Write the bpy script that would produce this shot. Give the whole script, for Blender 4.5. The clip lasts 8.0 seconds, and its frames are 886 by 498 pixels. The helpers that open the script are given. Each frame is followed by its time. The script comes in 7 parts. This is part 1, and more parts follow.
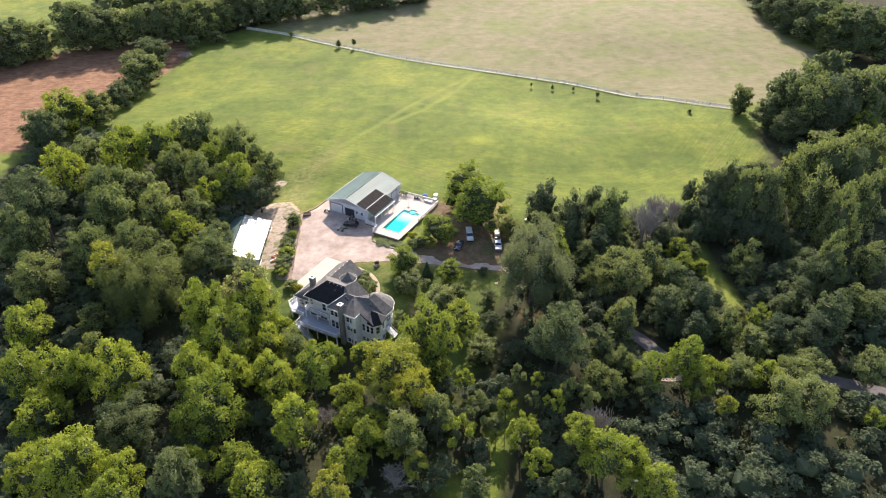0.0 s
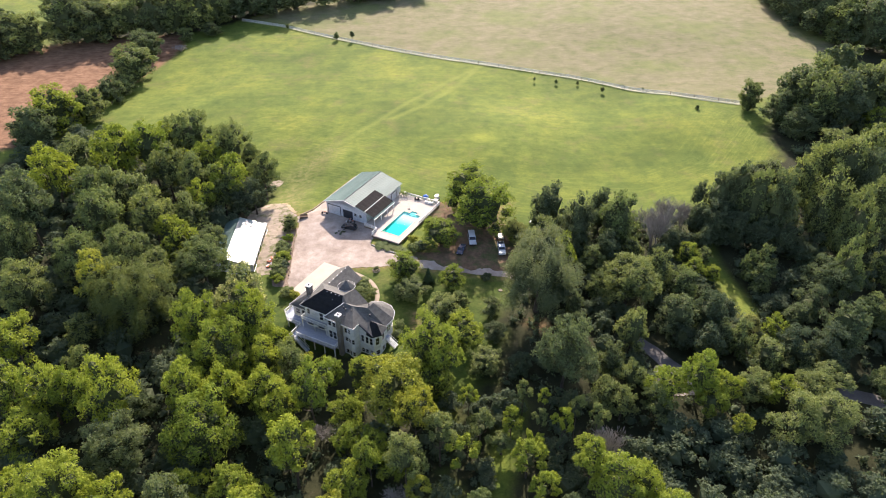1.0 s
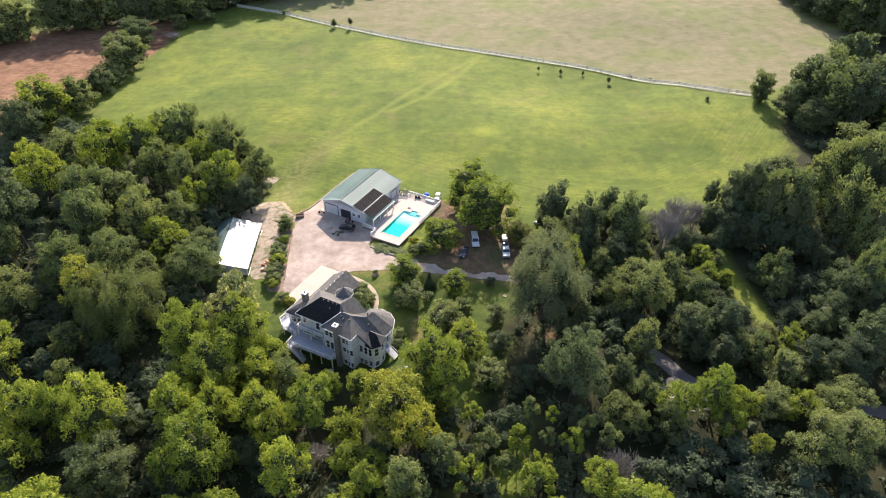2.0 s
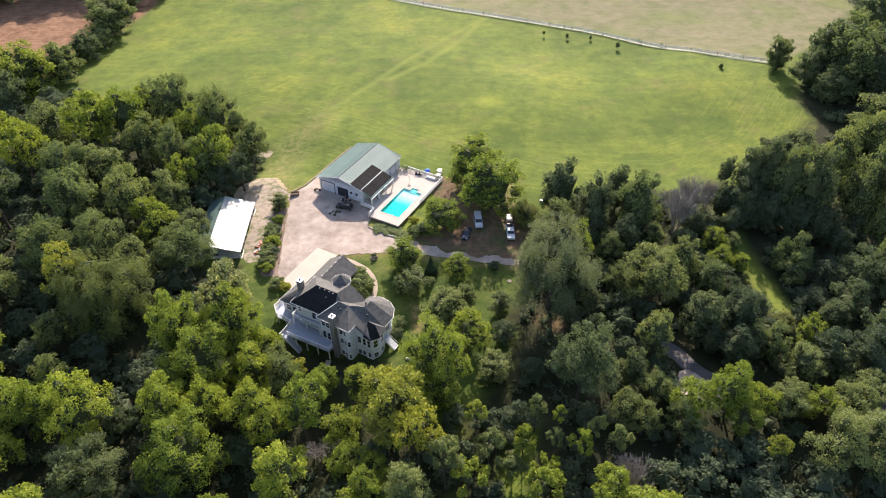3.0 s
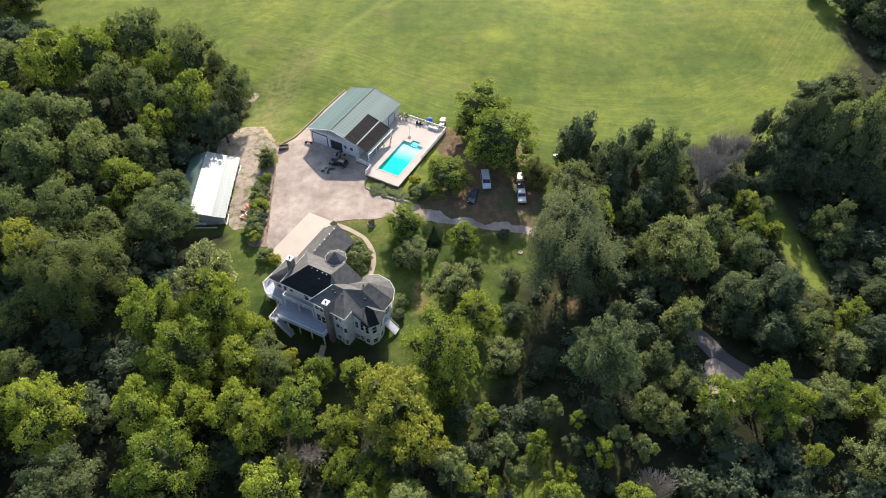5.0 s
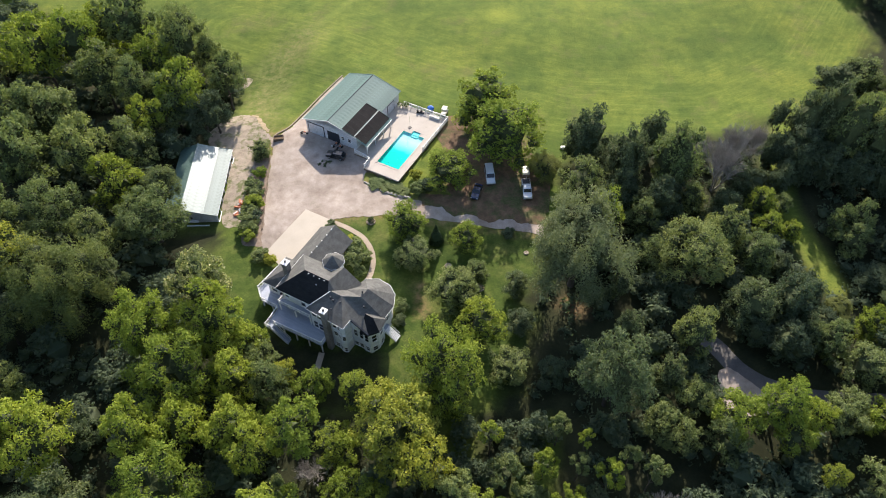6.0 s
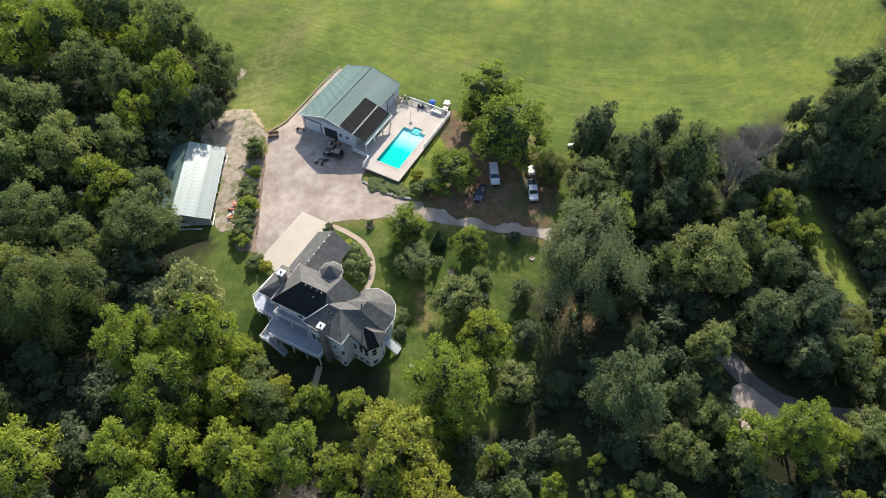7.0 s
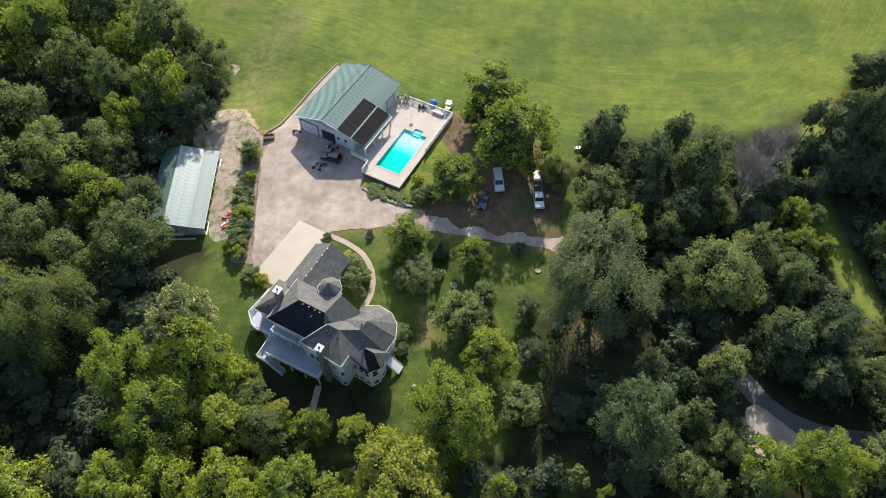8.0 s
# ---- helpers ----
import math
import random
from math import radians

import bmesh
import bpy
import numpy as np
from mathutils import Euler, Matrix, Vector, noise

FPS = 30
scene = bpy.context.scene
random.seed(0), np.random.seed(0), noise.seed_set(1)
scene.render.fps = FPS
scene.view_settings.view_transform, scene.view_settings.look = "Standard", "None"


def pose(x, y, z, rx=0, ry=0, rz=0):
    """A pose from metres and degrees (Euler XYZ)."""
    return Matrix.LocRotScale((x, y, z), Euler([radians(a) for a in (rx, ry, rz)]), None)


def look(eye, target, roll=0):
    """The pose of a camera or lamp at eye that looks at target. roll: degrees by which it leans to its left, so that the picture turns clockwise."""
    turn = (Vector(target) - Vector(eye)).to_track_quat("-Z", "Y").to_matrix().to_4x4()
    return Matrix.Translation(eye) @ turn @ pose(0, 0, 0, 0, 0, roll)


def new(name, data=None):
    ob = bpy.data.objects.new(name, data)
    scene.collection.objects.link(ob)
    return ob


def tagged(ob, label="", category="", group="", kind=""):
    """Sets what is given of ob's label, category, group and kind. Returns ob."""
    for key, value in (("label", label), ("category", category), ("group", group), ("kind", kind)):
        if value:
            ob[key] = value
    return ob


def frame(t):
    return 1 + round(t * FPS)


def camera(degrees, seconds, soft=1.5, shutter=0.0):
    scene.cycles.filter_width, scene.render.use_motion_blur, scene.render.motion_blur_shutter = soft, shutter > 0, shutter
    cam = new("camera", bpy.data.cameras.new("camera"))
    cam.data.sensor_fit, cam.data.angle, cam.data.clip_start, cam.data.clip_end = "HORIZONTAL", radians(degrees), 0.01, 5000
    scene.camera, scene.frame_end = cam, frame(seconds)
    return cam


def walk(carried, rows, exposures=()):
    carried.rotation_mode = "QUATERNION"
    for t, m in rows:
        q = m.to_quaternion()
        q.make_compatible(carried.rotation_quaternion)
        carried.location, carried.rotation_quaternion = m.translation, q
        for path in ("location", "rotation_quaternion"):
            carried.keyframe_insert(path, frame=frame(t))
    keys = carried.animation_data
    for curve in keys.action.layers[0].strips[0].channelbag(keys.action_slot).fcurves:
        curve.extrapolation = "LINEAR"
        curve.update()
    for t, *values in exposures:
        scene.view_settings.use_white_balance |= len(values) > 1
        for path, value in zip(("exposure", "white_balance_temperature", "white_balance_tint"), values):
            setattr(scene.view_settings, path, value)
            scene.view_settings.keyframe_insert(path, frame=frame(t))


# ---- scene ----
cam = camera(65.27, 8.0, soft=1.0)
PATH = [
    (0, 1.728, -0.446, 110.658, -0.000, -34.126),
    (0.5, 1.342, 3.535, 110.425, -0.048, -34.592),
    (1, 1.035, 7.688, 110.290, -0.082, -35.043),
    (1.5, 0.748, 12.184, 110.231, -0.112, -35.519),
    (3, 0.092, 26.904, 109.977, -0.109, -39.912),
    (3.5, -0.106, 32.110, 110.021, -0.085, -42.152),
    (4, -0.380, 37.154, 110.084, -0.123, -44.119),
    (4.5, -0.628, 42.334, 110.095, -0.127, -45.975),
    (6, -1.470, 56.743, 110.097, -0.206, -50.426),
    (6.5, -1.716, 61.256, 109.941, -0.221, -51.616),
    (7, -1.952, 65.632, 109.838, -0.215, -52.735),
    (7.5, -2.197, 70.134, 109.889, -0.243, -53.843),
    (8, -2.552, 74.513, 110.151, -0.324, -54.895),
]
walk(cam, [(t, pose(x, y, z, 90 + pitch, 0, yaw)) for t, x, y, z, yaw, pitch in PATH],
     exposures=[(0, 1.17, 6900, 22), (3, 1.03, 6820, 20), (6, 0.83, 6580, 14), (8, 0.75, 6480, 12)])

# ---- light ----
SUN_AZIMUTH, SUN_HEIGHT = radians(5.0), radians(29.5)
toward_sun = Vector((math.sin(SUN_AZIMUTH) * math.cos(SUN_HEIGHT), math.cos(SUN_AZIMUTH) * math.cos(SUN_HEIGHT), math.sin(SUN_HEIGHT)))
sun = new("sun", bpy.data.lights.new("sun", "SUN"))
sun.data.energy, sun.data.angle, sun.data.color = 5.0, radians(0.6), (1.0, 0.94, 0.83)
sun.matrix_world = look(toward_sun * 300, (0, 0, 0))
world = bpy.data.worlds.new("sky")
scene.world = world
world.use_nodes = True
sky = world.node_tree.nodes.new("ShaderNodeTexSky")
sky.sky_type, sky.sun_disc, sky.sun_elevation, sky.sun_rotation = "NISHITA", False, SUN_HEIGHT, SUN_AZIMUTH
back = world.node_tree.nodes["Background"]
back.inputs["Strength"].default_value = 0.15
world.node_tree.links.new(sky.outputs["Color"], back.inputs["Color"])


# ---- materials ----
def material(name, rough=0.8, metal=0.0):
    m = bpy.data.materials.new(name)
    m.use_nodes = True
    p = m.node_tree.nodes["Principled BSDF"]
    p.inputs["Roughness"].default_value, p.inputs["Metallic"].default_value = rough, metal
    return m, m.node_tree, p


def node(tree, kind, **inputs):
    n = tree.nodes.new(kind)
    for key, value in inputs.items():
        n.inputs[key.replace("_", " ")].default_value = value
    return n


def ramp(tree, factor, stops):
    n = tree.nodes.new("ShaderNodeValToRGB")
    while len(n.color_ramp.elements) < len(stops):
        n.color_ramp.elements.new(0.5)
    for e, (at, colour) in zip(n.color_ramp.elements, stops):
        e.position, e.color = at, (*colour, 1)
    tree.links.new(factor, n.inputs["Fac"])
    return n.outputs["Color"]


def mix(tree, factor, a, b, kind="MIX"):
    n = tree.nodes.new("ShaderNodeMix")
    n.data_type, n.blend_type = "RGBA", kind
    for socket, value in ((n.inputs["Factor"], factor), (n.inputs["A"], a), (n.inputs["B"], b)):
        if isinstance(value, (int, float)):
            socket.default_value = value
        elif isinstance(value, tuple):
            socket.default_value = (*value, 1)
        else:
            tree.links.new(value, socket)
    return n.outputs["Result"]


def place(tree, scale=(1, 1, 1), turn=0.0):
    c = tree.nodes.new("ShaderNodeTexCoord")
    m = tree.nodes.new("ShaderNodeMapping")
    m.inputs["Scale"].default_value, m.inputs["Rotation"].default_value[2] = scale, radians(turn)
    tree.links.new(c.outputs["Object"], m.inputs["Vector"])
    return m.outputs["Vector"]


def cloud(tree, where, scale, detail=5.0, rough=0.6):
    n = node(tree, "ShaderNodeTexNoise", Scale=scale, Detail=detail, Roughness=rough)
    tree.links.new(where, n.inputs["Vector"])
    return n.outputs["Fac"]


def bumped(tree, p, height, strength=0.4, distance=0.05):
    n = node(tree, "ShaderNodeBump", Strength=strength, Distance=distance)
    tree.links.new(height, n.inputs["Height"])
    tree.links.new(n.outputs["Normal"], p.inputs["Normal"])


def rough_surface(name, dark, light, scale=1.0, rough=0.85, metal=0.0, bump=0.3, fine=12.0, stretch=(1, 1, 1), contrast=0.25, grain_=0.2):
    """A worn surface: stains of scale metres, and a finer grain."""
    m, t, p = material(name, rough, metal)
    where = place(t, stretch)
    big, small = cloud(t, where, 1.0 / scale), cloud(t, where, fine / scale, 3.0)
    base = ramp(t, big, [(0.5 - contrast, dark), (0.5 + contrast, light)])
    grain = ramp(t, small, [(0.3, (1 - 1.2 * grain_,) * 3), (0.7, (1 + 0.8 * grain_,) * 3)])
    t.links.new(mix(t, 1.0, base, grain, "MULTIPLY"), p.inputs["Base Color"])
    if rough > 0.9:
        p.inputs["Specular IOR Level"].default_value = 0.2
    if bump:
        bumped(t, p, small, bump, 0.03)
    return m


def leaf_material(name, dark, light, warm, glow=0.34):
    m, t, p = material(name, 0.8)
    p.inputs["Specular IOR Level"].default_value = 0.08
    geo, info = t.nodes.new("ShaderNodeNewGeometry"), t.nodes.new("ShaderNodeObjectInfo")
    leaf = ramp(t, geo.outputs["Random Per Island"], [(0.0, dark), (0.65, light), (1.0, warm)])
    tree_tone = ramp(t, info.outputs["Random"], [(0.0, (0.80, 0.86, 0.84)), (0.5, (1.0, 1.0, 1.0)), (1.0, (1.14, 1.10, 0.98))])
    patch = ramp(t, cloud(t, place(t), 0.35, 3.0), [(0.35, (0.82, 0.88, 0.85)), (0.65, (1.10, 1.09, 1.02))])
    colour = mix(t, 1.0, mix(t, 1.0, leaf, tree_tone, "MULTIPLY"), patch, "MULTIPLY")
    t.links.new(colour, p.inputs["Base Color"])
    thin = t.nodes.new("ShaderNodeBsdfTranslucent")
    t.links.new(mix(t, 1.0, colour, (1.5, 1.55, 0.9), "MULTIPLY"), thin.inputs["Color"])
    both = node(t, "ShaderNodeMixShader", Fac=glow)
    t.links.new(p.outputs["BSDF"], both.inputs[1])
    t.links.new(thin.outputs["BSDF"], both.inputs[2])
    t.links.new(both.outputs["Shader"], t.nodes["Material Output"].inputs["Surface"])
    return m


LEAVES = {
    "g": leaf_material("leaves_green", (0.128, 0.156, 0.068), (0.190, 0.220, 0.094), (0.216, 0.240, 0.104)),
    "b": leaf_material("leaves_bright", (0.166, 0.208, 0.040), (0.240, 0.282, 0.052), (0.272, 0.306, 0.058)),
    "d": leaf_material("leaves_dark", (0.064, 0.088, 0.060), (0.098, 0.124, 0.078), (0.116, 0.138, 0.086)),
    "s": leaf_material("leaves_silvery", (0.094, 0.120, 0.068), (0.136, 0.164, 0.090), (0.160, 0.184, 0.104), 0.38),
    "w": leaf_material("leaves_feathery", (0.104, 0.126, 0.078), (0.146, 0.170, 0.102), (0.166, 0.188, 0.114), 0.38),
    "o": leaf_material("leaves_olive_feathery", (0.140, 0.156, 0.060), (0.192, 0.206, 0.078), (0.220, 0.228, 0.086), 0.40),
    "f": leaf_material("leaves_with_cream_blossom", (0.120, 0.148, 0.070), (0.225, 0.245, 0.130), (0.480, 0.450, 0.310), 0.38),
    "y": leaf_material("leaves_yellowing", (0.190, 0.210, 0.044), (0.275, 0.285, 0.054), (0.335, 0.320, 0.060)),
    "r": leaf_material("leaves_rust", (0.20, 0.10, 0.035), (0.30, 0.15, 0.05), (0.34, 0.18, 0.06), 0.38),
    "c": leaf_material("needles", (0.036, 0.058, 0.030), (0.064, 0.092, 0.046), (0.080, 0.110, 0.054), 0.2),
}
# Twigs and inner leaves of the crown hearts, darkened to read as shaded gaps.
SHADED_TWIGS = rough_surface("inner_twigs_painted_as_shade", (0.038, 0.050, 0.022), (0.085, 0.100, 0.040), 0.35, 0.95, bump=1.0, fine=5)
BARK = rough_surface("bark", (0.05, 0.04, 0.03), (0.12, 0.10, 0.08), 0.6, 0.95, bump=0.6, stretch=(1, 1, 0.25))
GREY_TWIGS = rough_surface("bare_twigs", (0.20, 0.18, 0.16), (0.36, 0.33, 0.30), 1.0, 0.95)
GRAVEL = rough_surface("gravel", (0.300, 0.242, 0.198), (0.478, 0.402, 0.338), 2.6, 0.95, bump=0.3, fine=22, contrast=0.30, grain_=0.14)
_t = GRAVEL.node_tree
_p = _t.nodes["Principled BSDF"]
_base = _p.inputs["Base Color"].links[0].from_socket
_base = mix(_t, 1.0, _base, ramp(_t, cloud(_t, place(_t), 0.11, 5.0, 0.65), [(0.36, (0.80, 0.78, 0.76)), (0.52, (1.0, 1.0, 1.0)), (0.66, (1.12, 1.12, 1.12))]), "MULTIPLY")
_base = mix(_t, ramp(_t, cloud(_t, place(_t), 0.32, 7.0, 0.75), [(0.57, (0, 0, 0)), (0.72, (0.55, 0.55, 0.55))]), _base, (0.215, 0.185, 0.125))
_base = mix(_t, 1.0, _base, ramp(_t, cloud(_t, place(_t), 0.2, 7.0, 0.65), [(0.34, (0.83, 0.80, 0.78)), (0.50, (1.0, 1.0, 1.0)), (0.68, (1.06, 1.06, 1.08))]), "MULTIPLY")
_base = mix(_t, 1.0, _base, ramp(_t, cloud(_t, place(_t, (1.2, 0.14, 1), -8), 0.7, 3.0), [(0.38, (0.975, 0.97, 0.965)), (0.60, (1.02, 1.02, 1.02))]), "MULTIPLY")
_base = mix(_t, 1.0, _base, ramp(_t, cloud(_t, place(_t), 0.75, 5.0, 0.7), [(0.36, (0.91, 0.90, 0.89)), (0.52, (1.0, 1.0, 1.0)), (0.66, (1.04, 1.04, 1.05))]), "MULTIPLY")
_spots = ramp(_t, cloud(_t, place(_t), 0.9, 6.0, 0.75), [(0.64, (0, 0, 0)), (0.72, (0.6, 0.6, 0.6))])
_t.links.new(mix(_t, _spots, _base, (0.20, 0.165, 0.115)), _p.inputs["Base Color"])
SAND = rough_surface("yellow_sand_bank", (0.30, 0.23, 0.14), (0.50, 0.39, 0.25), 0.9, 0.95, bump=0.6, fine=8)
DIRT = rough_surface("bare_dirt", (0.235, 0.188, 0.140), (0.44, 0.365, 0.285), 1.6, 0.95, bump=0.4, fine=10)
_t = DIRT.node_tree
_p = _t.nodes["Principled BSDF"]
_weeds = ramp(_t, cloud(_t, place(_t), 0.45, 7.0, 0.7), [(0.50, (0, 0, 0)), (0.60, (0.85, 0.85, 0.85))])
_t.links.new(mix(_t, _weeds, _p.inputs["Base Color"].links[0].from_socket, ramp(_t, cloud(_t, place(_t), 3.0), [(0.3, (0.07, 0.09, 0.025)), (0.7, (0.17, 0.18, 0.07))])), _p.inputs["Base Color"])
CLAY = rough_surface("red_clay_edge", (0.20, 0.142, 0.10), (0.35, 0.265, 0.20), 1.2, 0.95, bump=0.4, fine=25)
PATHWAY = rough_surface("tan_path", (0.34, 0.27, 0.20), (0.48, 0.39, 0.30), 2.0, 0.92, bump=0.2, fine=16)
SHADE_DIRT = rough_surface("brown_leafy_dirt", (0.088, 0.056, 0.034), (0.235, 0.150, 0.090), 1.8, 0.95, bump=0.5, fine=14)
_t = SHADE_DIRT.node_tree
_p = _t.nodes["Principled BSDF"]
_weeds = ramp(_t, cloud(_t, place(_t), 0.22, 7.0, 0.7), [(0.46, (0, 0, 0)), (0.58, (0.9, 0.9, 0.9))])
_t.links.new(mix(_t, _weeds, _p.inputs["Base Color"].links[0].from_socket, ramp(_t, cloud(_t, place(_t), 2.5), [(0.3, (0.045, 0.060, 0.018)), (0.7, (0.11, 0.12, 0.045))])), _p.inputs["Base Color"])
CONCRETE = rough_surface("concrete", (0.44, 0.375, 0.295), (0.545, 0.475, 0.385), 3.5, 0.9, bump=0.1, fine=30, contrast=0.35, grain_=0.05)
POOL_DECK = rough_surface("pool_deck_concrete", (0.41, 0.355, 0.30), (0.51, 0.45, 0.385), 3.0, 0.9, bump=0.1, fine=30, contrast=0.35, grain_=0.06)
ASPHALT = rough_surface("old_asphalt", (0.075, 0.070, 0.066), (0.135, 0.122, 0.112), 3.0, 0.9, bump=0.2, fine=20)
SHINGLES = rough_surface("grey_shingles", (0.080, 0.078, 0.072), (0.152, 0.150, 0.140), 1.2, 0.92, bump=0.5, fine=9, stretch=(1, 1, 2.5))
# Darker copy of the shingles that paints shade on slopes facing off the sun.
SHADED_SHINGLES = rough_surface("shaded_shingles", (0.012, 0.013, 0.014), (0.026, 0.027, 0.028), 1.2, 0.92, bump=0.5, fine=9, stretch=(1, 1, 2.5))
SIDING = rough_surface("white_siding", (0.66, 0.67, 0.68), (0.80, 0.80, 0.80), 2.0, 0.6, bump=0.15, fine=6, stretch=(0.2, 0.2, 3))
TRIM = rough_surface("white_trim", (0.72, 0.71, 0.69), (0.82, 0.81, 0.79), 2.0, 0.55, bump=0.0)
DARK_TRIM = rough_surface("dark_trim", (0.015, 0.02, 0.03), (0.03, 0.035, 0.045), 1.0, 0.6, bump=0.0)
DECK_BOARDS = rough_surface("grey_blue_deck_boards", (0.30, 0.33, 0.40), (0.42, 0.45, 0.52), 1.0, 0.7, bump=0.3, fine=14, stretch=(0.3, 3, 1))
STONE = rough_surface("grey_chimney_stone", (0.15, 0.135, 0.12), (0.30, 0.27, 0.24), 0.5, 0.95, bump=0.7, fine=6)
# Green roofing of the shed's west slope, tree shade put into its colour.
SHADED_METAL = rough_surface("shade_darkened_metal_roofing", (0.075, 0.135, 0.110), (0.105, 0.170, 0.140), 3.0, 0.6, 0.0, bump=0.02, fine=8)
GREEN_METAL = rough_surface("green_metal_roofing", (0.135, 0.230, 0.192), (0.185, 0.285, 0.240), 4.0, 0.52, 0.0, bump=0.05, fine=8)
SHED_METAL = rough_surface("glossy_green_metal_roofing", (0.175, 0.235, 0.214), (0.215, 0.275, 0.254), 4.0, 0.35, 0.0, bump=0.04, fine=8)
SHED_METAL.node_tree.nodes["Principled BSDF"].inputs["Specular IOR Level"].default_value = 0.7
GREY_METAL = rough_surface("grey_green_metal_roofing", (0.15, 0.20, 0.182), (0.20, 0.255, 0.232), 4.0, 0.5, 0.0, bump=0.04, fine=8)
WALL_METAL = rough_surface("pale_metal_wall", (0.55, 0.57, 0.60), (0.68, 0.70, 0.72), 3.0, 0.5, 0.1, bump=0.1, fine=8)
BLACK_MAT = rough_surface("black_heating_mat", (0.010, 0.009, 0.009), (0.024, 0.021, 0.020), 1.5, 0.95, bump=0.3, fine=10)
TIMBER = rough_surface("weathered_timber", (0.12, 0.085, 0.06), (0.26, 0.20, 0.15), 0.8, 0.95, bump=0.5, fine=9, stretch=(0.3, 1, 1))
ROCK = rough_surface("field_rock", (0.22, 0.20, 0.17), (0.45, 0.42, 0.37), 0.4, 0.95, bump=0.6, fine=5)
STEEL = rough_surface("galvanised_steel", (0.45, 0.45, 0.46), (0.62, 0.62, 0.63), 0.5, 0.45, 0.6, bump=0.0)
RUBBER = rough_surface("rubber", (0.012, 0.012, 0.012), (0.03, 0.03, 0.03), 0.3, 0.85, bump=0.2)
PLASTIC_BLUE = rough_surface("blue_tarpaulin", (0.02, 0.10, 0.42), (0.04, 0.18, 0.60), 0.6, 0.5, bump=0.4)
PAINT_RED = rough_surface("faded_orange_red_paint", (0.42, 0.10, 0.04), (0.66, 0.24, 0.11), 0.5, 0.7, bump=0.3)
CREAM = rough_surface("cream_plastic", (0.62, 0.57, 0.46), (0.78, 0.73, 0.62), 0.6, 0.5, bump=0.0)
PALE_TIMBER = rough_surface("pale_landscape_timber", (0.26, 0.20, 0.14), (0.44, 0.36, 0.27), 0.8, 0.95, bump=0.5, fine=9)
PALE_GRASS = rough_surface("pale_dry_grass", (0.30, 0.31, 0.20), (0.44, 0.43, 0.30), 1.2, 0.95, bump=0.5, fine=8)
FENCE_WOOD = rough_surface("pale_weathered_fence", (0.50, 0.50, 0.46), (0.66, 0.65, 0.60), 1.5, 0.9, bump=0.2)


def paint(name, colour, rough=0.25):
    m, t, p = material(name, rough)
    p.inputs["Coat Weight"].default_value = 0.6
    dust = cloud(t, place(t), 1.6)
    t.links.new(ramp(t, dust, [(0.35, colour), (0.75, tuple(0.9 * c + 0.03 for c in colour))]), p.inputs["Base Color"])
    return m


CAR_BLACK, CAR_WHITE = paint("black_car_paint", (0.012, 0.013, 0.016)), paint("white_car_paint", (0.62, 0.63, 0.65))
CAR_BLUE = paint("dark_blue_car_paint", (0.02, 0.03, 0.07))
GLASS, _t, _p = material("window_glass", 0.06)
_p.inputs["Base Color"].default_value, _p.inputs["Specular IOR Level"].default_value = (0.012, 0.016, 0.022, 1), 0.8

# ---- ground ----
HILLS_NEAR = np.array([(-12, 180, -.3), (0, 190, .1), (-22, 192, -.3), (-34, 180, -.2), (-28, 171, -.5), (-15, 166, -.8), (-25, 156, -.4), (-16, 155, -.8), (-38, 158, -.8),
    (-49, 157, -1.9), (-50, 180, -2.0), (-54, 209, -4.3), (-38, 138, -1.8), (-32, 126, -2.7), (-20, 120, -2.9), (-11, 125, -1.3), (-4, 142, -1.6), (8, 166, .6), (17, 162, 0), (22, 132, 0)])
HILLS_FAR = np.array([(50, 118, .2), (-8, 100, -2.5), (-28, 88, -3), (33, 92, -1), (-57, 120, -3), (-59, 205, -5), (72, 205, -1.5), (18, 232, 1), (41, 290, -2), (67, 280, -1.5), (100, 257, 1), (-24, 214, -.5),
    (-75, 335, -4), (-43, 332, -3), (-134, 303, -5), (0, 420, -3), (110, 380, 2), (-100, 215, -5), (85, 150, 0), (90, 100, 0), (-100, 120, -3), (0, 60, -4)])
YARD = Matrix.Translation((-26.0, 131.0, 0)) @ Matrix.Rotation(radians(-28.6), 4, "Z")
HILLS = np.vstack((HILLS_NEAR, HILLS_FAR))


def heights(x, y):
    """The ground's height over arrays of places."""
    x, y = np.asarray(x, float), np.asarray(y, float)
    total, weight = np.zeros(x.shape), np.zeros(x.shape)
    for px, py, pz in HILLS:
        w = ((x - px) ** 2 + (y - py) ** 2 + 30) ** -1.6
        total, weight = total + w * pz, weight + w
    return total / weight


def ground_z(x, y):
    return float(heights(np.array([x]), np.array([y]))[0])


def inside(x, y, outline):
    """Which of the places lie in the outline."""
    x, y = np.asarray(x, float), np.asarray(y, float)
    hit = np.zeros(x.shape, bool)
    for (ax, ay), (bx, by) in zip(outline, outline[1:] + outline[:1]):
        if ay != by:
            hit ^= ((ay > y) != (by > y)) & (x < (bx - ax) * (y - ay) / (by - ay) + ax)
    return hit


def line_gap(x, y, line):
    """Distance of the places from a line of points."""
    best = np.full(np.shape(x), 1e9)
    for (ax, ay), (bx, by) in zip(line, line[1:]):
        k = np.clip(((x - ax) * (bx - ax) + (y - ay) * (by - ay)) / ((bx - ax) ** 2 + (by - ay) ** 2 + 1e-9), 0, 1)
        best = np.minimum(best, np.hypot(x - ax - k * (bx - ax), y - ay - k * (by - ay)))
    return best


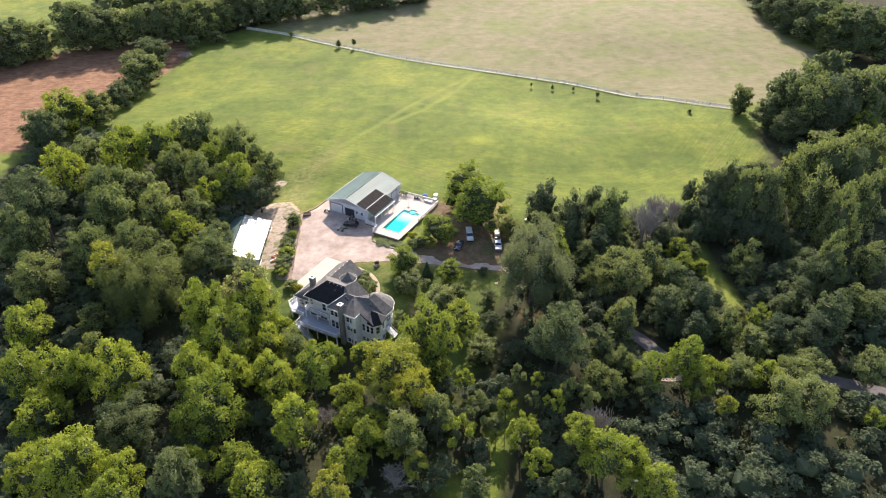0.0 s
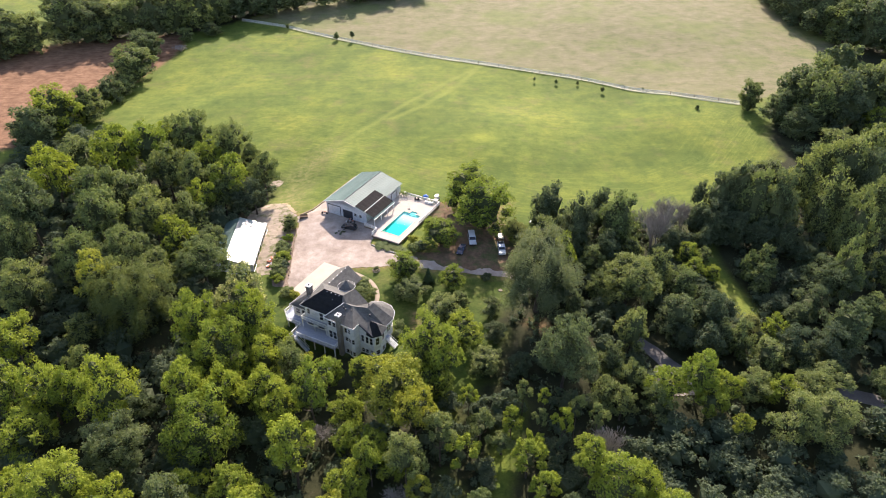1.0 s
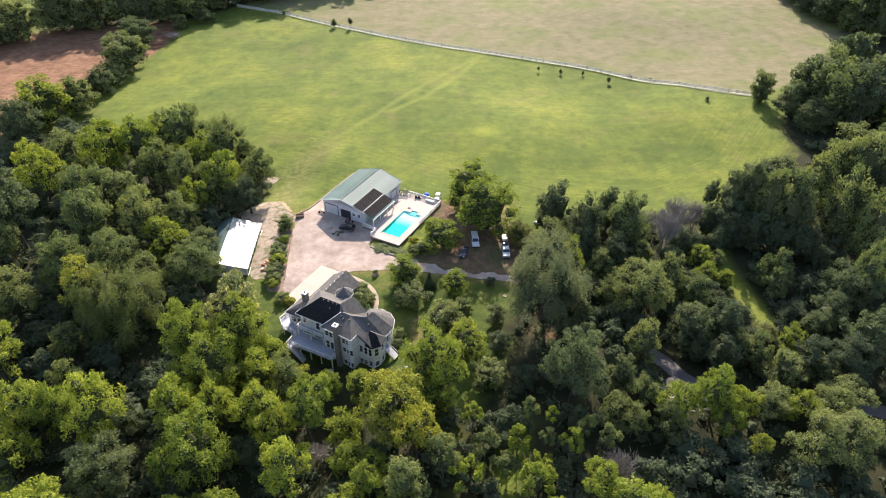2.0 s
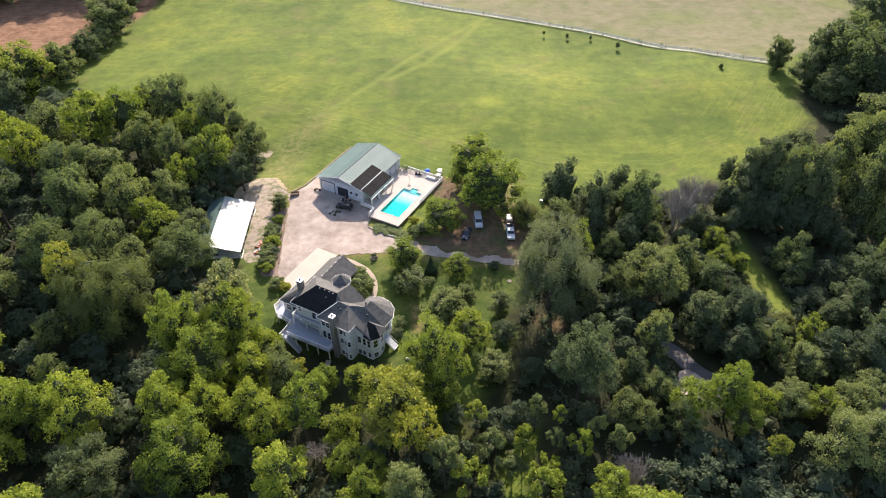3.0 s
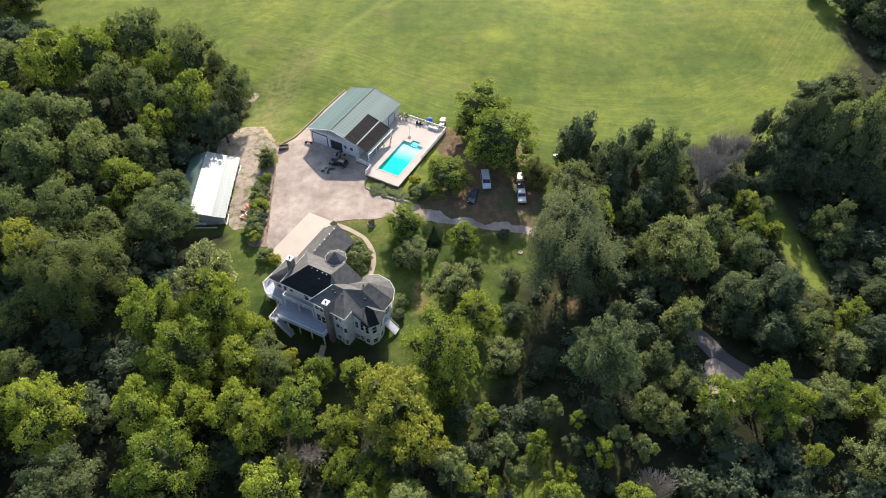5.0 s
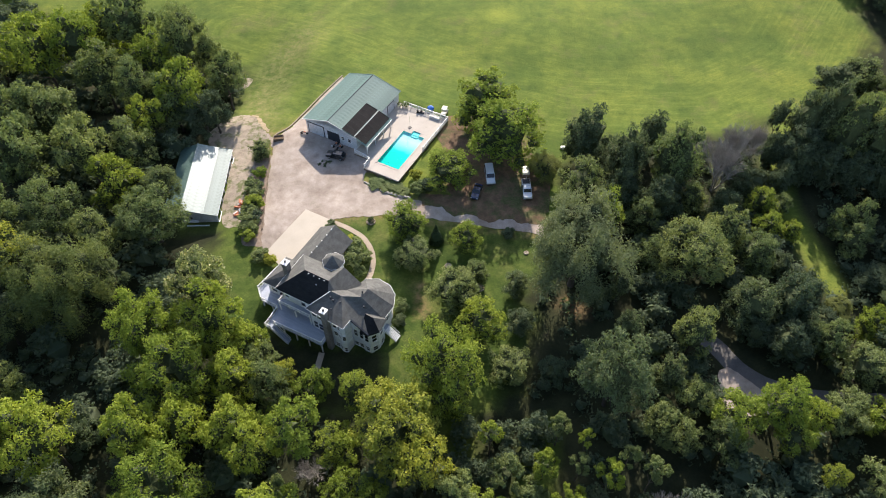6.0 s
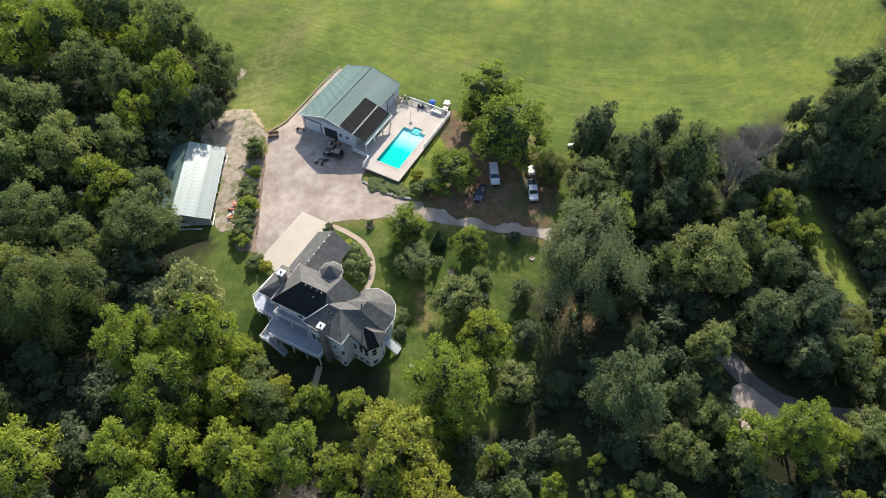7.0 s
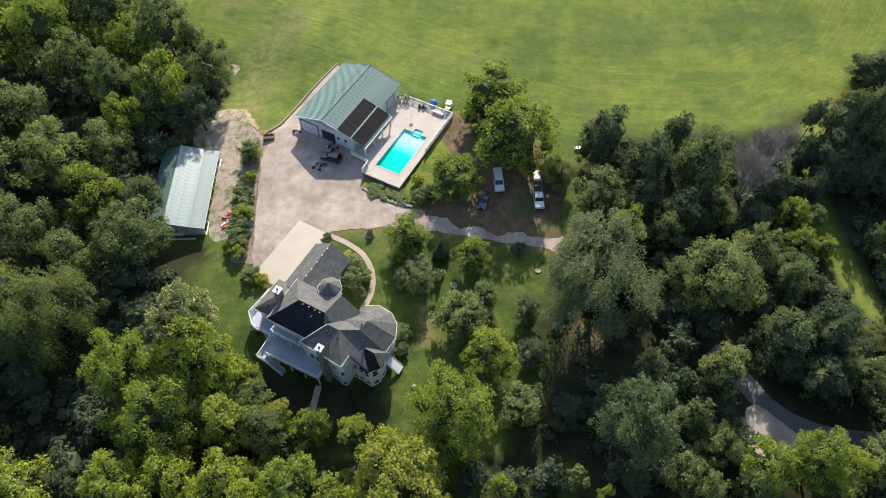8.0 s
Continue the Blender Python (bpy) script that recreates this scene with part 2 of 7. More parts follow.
def soft_area(x, y, outline, width):
    """1 within the outline, 0 outside, with a ragged edge."""
    gap = line_gap(x, y, outline + outline[:1])
    gap = np.where(inside(x, y, outline), gap, -gap)
    ragged = np.array([noise.noise((a * 0.11, b * 0.11, 3)) + 0.6 * noise.noise((a * 0.5, b * 0.5, 7)) for a, b in zip(x, y)])
    return np.clip(0.5 + (gap + ragged * width * 0.8) / width, 0, 1)


FENCE_LINE = [(-107, 385), (-80, 373), (-44, 349), (6, 320), (56, 298), (99, 270), (119, 262.5)]
HAY_FIELD = FENCE_LINE + [(134, 272), (160, 300), (190, 329), (182, 364), (182, 432), (170, 640), (20, 640), (10, 450), (-84, 410)]
PLOUGHED = [(-300, 262), (-212, 328), (-190, 348), (-132, 368), (-126, 343), (-132, 310), (-139, 280), (-147, 234), (-220, 215), (-330, 205)]
WEST_WOODS = [(-56, 215), (-54, 206), (-53, 187), (-60, 180), (-59, 157), (-50, 153), (-47, 133), (-37, 121), (-22, 114), (-9, 111), (-2, 112), (2, 100), (0, 40), (-150, 40), (-160, 150), (-150, 225), (-128, 246), (-104, 231)]
EAST_WOODS = [(20, 147), (14, 138), (16, 120), (5, 112), (3, 100), (6, 40), (170, 40), (190, 200), (160, 262), (130, 262), (119, 240), (117, 219), (98, 203), (84, 192), (66, 184), (40, 182), (29, 181), (26, 172), (24, 160)]
CLEARING = [(76, 138), (73, 158), (76, 176), (92, 204), (114, 232)]
ROAD_LINE = [(44.5, 129.5), (48.8, 124.5), (53, 118.2), (62, 113.8), (84, 111.8), (98.5, 106.7), (120, 99), (160, 93)]
NORTH_WOODS = [(-190, 350), (-130, 364), (-105, 388), (-84, 410), (8, 448), (60, 470), (60, 560), (-60, 520), (-150, 440), (-215, 400)]
NORTH_EAST_WOODS = [(134, 268), (160, 296), (192, 329), (184, 364), (184, 432), (174, 600), (330, 600), (330, 180), (190, 190), (160, 255)]


def spread(core_low, core_high, step, reach):
    core = list(np.arange(core_low, core_high + step / 2, step))
    out, gap = [], step
    at = core_high
    while at < reach:
        gap *= 1.22
        at += gap
        out.append(at)
    low, gap, at = [], step, core_low
    while at > -reach:
        gap *= 1.22
        at -= gap
        low.append(at)
    return np.array(low[::-1] + core + out)


def build_ground():
    xs, ys = spread(-150, 135, 1.5, 2600), spread(60, 400, 1.5, 2600)
    gx, gy = np.meshgrid(xs, ys)
    fx, fy = gx.ravel(), gy.ravel()
    z = heights(fx, fy)
    z += np.array([0.10 * noise.noise((a * 0.09, b * 0.09, 0)) for a, b in zip(fx, fy)])
    under_deck = inside(fx, fy, [tuple((YARD @ Vector((u, v, 0)))[:2]) for u, v in ((-17.6, 43.0), (-13.0, 43.0), (-13.0, 39.9), (-5.1, 39.9), (-5.1, 62.3), (-17.6, 62.3))])
    z[under_deck] = -2.6
    nx, ny = len(xs), len(ys)
    i = (np.arange(ny - 1)[:, None] * nx + np.arange(nx - 1)[None, :]).ravel()
    faces = np.stack((i, i + 1, i + nx + 1, i + nx), 1)
    me = bpy.data.meshes.new("ground")
    me.from_pydata(np.stack((fx, fy, z), 1).tolist(), [], faces.tolist())
    me.polygons.foreach_set("use_smooth", np.ones(len(faces), bool))
    masks = {
        "hay": soft_area(fx, fy, HAY_FIELD, 2.5),
        "soil": soft_area(fx, fy, PLOUGHED, 3.0),
        "shaded_litter": np.maximum.reduce([soft_area(fx, fy, o, 5.0) for o in (WEST_WOODS, EAST_WOODS, NORTH_WOODS, NORTH_EAST_WOODS)]),
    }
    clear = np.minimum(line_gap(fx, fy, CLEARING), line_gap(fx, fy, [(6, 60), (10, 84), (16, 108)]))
    # South of the house the mask covers lawn, painting the house's shadow darker.
    masks["shaded_litter"] = np.maximum(masks["shaded_litter"], soft_area(fx, fy, [(-38, 130), (-33, 129), (-27, 126.5), (-22, 125.5), (-12.5, 125), (-11, 118.6), (-17, 113), (-38, 112)], 2.2))
    masks["shaded_litter"] = masks["shaded_litter"] * np.clip((clear - 1.4) / 2.6, 0, 1)
    masks["garden"] = soft_area(fx, fy, [(-46, 157), (-38, 146), (-24, 157), (-5, 158), (20, 153), (22, 140), (16, 118), (3, 112), (-12, 110), (-38, 120), (-48, 133)], 6.0)
    masks["worn"] = np.clip(1 - line_gap(fx, fy, DRIVE_EDGE + DRIVE_EDGE[:1]) / 2.2, 0, 1)
    masks["worn"] = np.maximum(masks["worn"], np.clip(1 - line_gap(fx, fy, [(2, 166), (9, 172), (14, 178), (18, 188)]) / 7.0, 0, 1))
    masks["worn"] = np.maximum(masks["worn"], np.clip(1.4 - line_gap(fx, fy, [(-6.2, 139), (-5.4, 135), (-5.2, 132.6)]) / 1.3, 0, 1))
    masks["worn"] = np.maximum(masks["worn"], np.clip(1.2 - line_gap(fx, fy, [(23, 134), (25, 132)]) / 2.5, 0, 1))
    wheel = np.minimum(line_gap(fx, fy, [(-37, 232), (-25.5, 248), (-13, 269), (3, 292), (22, 316)]), line_gap(fx, fy, [(-19, 253), (-6, 265.5), (8, 289), (17.7, 311)]))
    masks["track"] = 0.6 * np.clip(1.3 - wheel / 1.5, 0, 1)
    masks["lane"] = line_gap(fx, fy, [(-60, 232), (-42, 224), (-22, 212), (2, 199), (30, 190), (66, 190), (100, 208), (122, 240)])
    masks["yellow"] = np.clip(1.25 - np.hypot((fx - 15.5) / 6.0, (fy - 233.2) / 4.0), 0, 1)
    masks["dry"] = np.clip(1 - line_gap(fx, fy, [(-46, 190), (-48, 200), (-46, 214), (-40, 228)]) / 9.0, 0, 1)
    for name, values in masks.items():
        me.attributes.new(name, "FLOAT", "POINT").data.foreach_set("value", values.astype(np.float32))
    m, t, p = material("meadow", 0.95)
    p.inputs["Specular IOR Level"].default_value = 0.15
    where = place(t)
    along = place(t, (0.15, 1.3, 1), 32)
    streak = cloud(t, along, 0.35, 4.0)
    lane, swath, spot = t.nodes.new("ShaderNodeAttribute"), t.nodes.new("ShaderNodeCombineXYZ"), t.nodes.new("ShaderNodeSeparateXYZ")
    lane.attribute_name = "lane"
    t.links.new(where, spot.inputs["Vector"])
    t.links.new(lane.outputs["Fac"], swath.inputs["X"])
    t.links.new(mix(t, 1.0, spot.outputs["X"], (0.10, 0.10, 0.10), "MULTIPLY"), swath.inputs["Y"])
    mown = cloud(t, swath.outputs["Vector"], 1.1, 3.0, 0.6)
    broad, mid, fine = cloud(t, where, 0.022, 4.0), cloud(t, where, 0.16, 6.0, 0.65), cloud(t, where, 2.6, 4.0, 0.7)
    lawn = ramp(t, broad, [(0.34, (0.086, 0.120, 0.024)), (0.50, (0.118, 0.154, 0.030)), (0.66, (0.170, 0.194, 0.038))])
    lawn = mix(t, 1.0, lawn, ramp(t, mid, [(0.3, (0.72, 0.80, 0.75)), (0.7, (1.16, 1.14, 1.02))]), "MULTIPLY")
    lawn = mix(t, 1.0, lawn, ramp(t, streak, [(0.40, (0.93, 0.96, 0.95)), (0.60, (1.06, 1.04, 1.02))]), "MULTIPLY")
    near = t.nodes.new("ShaderNodeMapRange")
    near.inputs["From Min"].default_value, near.inputs["From Max"].default_value, near.inputs["To Min"].default_value, near.inputs["To Max"].default_value = 10.0, 42.0, 1.0, 0.0
    t.links.new(lane.outputs["Fac"], near.inputs["Value"])
    lawn = mix(t, near.outputs["Result"], lawn, ramp(t, mown, [(0.36, (0.84, 0.88, 0.86)), (0.54, (1.0, 1.0, 1.0)), (0.70, (1.28, 1.20, 1.30))]), "MULTIPLY")
    lawn = mix(t, 1.0, lawn, ramp(t, cloud(t, where, 0.06, 5.0, 0.7), [(0.36, (0.86, 0.92, 0.9)), (0.64, (1.14, 1.08, 1.0))]), "MULTIPLY")
    lawn = mix(t, 1.0, lawn, ramp(t, cloud(t, where, 0.42, 6.0, 0.7), [(0.36, (0.82, 0.87, 0.86)), (0.50, (1.0, 1.0, 1.0)), (0.66, (1.16, 1.10, 1.12))]), "MULTIPLY")
    lawn = mix(t, ramp(t, cloud(t, where, 0.075, 7.0, 0.7), [(0.54, (0, 0, 0)), (0.70, (0.5, 0.5, 0.5))]), lawn, (0.165, 0.140, 0.060))
    hay = ramp(t, mid, [(0.34, (0.132, 0.142, 0.062)), (0.5, (0.178, 0.165, 0.090)), (0.72, (0.220, 0.190, 0.118))])
    hay = mix(t, 1.0, hay, ramp(t, cloud(t, place(t, (0.5, 1.5, 1), 25), 0.5, 5.0), [(0.35, (0.86, 0.88, 0.86)), (0.65, (1.10, 1.08, 1.06))]), "MULTIPLY")
    hay = mix(t, ramp(t, cloud(t, where, 0.03, 5.0, 0.65), [(0.48, (0, 0, 0)), (0.62, (0.75, 0.75, 0.75))]), hay, ramp(t, mid, [(0.3, (0.105, 0.135, 0.042)), (0.7, (0.165, 0.185, 0.060))]))
    soil = ramp(t, cloud(t, where, 0.3, 7.0, 0.7), [(0.3, (0.13, 0.066, 0.036)), (0.7, (0.29, 0.165, 0.10))])
    soil = mix(t, 1.0, soil, ramp(t, cloud(t, place(t, (0.2, 2.5, 1), -35), 0.8, 3.0), [(0.4, (0.8, 0.8, 0.8)), (0.6, (1.15, 1.15, 1.15))]), "MULTIPLY")
    # Leaf litter of the woods, darkened further to paint shade between the trees.
    shaded_litter = ramp(t, mid, [(0.35, (0.020, 0.023, 0.011)), (0.62, (0.038, 0.041, 0.018)), (0.75, (0.070, 0.058, 0.038))])
    worn = ramp(t, mid, [(0.35, (0.21, 0.128, 0.064)), (0.65, (0.36, 0.232, 0.126))])
    garden = ramp(t, mid, [(0.3, (0.042, 0.070, 0.014)), (0.5, (0.064, 0.096, 0.018)), (0.66, (0.108, 0.124, 0.032)), (0.8, (0.20, 0.16, 0.08))])
    garden = mix(t, 1.0, garden, ramp(t, cloud(t, where, 0.55, 6.0, 0.7), [(0.36, (0.72, 0.80, 0.76)), (0.50, (1.0, 1.0, 1.0)), (0.66, (1.34, 1.22, 1.30))]), "MULTIPLY")
    dry = ramp(t, mid, [(0.35, (0.165, 0.165, 0.050)), (0.65, (0.270, 0.230, 0.110))])
    yellow = ramp(t, mid, [(0.3, (0.16, 0.20, 0.030)), (0.7, (0.24, 0.26, 0.042))])
    track = ramp(t, mid, [(0.3, (0.150, 0.190, 0.036)), (0.7, (0.215, 0.235, 0.052))])
    colour = lawn
    for name, other in (("track", track), ("yellow", yellow), ("dry", dry), ("garden", garden), ("hay", hay), ("soil", soil), ("shaded_litter", shaded_litter), ("worn", worn)):
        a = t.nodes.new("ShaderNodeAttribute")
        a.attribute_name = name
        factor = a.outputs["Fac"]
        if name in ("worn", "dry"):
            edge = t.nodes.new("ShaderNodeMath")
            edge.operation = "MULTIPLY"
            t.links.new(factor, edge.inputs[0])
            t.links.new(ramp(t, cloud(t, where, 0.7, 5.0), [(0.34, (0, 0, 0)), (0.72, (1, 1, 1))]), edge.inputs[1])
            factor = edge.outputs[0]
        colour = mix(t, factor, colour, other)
    colour = mix(t, 1.0, colour, ramp(t, fine, [(0.3, (0.78, 0.80, 0.78)), (0.7, (1.2, 1.18, 1.15))]), "MULTIPLY")
    t.links.new(colour, p.inputs["Base Color"])
    bumped(t, p, fine, 0.7, 0.12)
    me.materials.append(m)
    return tagged(new("ground", me), "rolling mown green meadow with dry hay field and ploughed soil", "ground", kind="structure")


def smooth_line(points, closed, per=6):
    """A rounded line through the points."""
    n, out = len(points), []
    for i in range(n if closed else n - 1):
        p0, p1, p2, p3 = (Vector(points[k % n]) if closed else Vector(points[min(max(k, 0), n - 1)]) for k in (i - 1, i, i + 1, i + 2))
        for s in range(per):
            k = s / per
            out.append(0.5 * (2 * p1 + (p2 - p0) * k + (2 * p0 - 5 * p1 + 4 * p2 - p3) * k * k + (3 * p1 - p0 - 3 * p2 + p3) * k ** 3))
    if not closed:
        out.append(Vector(points[-1]))
    return out


def draped(name, outline, lift, mat, label, rounded=True, rag=0.25, cell=2.0, category="pavement"):
    """A sheet laid on the ground within an outline."""
    line = smooth_line(outline, True) if rounded else [Vector(p) for p in outline]
    bm = bmesh.new()
    verts = []
    for p in line:
        a = noise.noise((p.x * 0.7, p.y * 0.7, 5)) * rag
        b = noise.noise((p.x * 0.7, p.y * 0.7, 9)) * rag
        c = noise.noise((p.x * 2.3, p.y * 2.3, 13)) * rag * 0.45
        verts.append(bm.verts.new((p.x + a + c, p.y + b - c, 0)))
    bm.faces.new(verts)
    xs, ys = [v.co.x for v in verts], [v.co.y for v in verts]
    for axis, low, high in (((1, 0, 0), min(xs), max(xs)), ((0, 1, 0), min(ys), max(ys))):
        at = low + cell
        while at < high:
            bmesh.ops.bisect_plane(bm, geom=bm.verts[:] + bm.edges[:] + bm.faces[:], plane_co=Vector(axis) * at, plane_no=axis)
            at += cell
    bmesh.ops.triangulate(bm, faces=bm.faces[:])
    for v in bm.verts:
        v.co.z = ground_z(v.co.x, v.co.y) + 0.10 * noise.noise((v.co.x * 0.09, v.co.y * 0.09, 0)) + lift
    rim = [e for e in bm.edges if e.is_boundary]
    skirt = bmesh.ops.extrude_edge_only(bm, edges=rim)
    for v in skirt["geom"]:
        if isinstance(v, bmesh.types.BMVert):
            v.co.z -= 0.35
    bmesh.ops.recalc_face_normals(bm, faces=bm.faces[:])
    me = bpy.data.meshes.new(name)
    bm.to_mesh(me)
    bm.free()
    me.materials.append(mat)
    return tagged(new(name, me), label, category, kind="structure")


def ribbon(line, half):
    """An outline of that half width along a line."""
    pts = smooth_line(line, False, 5)
    left, right = [], []
    for i, p in enumerate(pts):
        d = (pts[min(i + 1, len(pts) - 1)] - pts[max(i - 1, 0)]).normalized()
        s = Vector((-d.y, d.x)) * half
        left.append(tuple(p + s))
        right.append(tuple(p - s))
    return left + right[::-1]


DRIVE_EDGE = [(-38.2, 147.6), (-39.3, 151), (-39.9, 158.5), (-40.9, 173.6), (-41.6, 180.5), (-44, 185.5), (-41.3, 183.6), (-38.0, 186.5), (-35.6, 190.6), (-32.5, 187.2), (-24, 181), (-18.6, 175), (-18.9, 168.2), (-16.5, 165.9), (-11.8, 163.2), (-4.8, 161.9),
    (-0.2, 160.2), (10.9, 157.4), (19, 156.0), (24, 153), (24, 149), (17.3, 152.2), (8.6, 153.7), (-0.3, 156.0), (-5.9, 157.2), (-11.6, 158.0), (-18.4, 157.5), (-23.9, 156.6), (-25, 154), (-32, 146)]
ground = build_ground()
draped("driveway", DRIVE_EDGE, 0.055, GRAVEL, "pale pinkish gravel driveway and forecourt with faint tyre tracks", rag=0.5, cell=1.5)
draped("concrete_apron", [(-31.0, 159.6), (-24.4, 155.8), (-32.4, 145.2), (-34.9, 144.9), (-37.9, 148.1)], 0.09, CONCRETE, "smooth cream concrete apron before the garage", rounded=False, rag=0)
draped("dirt_strip", [(-53.5, 194), (-48, 193), (-44.4, 186.5), (-42.2, 181), (-41.6, 173.6), (-42, 166), (-41.6, 158), (-44.4, 155.8), (-49, 156.5), (-50.2, 168), (-51.2, 178.6), (-56, 180), (-58, 187)], 0.03, DIRT, "bare dirt strip beside the long shed", rag=0.8)
draped("hedge_bed", [(-44.7, 175), (-43, 177.2), (-41.3, 177), (-40.6, 168), (-39.6, 158), (-38.8, 150), (-41.0, 149.6), (-43.6, 151), (-44.6, 160)], 0.045, CLAY, "strip of reddish bare soil under the hedge", rag=0.5)
draped("garden_path", ribbon([(-24.6, 155.6), (-21.5, 154.2), (-18.2, 151.8), (-16.3, 148.8), (-15.5, 145.6), (-15.9, 142.0), (-17.2, 139.3)], 0.55), 0.07, PATHWAY, "curved tan garden path to the house", rounded=False, rag=0.05, cell=1.0)
draped("back_walk", ribbon([(-24.0, 124.6), (-24.4, 122), (-24.9, 118.6)], 0.55), 0.05, PATHWAY, "grey concrete walk leading from the back porch", rounded=False, rag=0.05, cell=1.0)
draped("road", ribbon(ROAD_LINE, 1.8), 0.05, ASPHALT, "narrow grey lane through the woods", rounded=False, rag=0.3)
draped("road_shoulder", [(47.9, 118), (48.0, 111.5), (53.5, 110.2), (58, 111.8), (54.2, 115.8), (50.5, 119.4)], 0.09, GRAVEL, "sunlit gravel shoulder beside the lane", rag=0.4)
draped("clay_patch", [(-56.2, 208.6), (-54.8, 211.3), (-52.2, 210.6), (-53.2, 207.2)], 0.05, DIRT, "small pale bare patch in the meadow", rag=0.3, cell=0.8)
draped("sandy_bank", [(-48.5, 193.6), (-47.4, 193.4), (-45.4, 190.2), (-43.2, 186.6), (-43.9, 186.2), (-46.3, 189.6), (-47.4, 192)], 0.06, SAND, "pale sandy bank at the end of the dirt strip", rag=0.9, cell=1.0)
draped("parking_dirt", [(1.5, 160.4), (10, 158.2), (20, 157), (22.5, 163), (21, 173), (17, 183), (9, 189), (2, 190.5), (-1.8, 188), (-1.6, 180), (0.6, 175), (0, 168)], 0.04, SHADE_DIRT, "bare brown leafy dirt under the trees where cars park", rag=1.2)
draped("barn_side_gravel", [(-37.6, 187.4), (-34.2, 186.0), (-24.7, 203.5), (-27.2, 206.6), (-31.7, 199.0)], 0.04, GRAVEL, "gravel strip between barn and timber wall", rounded=False, rag=0.2)
# Leaf cover, spread wider over the gravel to darken it like tree shade.
draped("fallen_leaves", [(-6.5, 164), (1, 163), (10, 162), (19, 161), (21, 154.8), (15.6, 154.9), (12.5, 156.1), (8.4, 155.2), (4.6, 157.5), (1, 157.1), (-1.6, 160.2), (-5, 160.6)], 0.085, SHADE_DIRT, "brown fallen leaves, widened to paint shade over the end of the drive", rag=0.7, cell=1.0)
YARD_TREES = [
    (-43.5, 177.1, 4.5, 2.8, "g"), (-9, 152.8, 7.5, 4.1, "b"), (-7.1, 145.1, 6.5, 3.9, "g"), (3.8, 149.5, 6.5, 3.2, "b"),
    (-2.6, 150.7, 4.8, 1.5, "c"), (5.7, 140.8, 5.5, 2.5, "g"), (1.4, 135.5, 8, 4.5, "g"), (21.8, 168.4, 7.2, 3.6, "o"),
]
LAWN_TREES = [
    (8.4, 187.1, 14.3, 7.2, "b"), (13.2, 175.2, 15.5, 7.6, "b"), (0.6, 167.6, 8.2, 5.2, "b"), (13.2, 137.3, 5.5, 2.6, "s"), (13.4, 128.5, 5.1, 2.8, "d"), (10.4, 119.2, 5.6, 3.8, "g"),
    (-0.8, 115.6, 18.9, 5.9, "b"), (5.7, 128.3, 9.2, 4.2, "b"), (-0.2, 113.4, 9, 4.4, "b"), (-16.3, 113.3, 11.6, 2.8, "b"),
]
EAST_EDGE = [
    (30.7, 173.5, 16.7, 5, "d"), (28.3, 158.6, 14, 4.9, "g"), (31.5, 149.8, 15, 3.2, "b"), (37.9, 165, 17, 4.3, "d"), (36, 158.5, 12, 3.6, "d"), (45.6, 173.5, 15, 3.6, "d"), (48.8, 165, 18.5, 5.4, "g"), (44.2, 156, 12, 4, "d"),
    (51.5, 157.5, 9, 3.2, "g"), (24, 138.4, 24, 9.4, "w"), (39.8, 152.6, 9.6, 3.9, "g"), (40.2, 142.6, 9, 3.6, "g"), (46.5, 140.2, 14.6, 6.0, "g"), (55.2, 147, 12.6, 4, "g"), (60.2, 142.2, 10.2, 4, "g"),
    (58.6, 164.6, 19.5, 6.4, "x"), (63.2, 170.8, 19, 5.6, "x"), (53.6, 171.4, 14, 3.4, "x"), (69.6, 174.2, 15, 4.0, "x"), (74.6, 178.3, 15.2, 2.0, "d"), (73.4, 171.8, 11, 3.2, "d"),
    (66.2, 151.2, 6.8, 2.9, "b"), (66.6, 157.6, 7.4, 2.9, "b"), (65.6, 141.2, 6, 2.2, "d"), (58.6, 157, 8, 3.0, "d"), (63.6, 162.6, 7, 2.8, "d"), (68.8, 134.6, 6.5, 2.8, "d"), (70.6, 157.2, 6, 2.5, "g"), (70.8, 150.4, 5, 2.2, "b"), (72.6, 164.2, 7.5, 2.7, "d"), (76.2, 167.4, 10, 3.2, "d"),
]
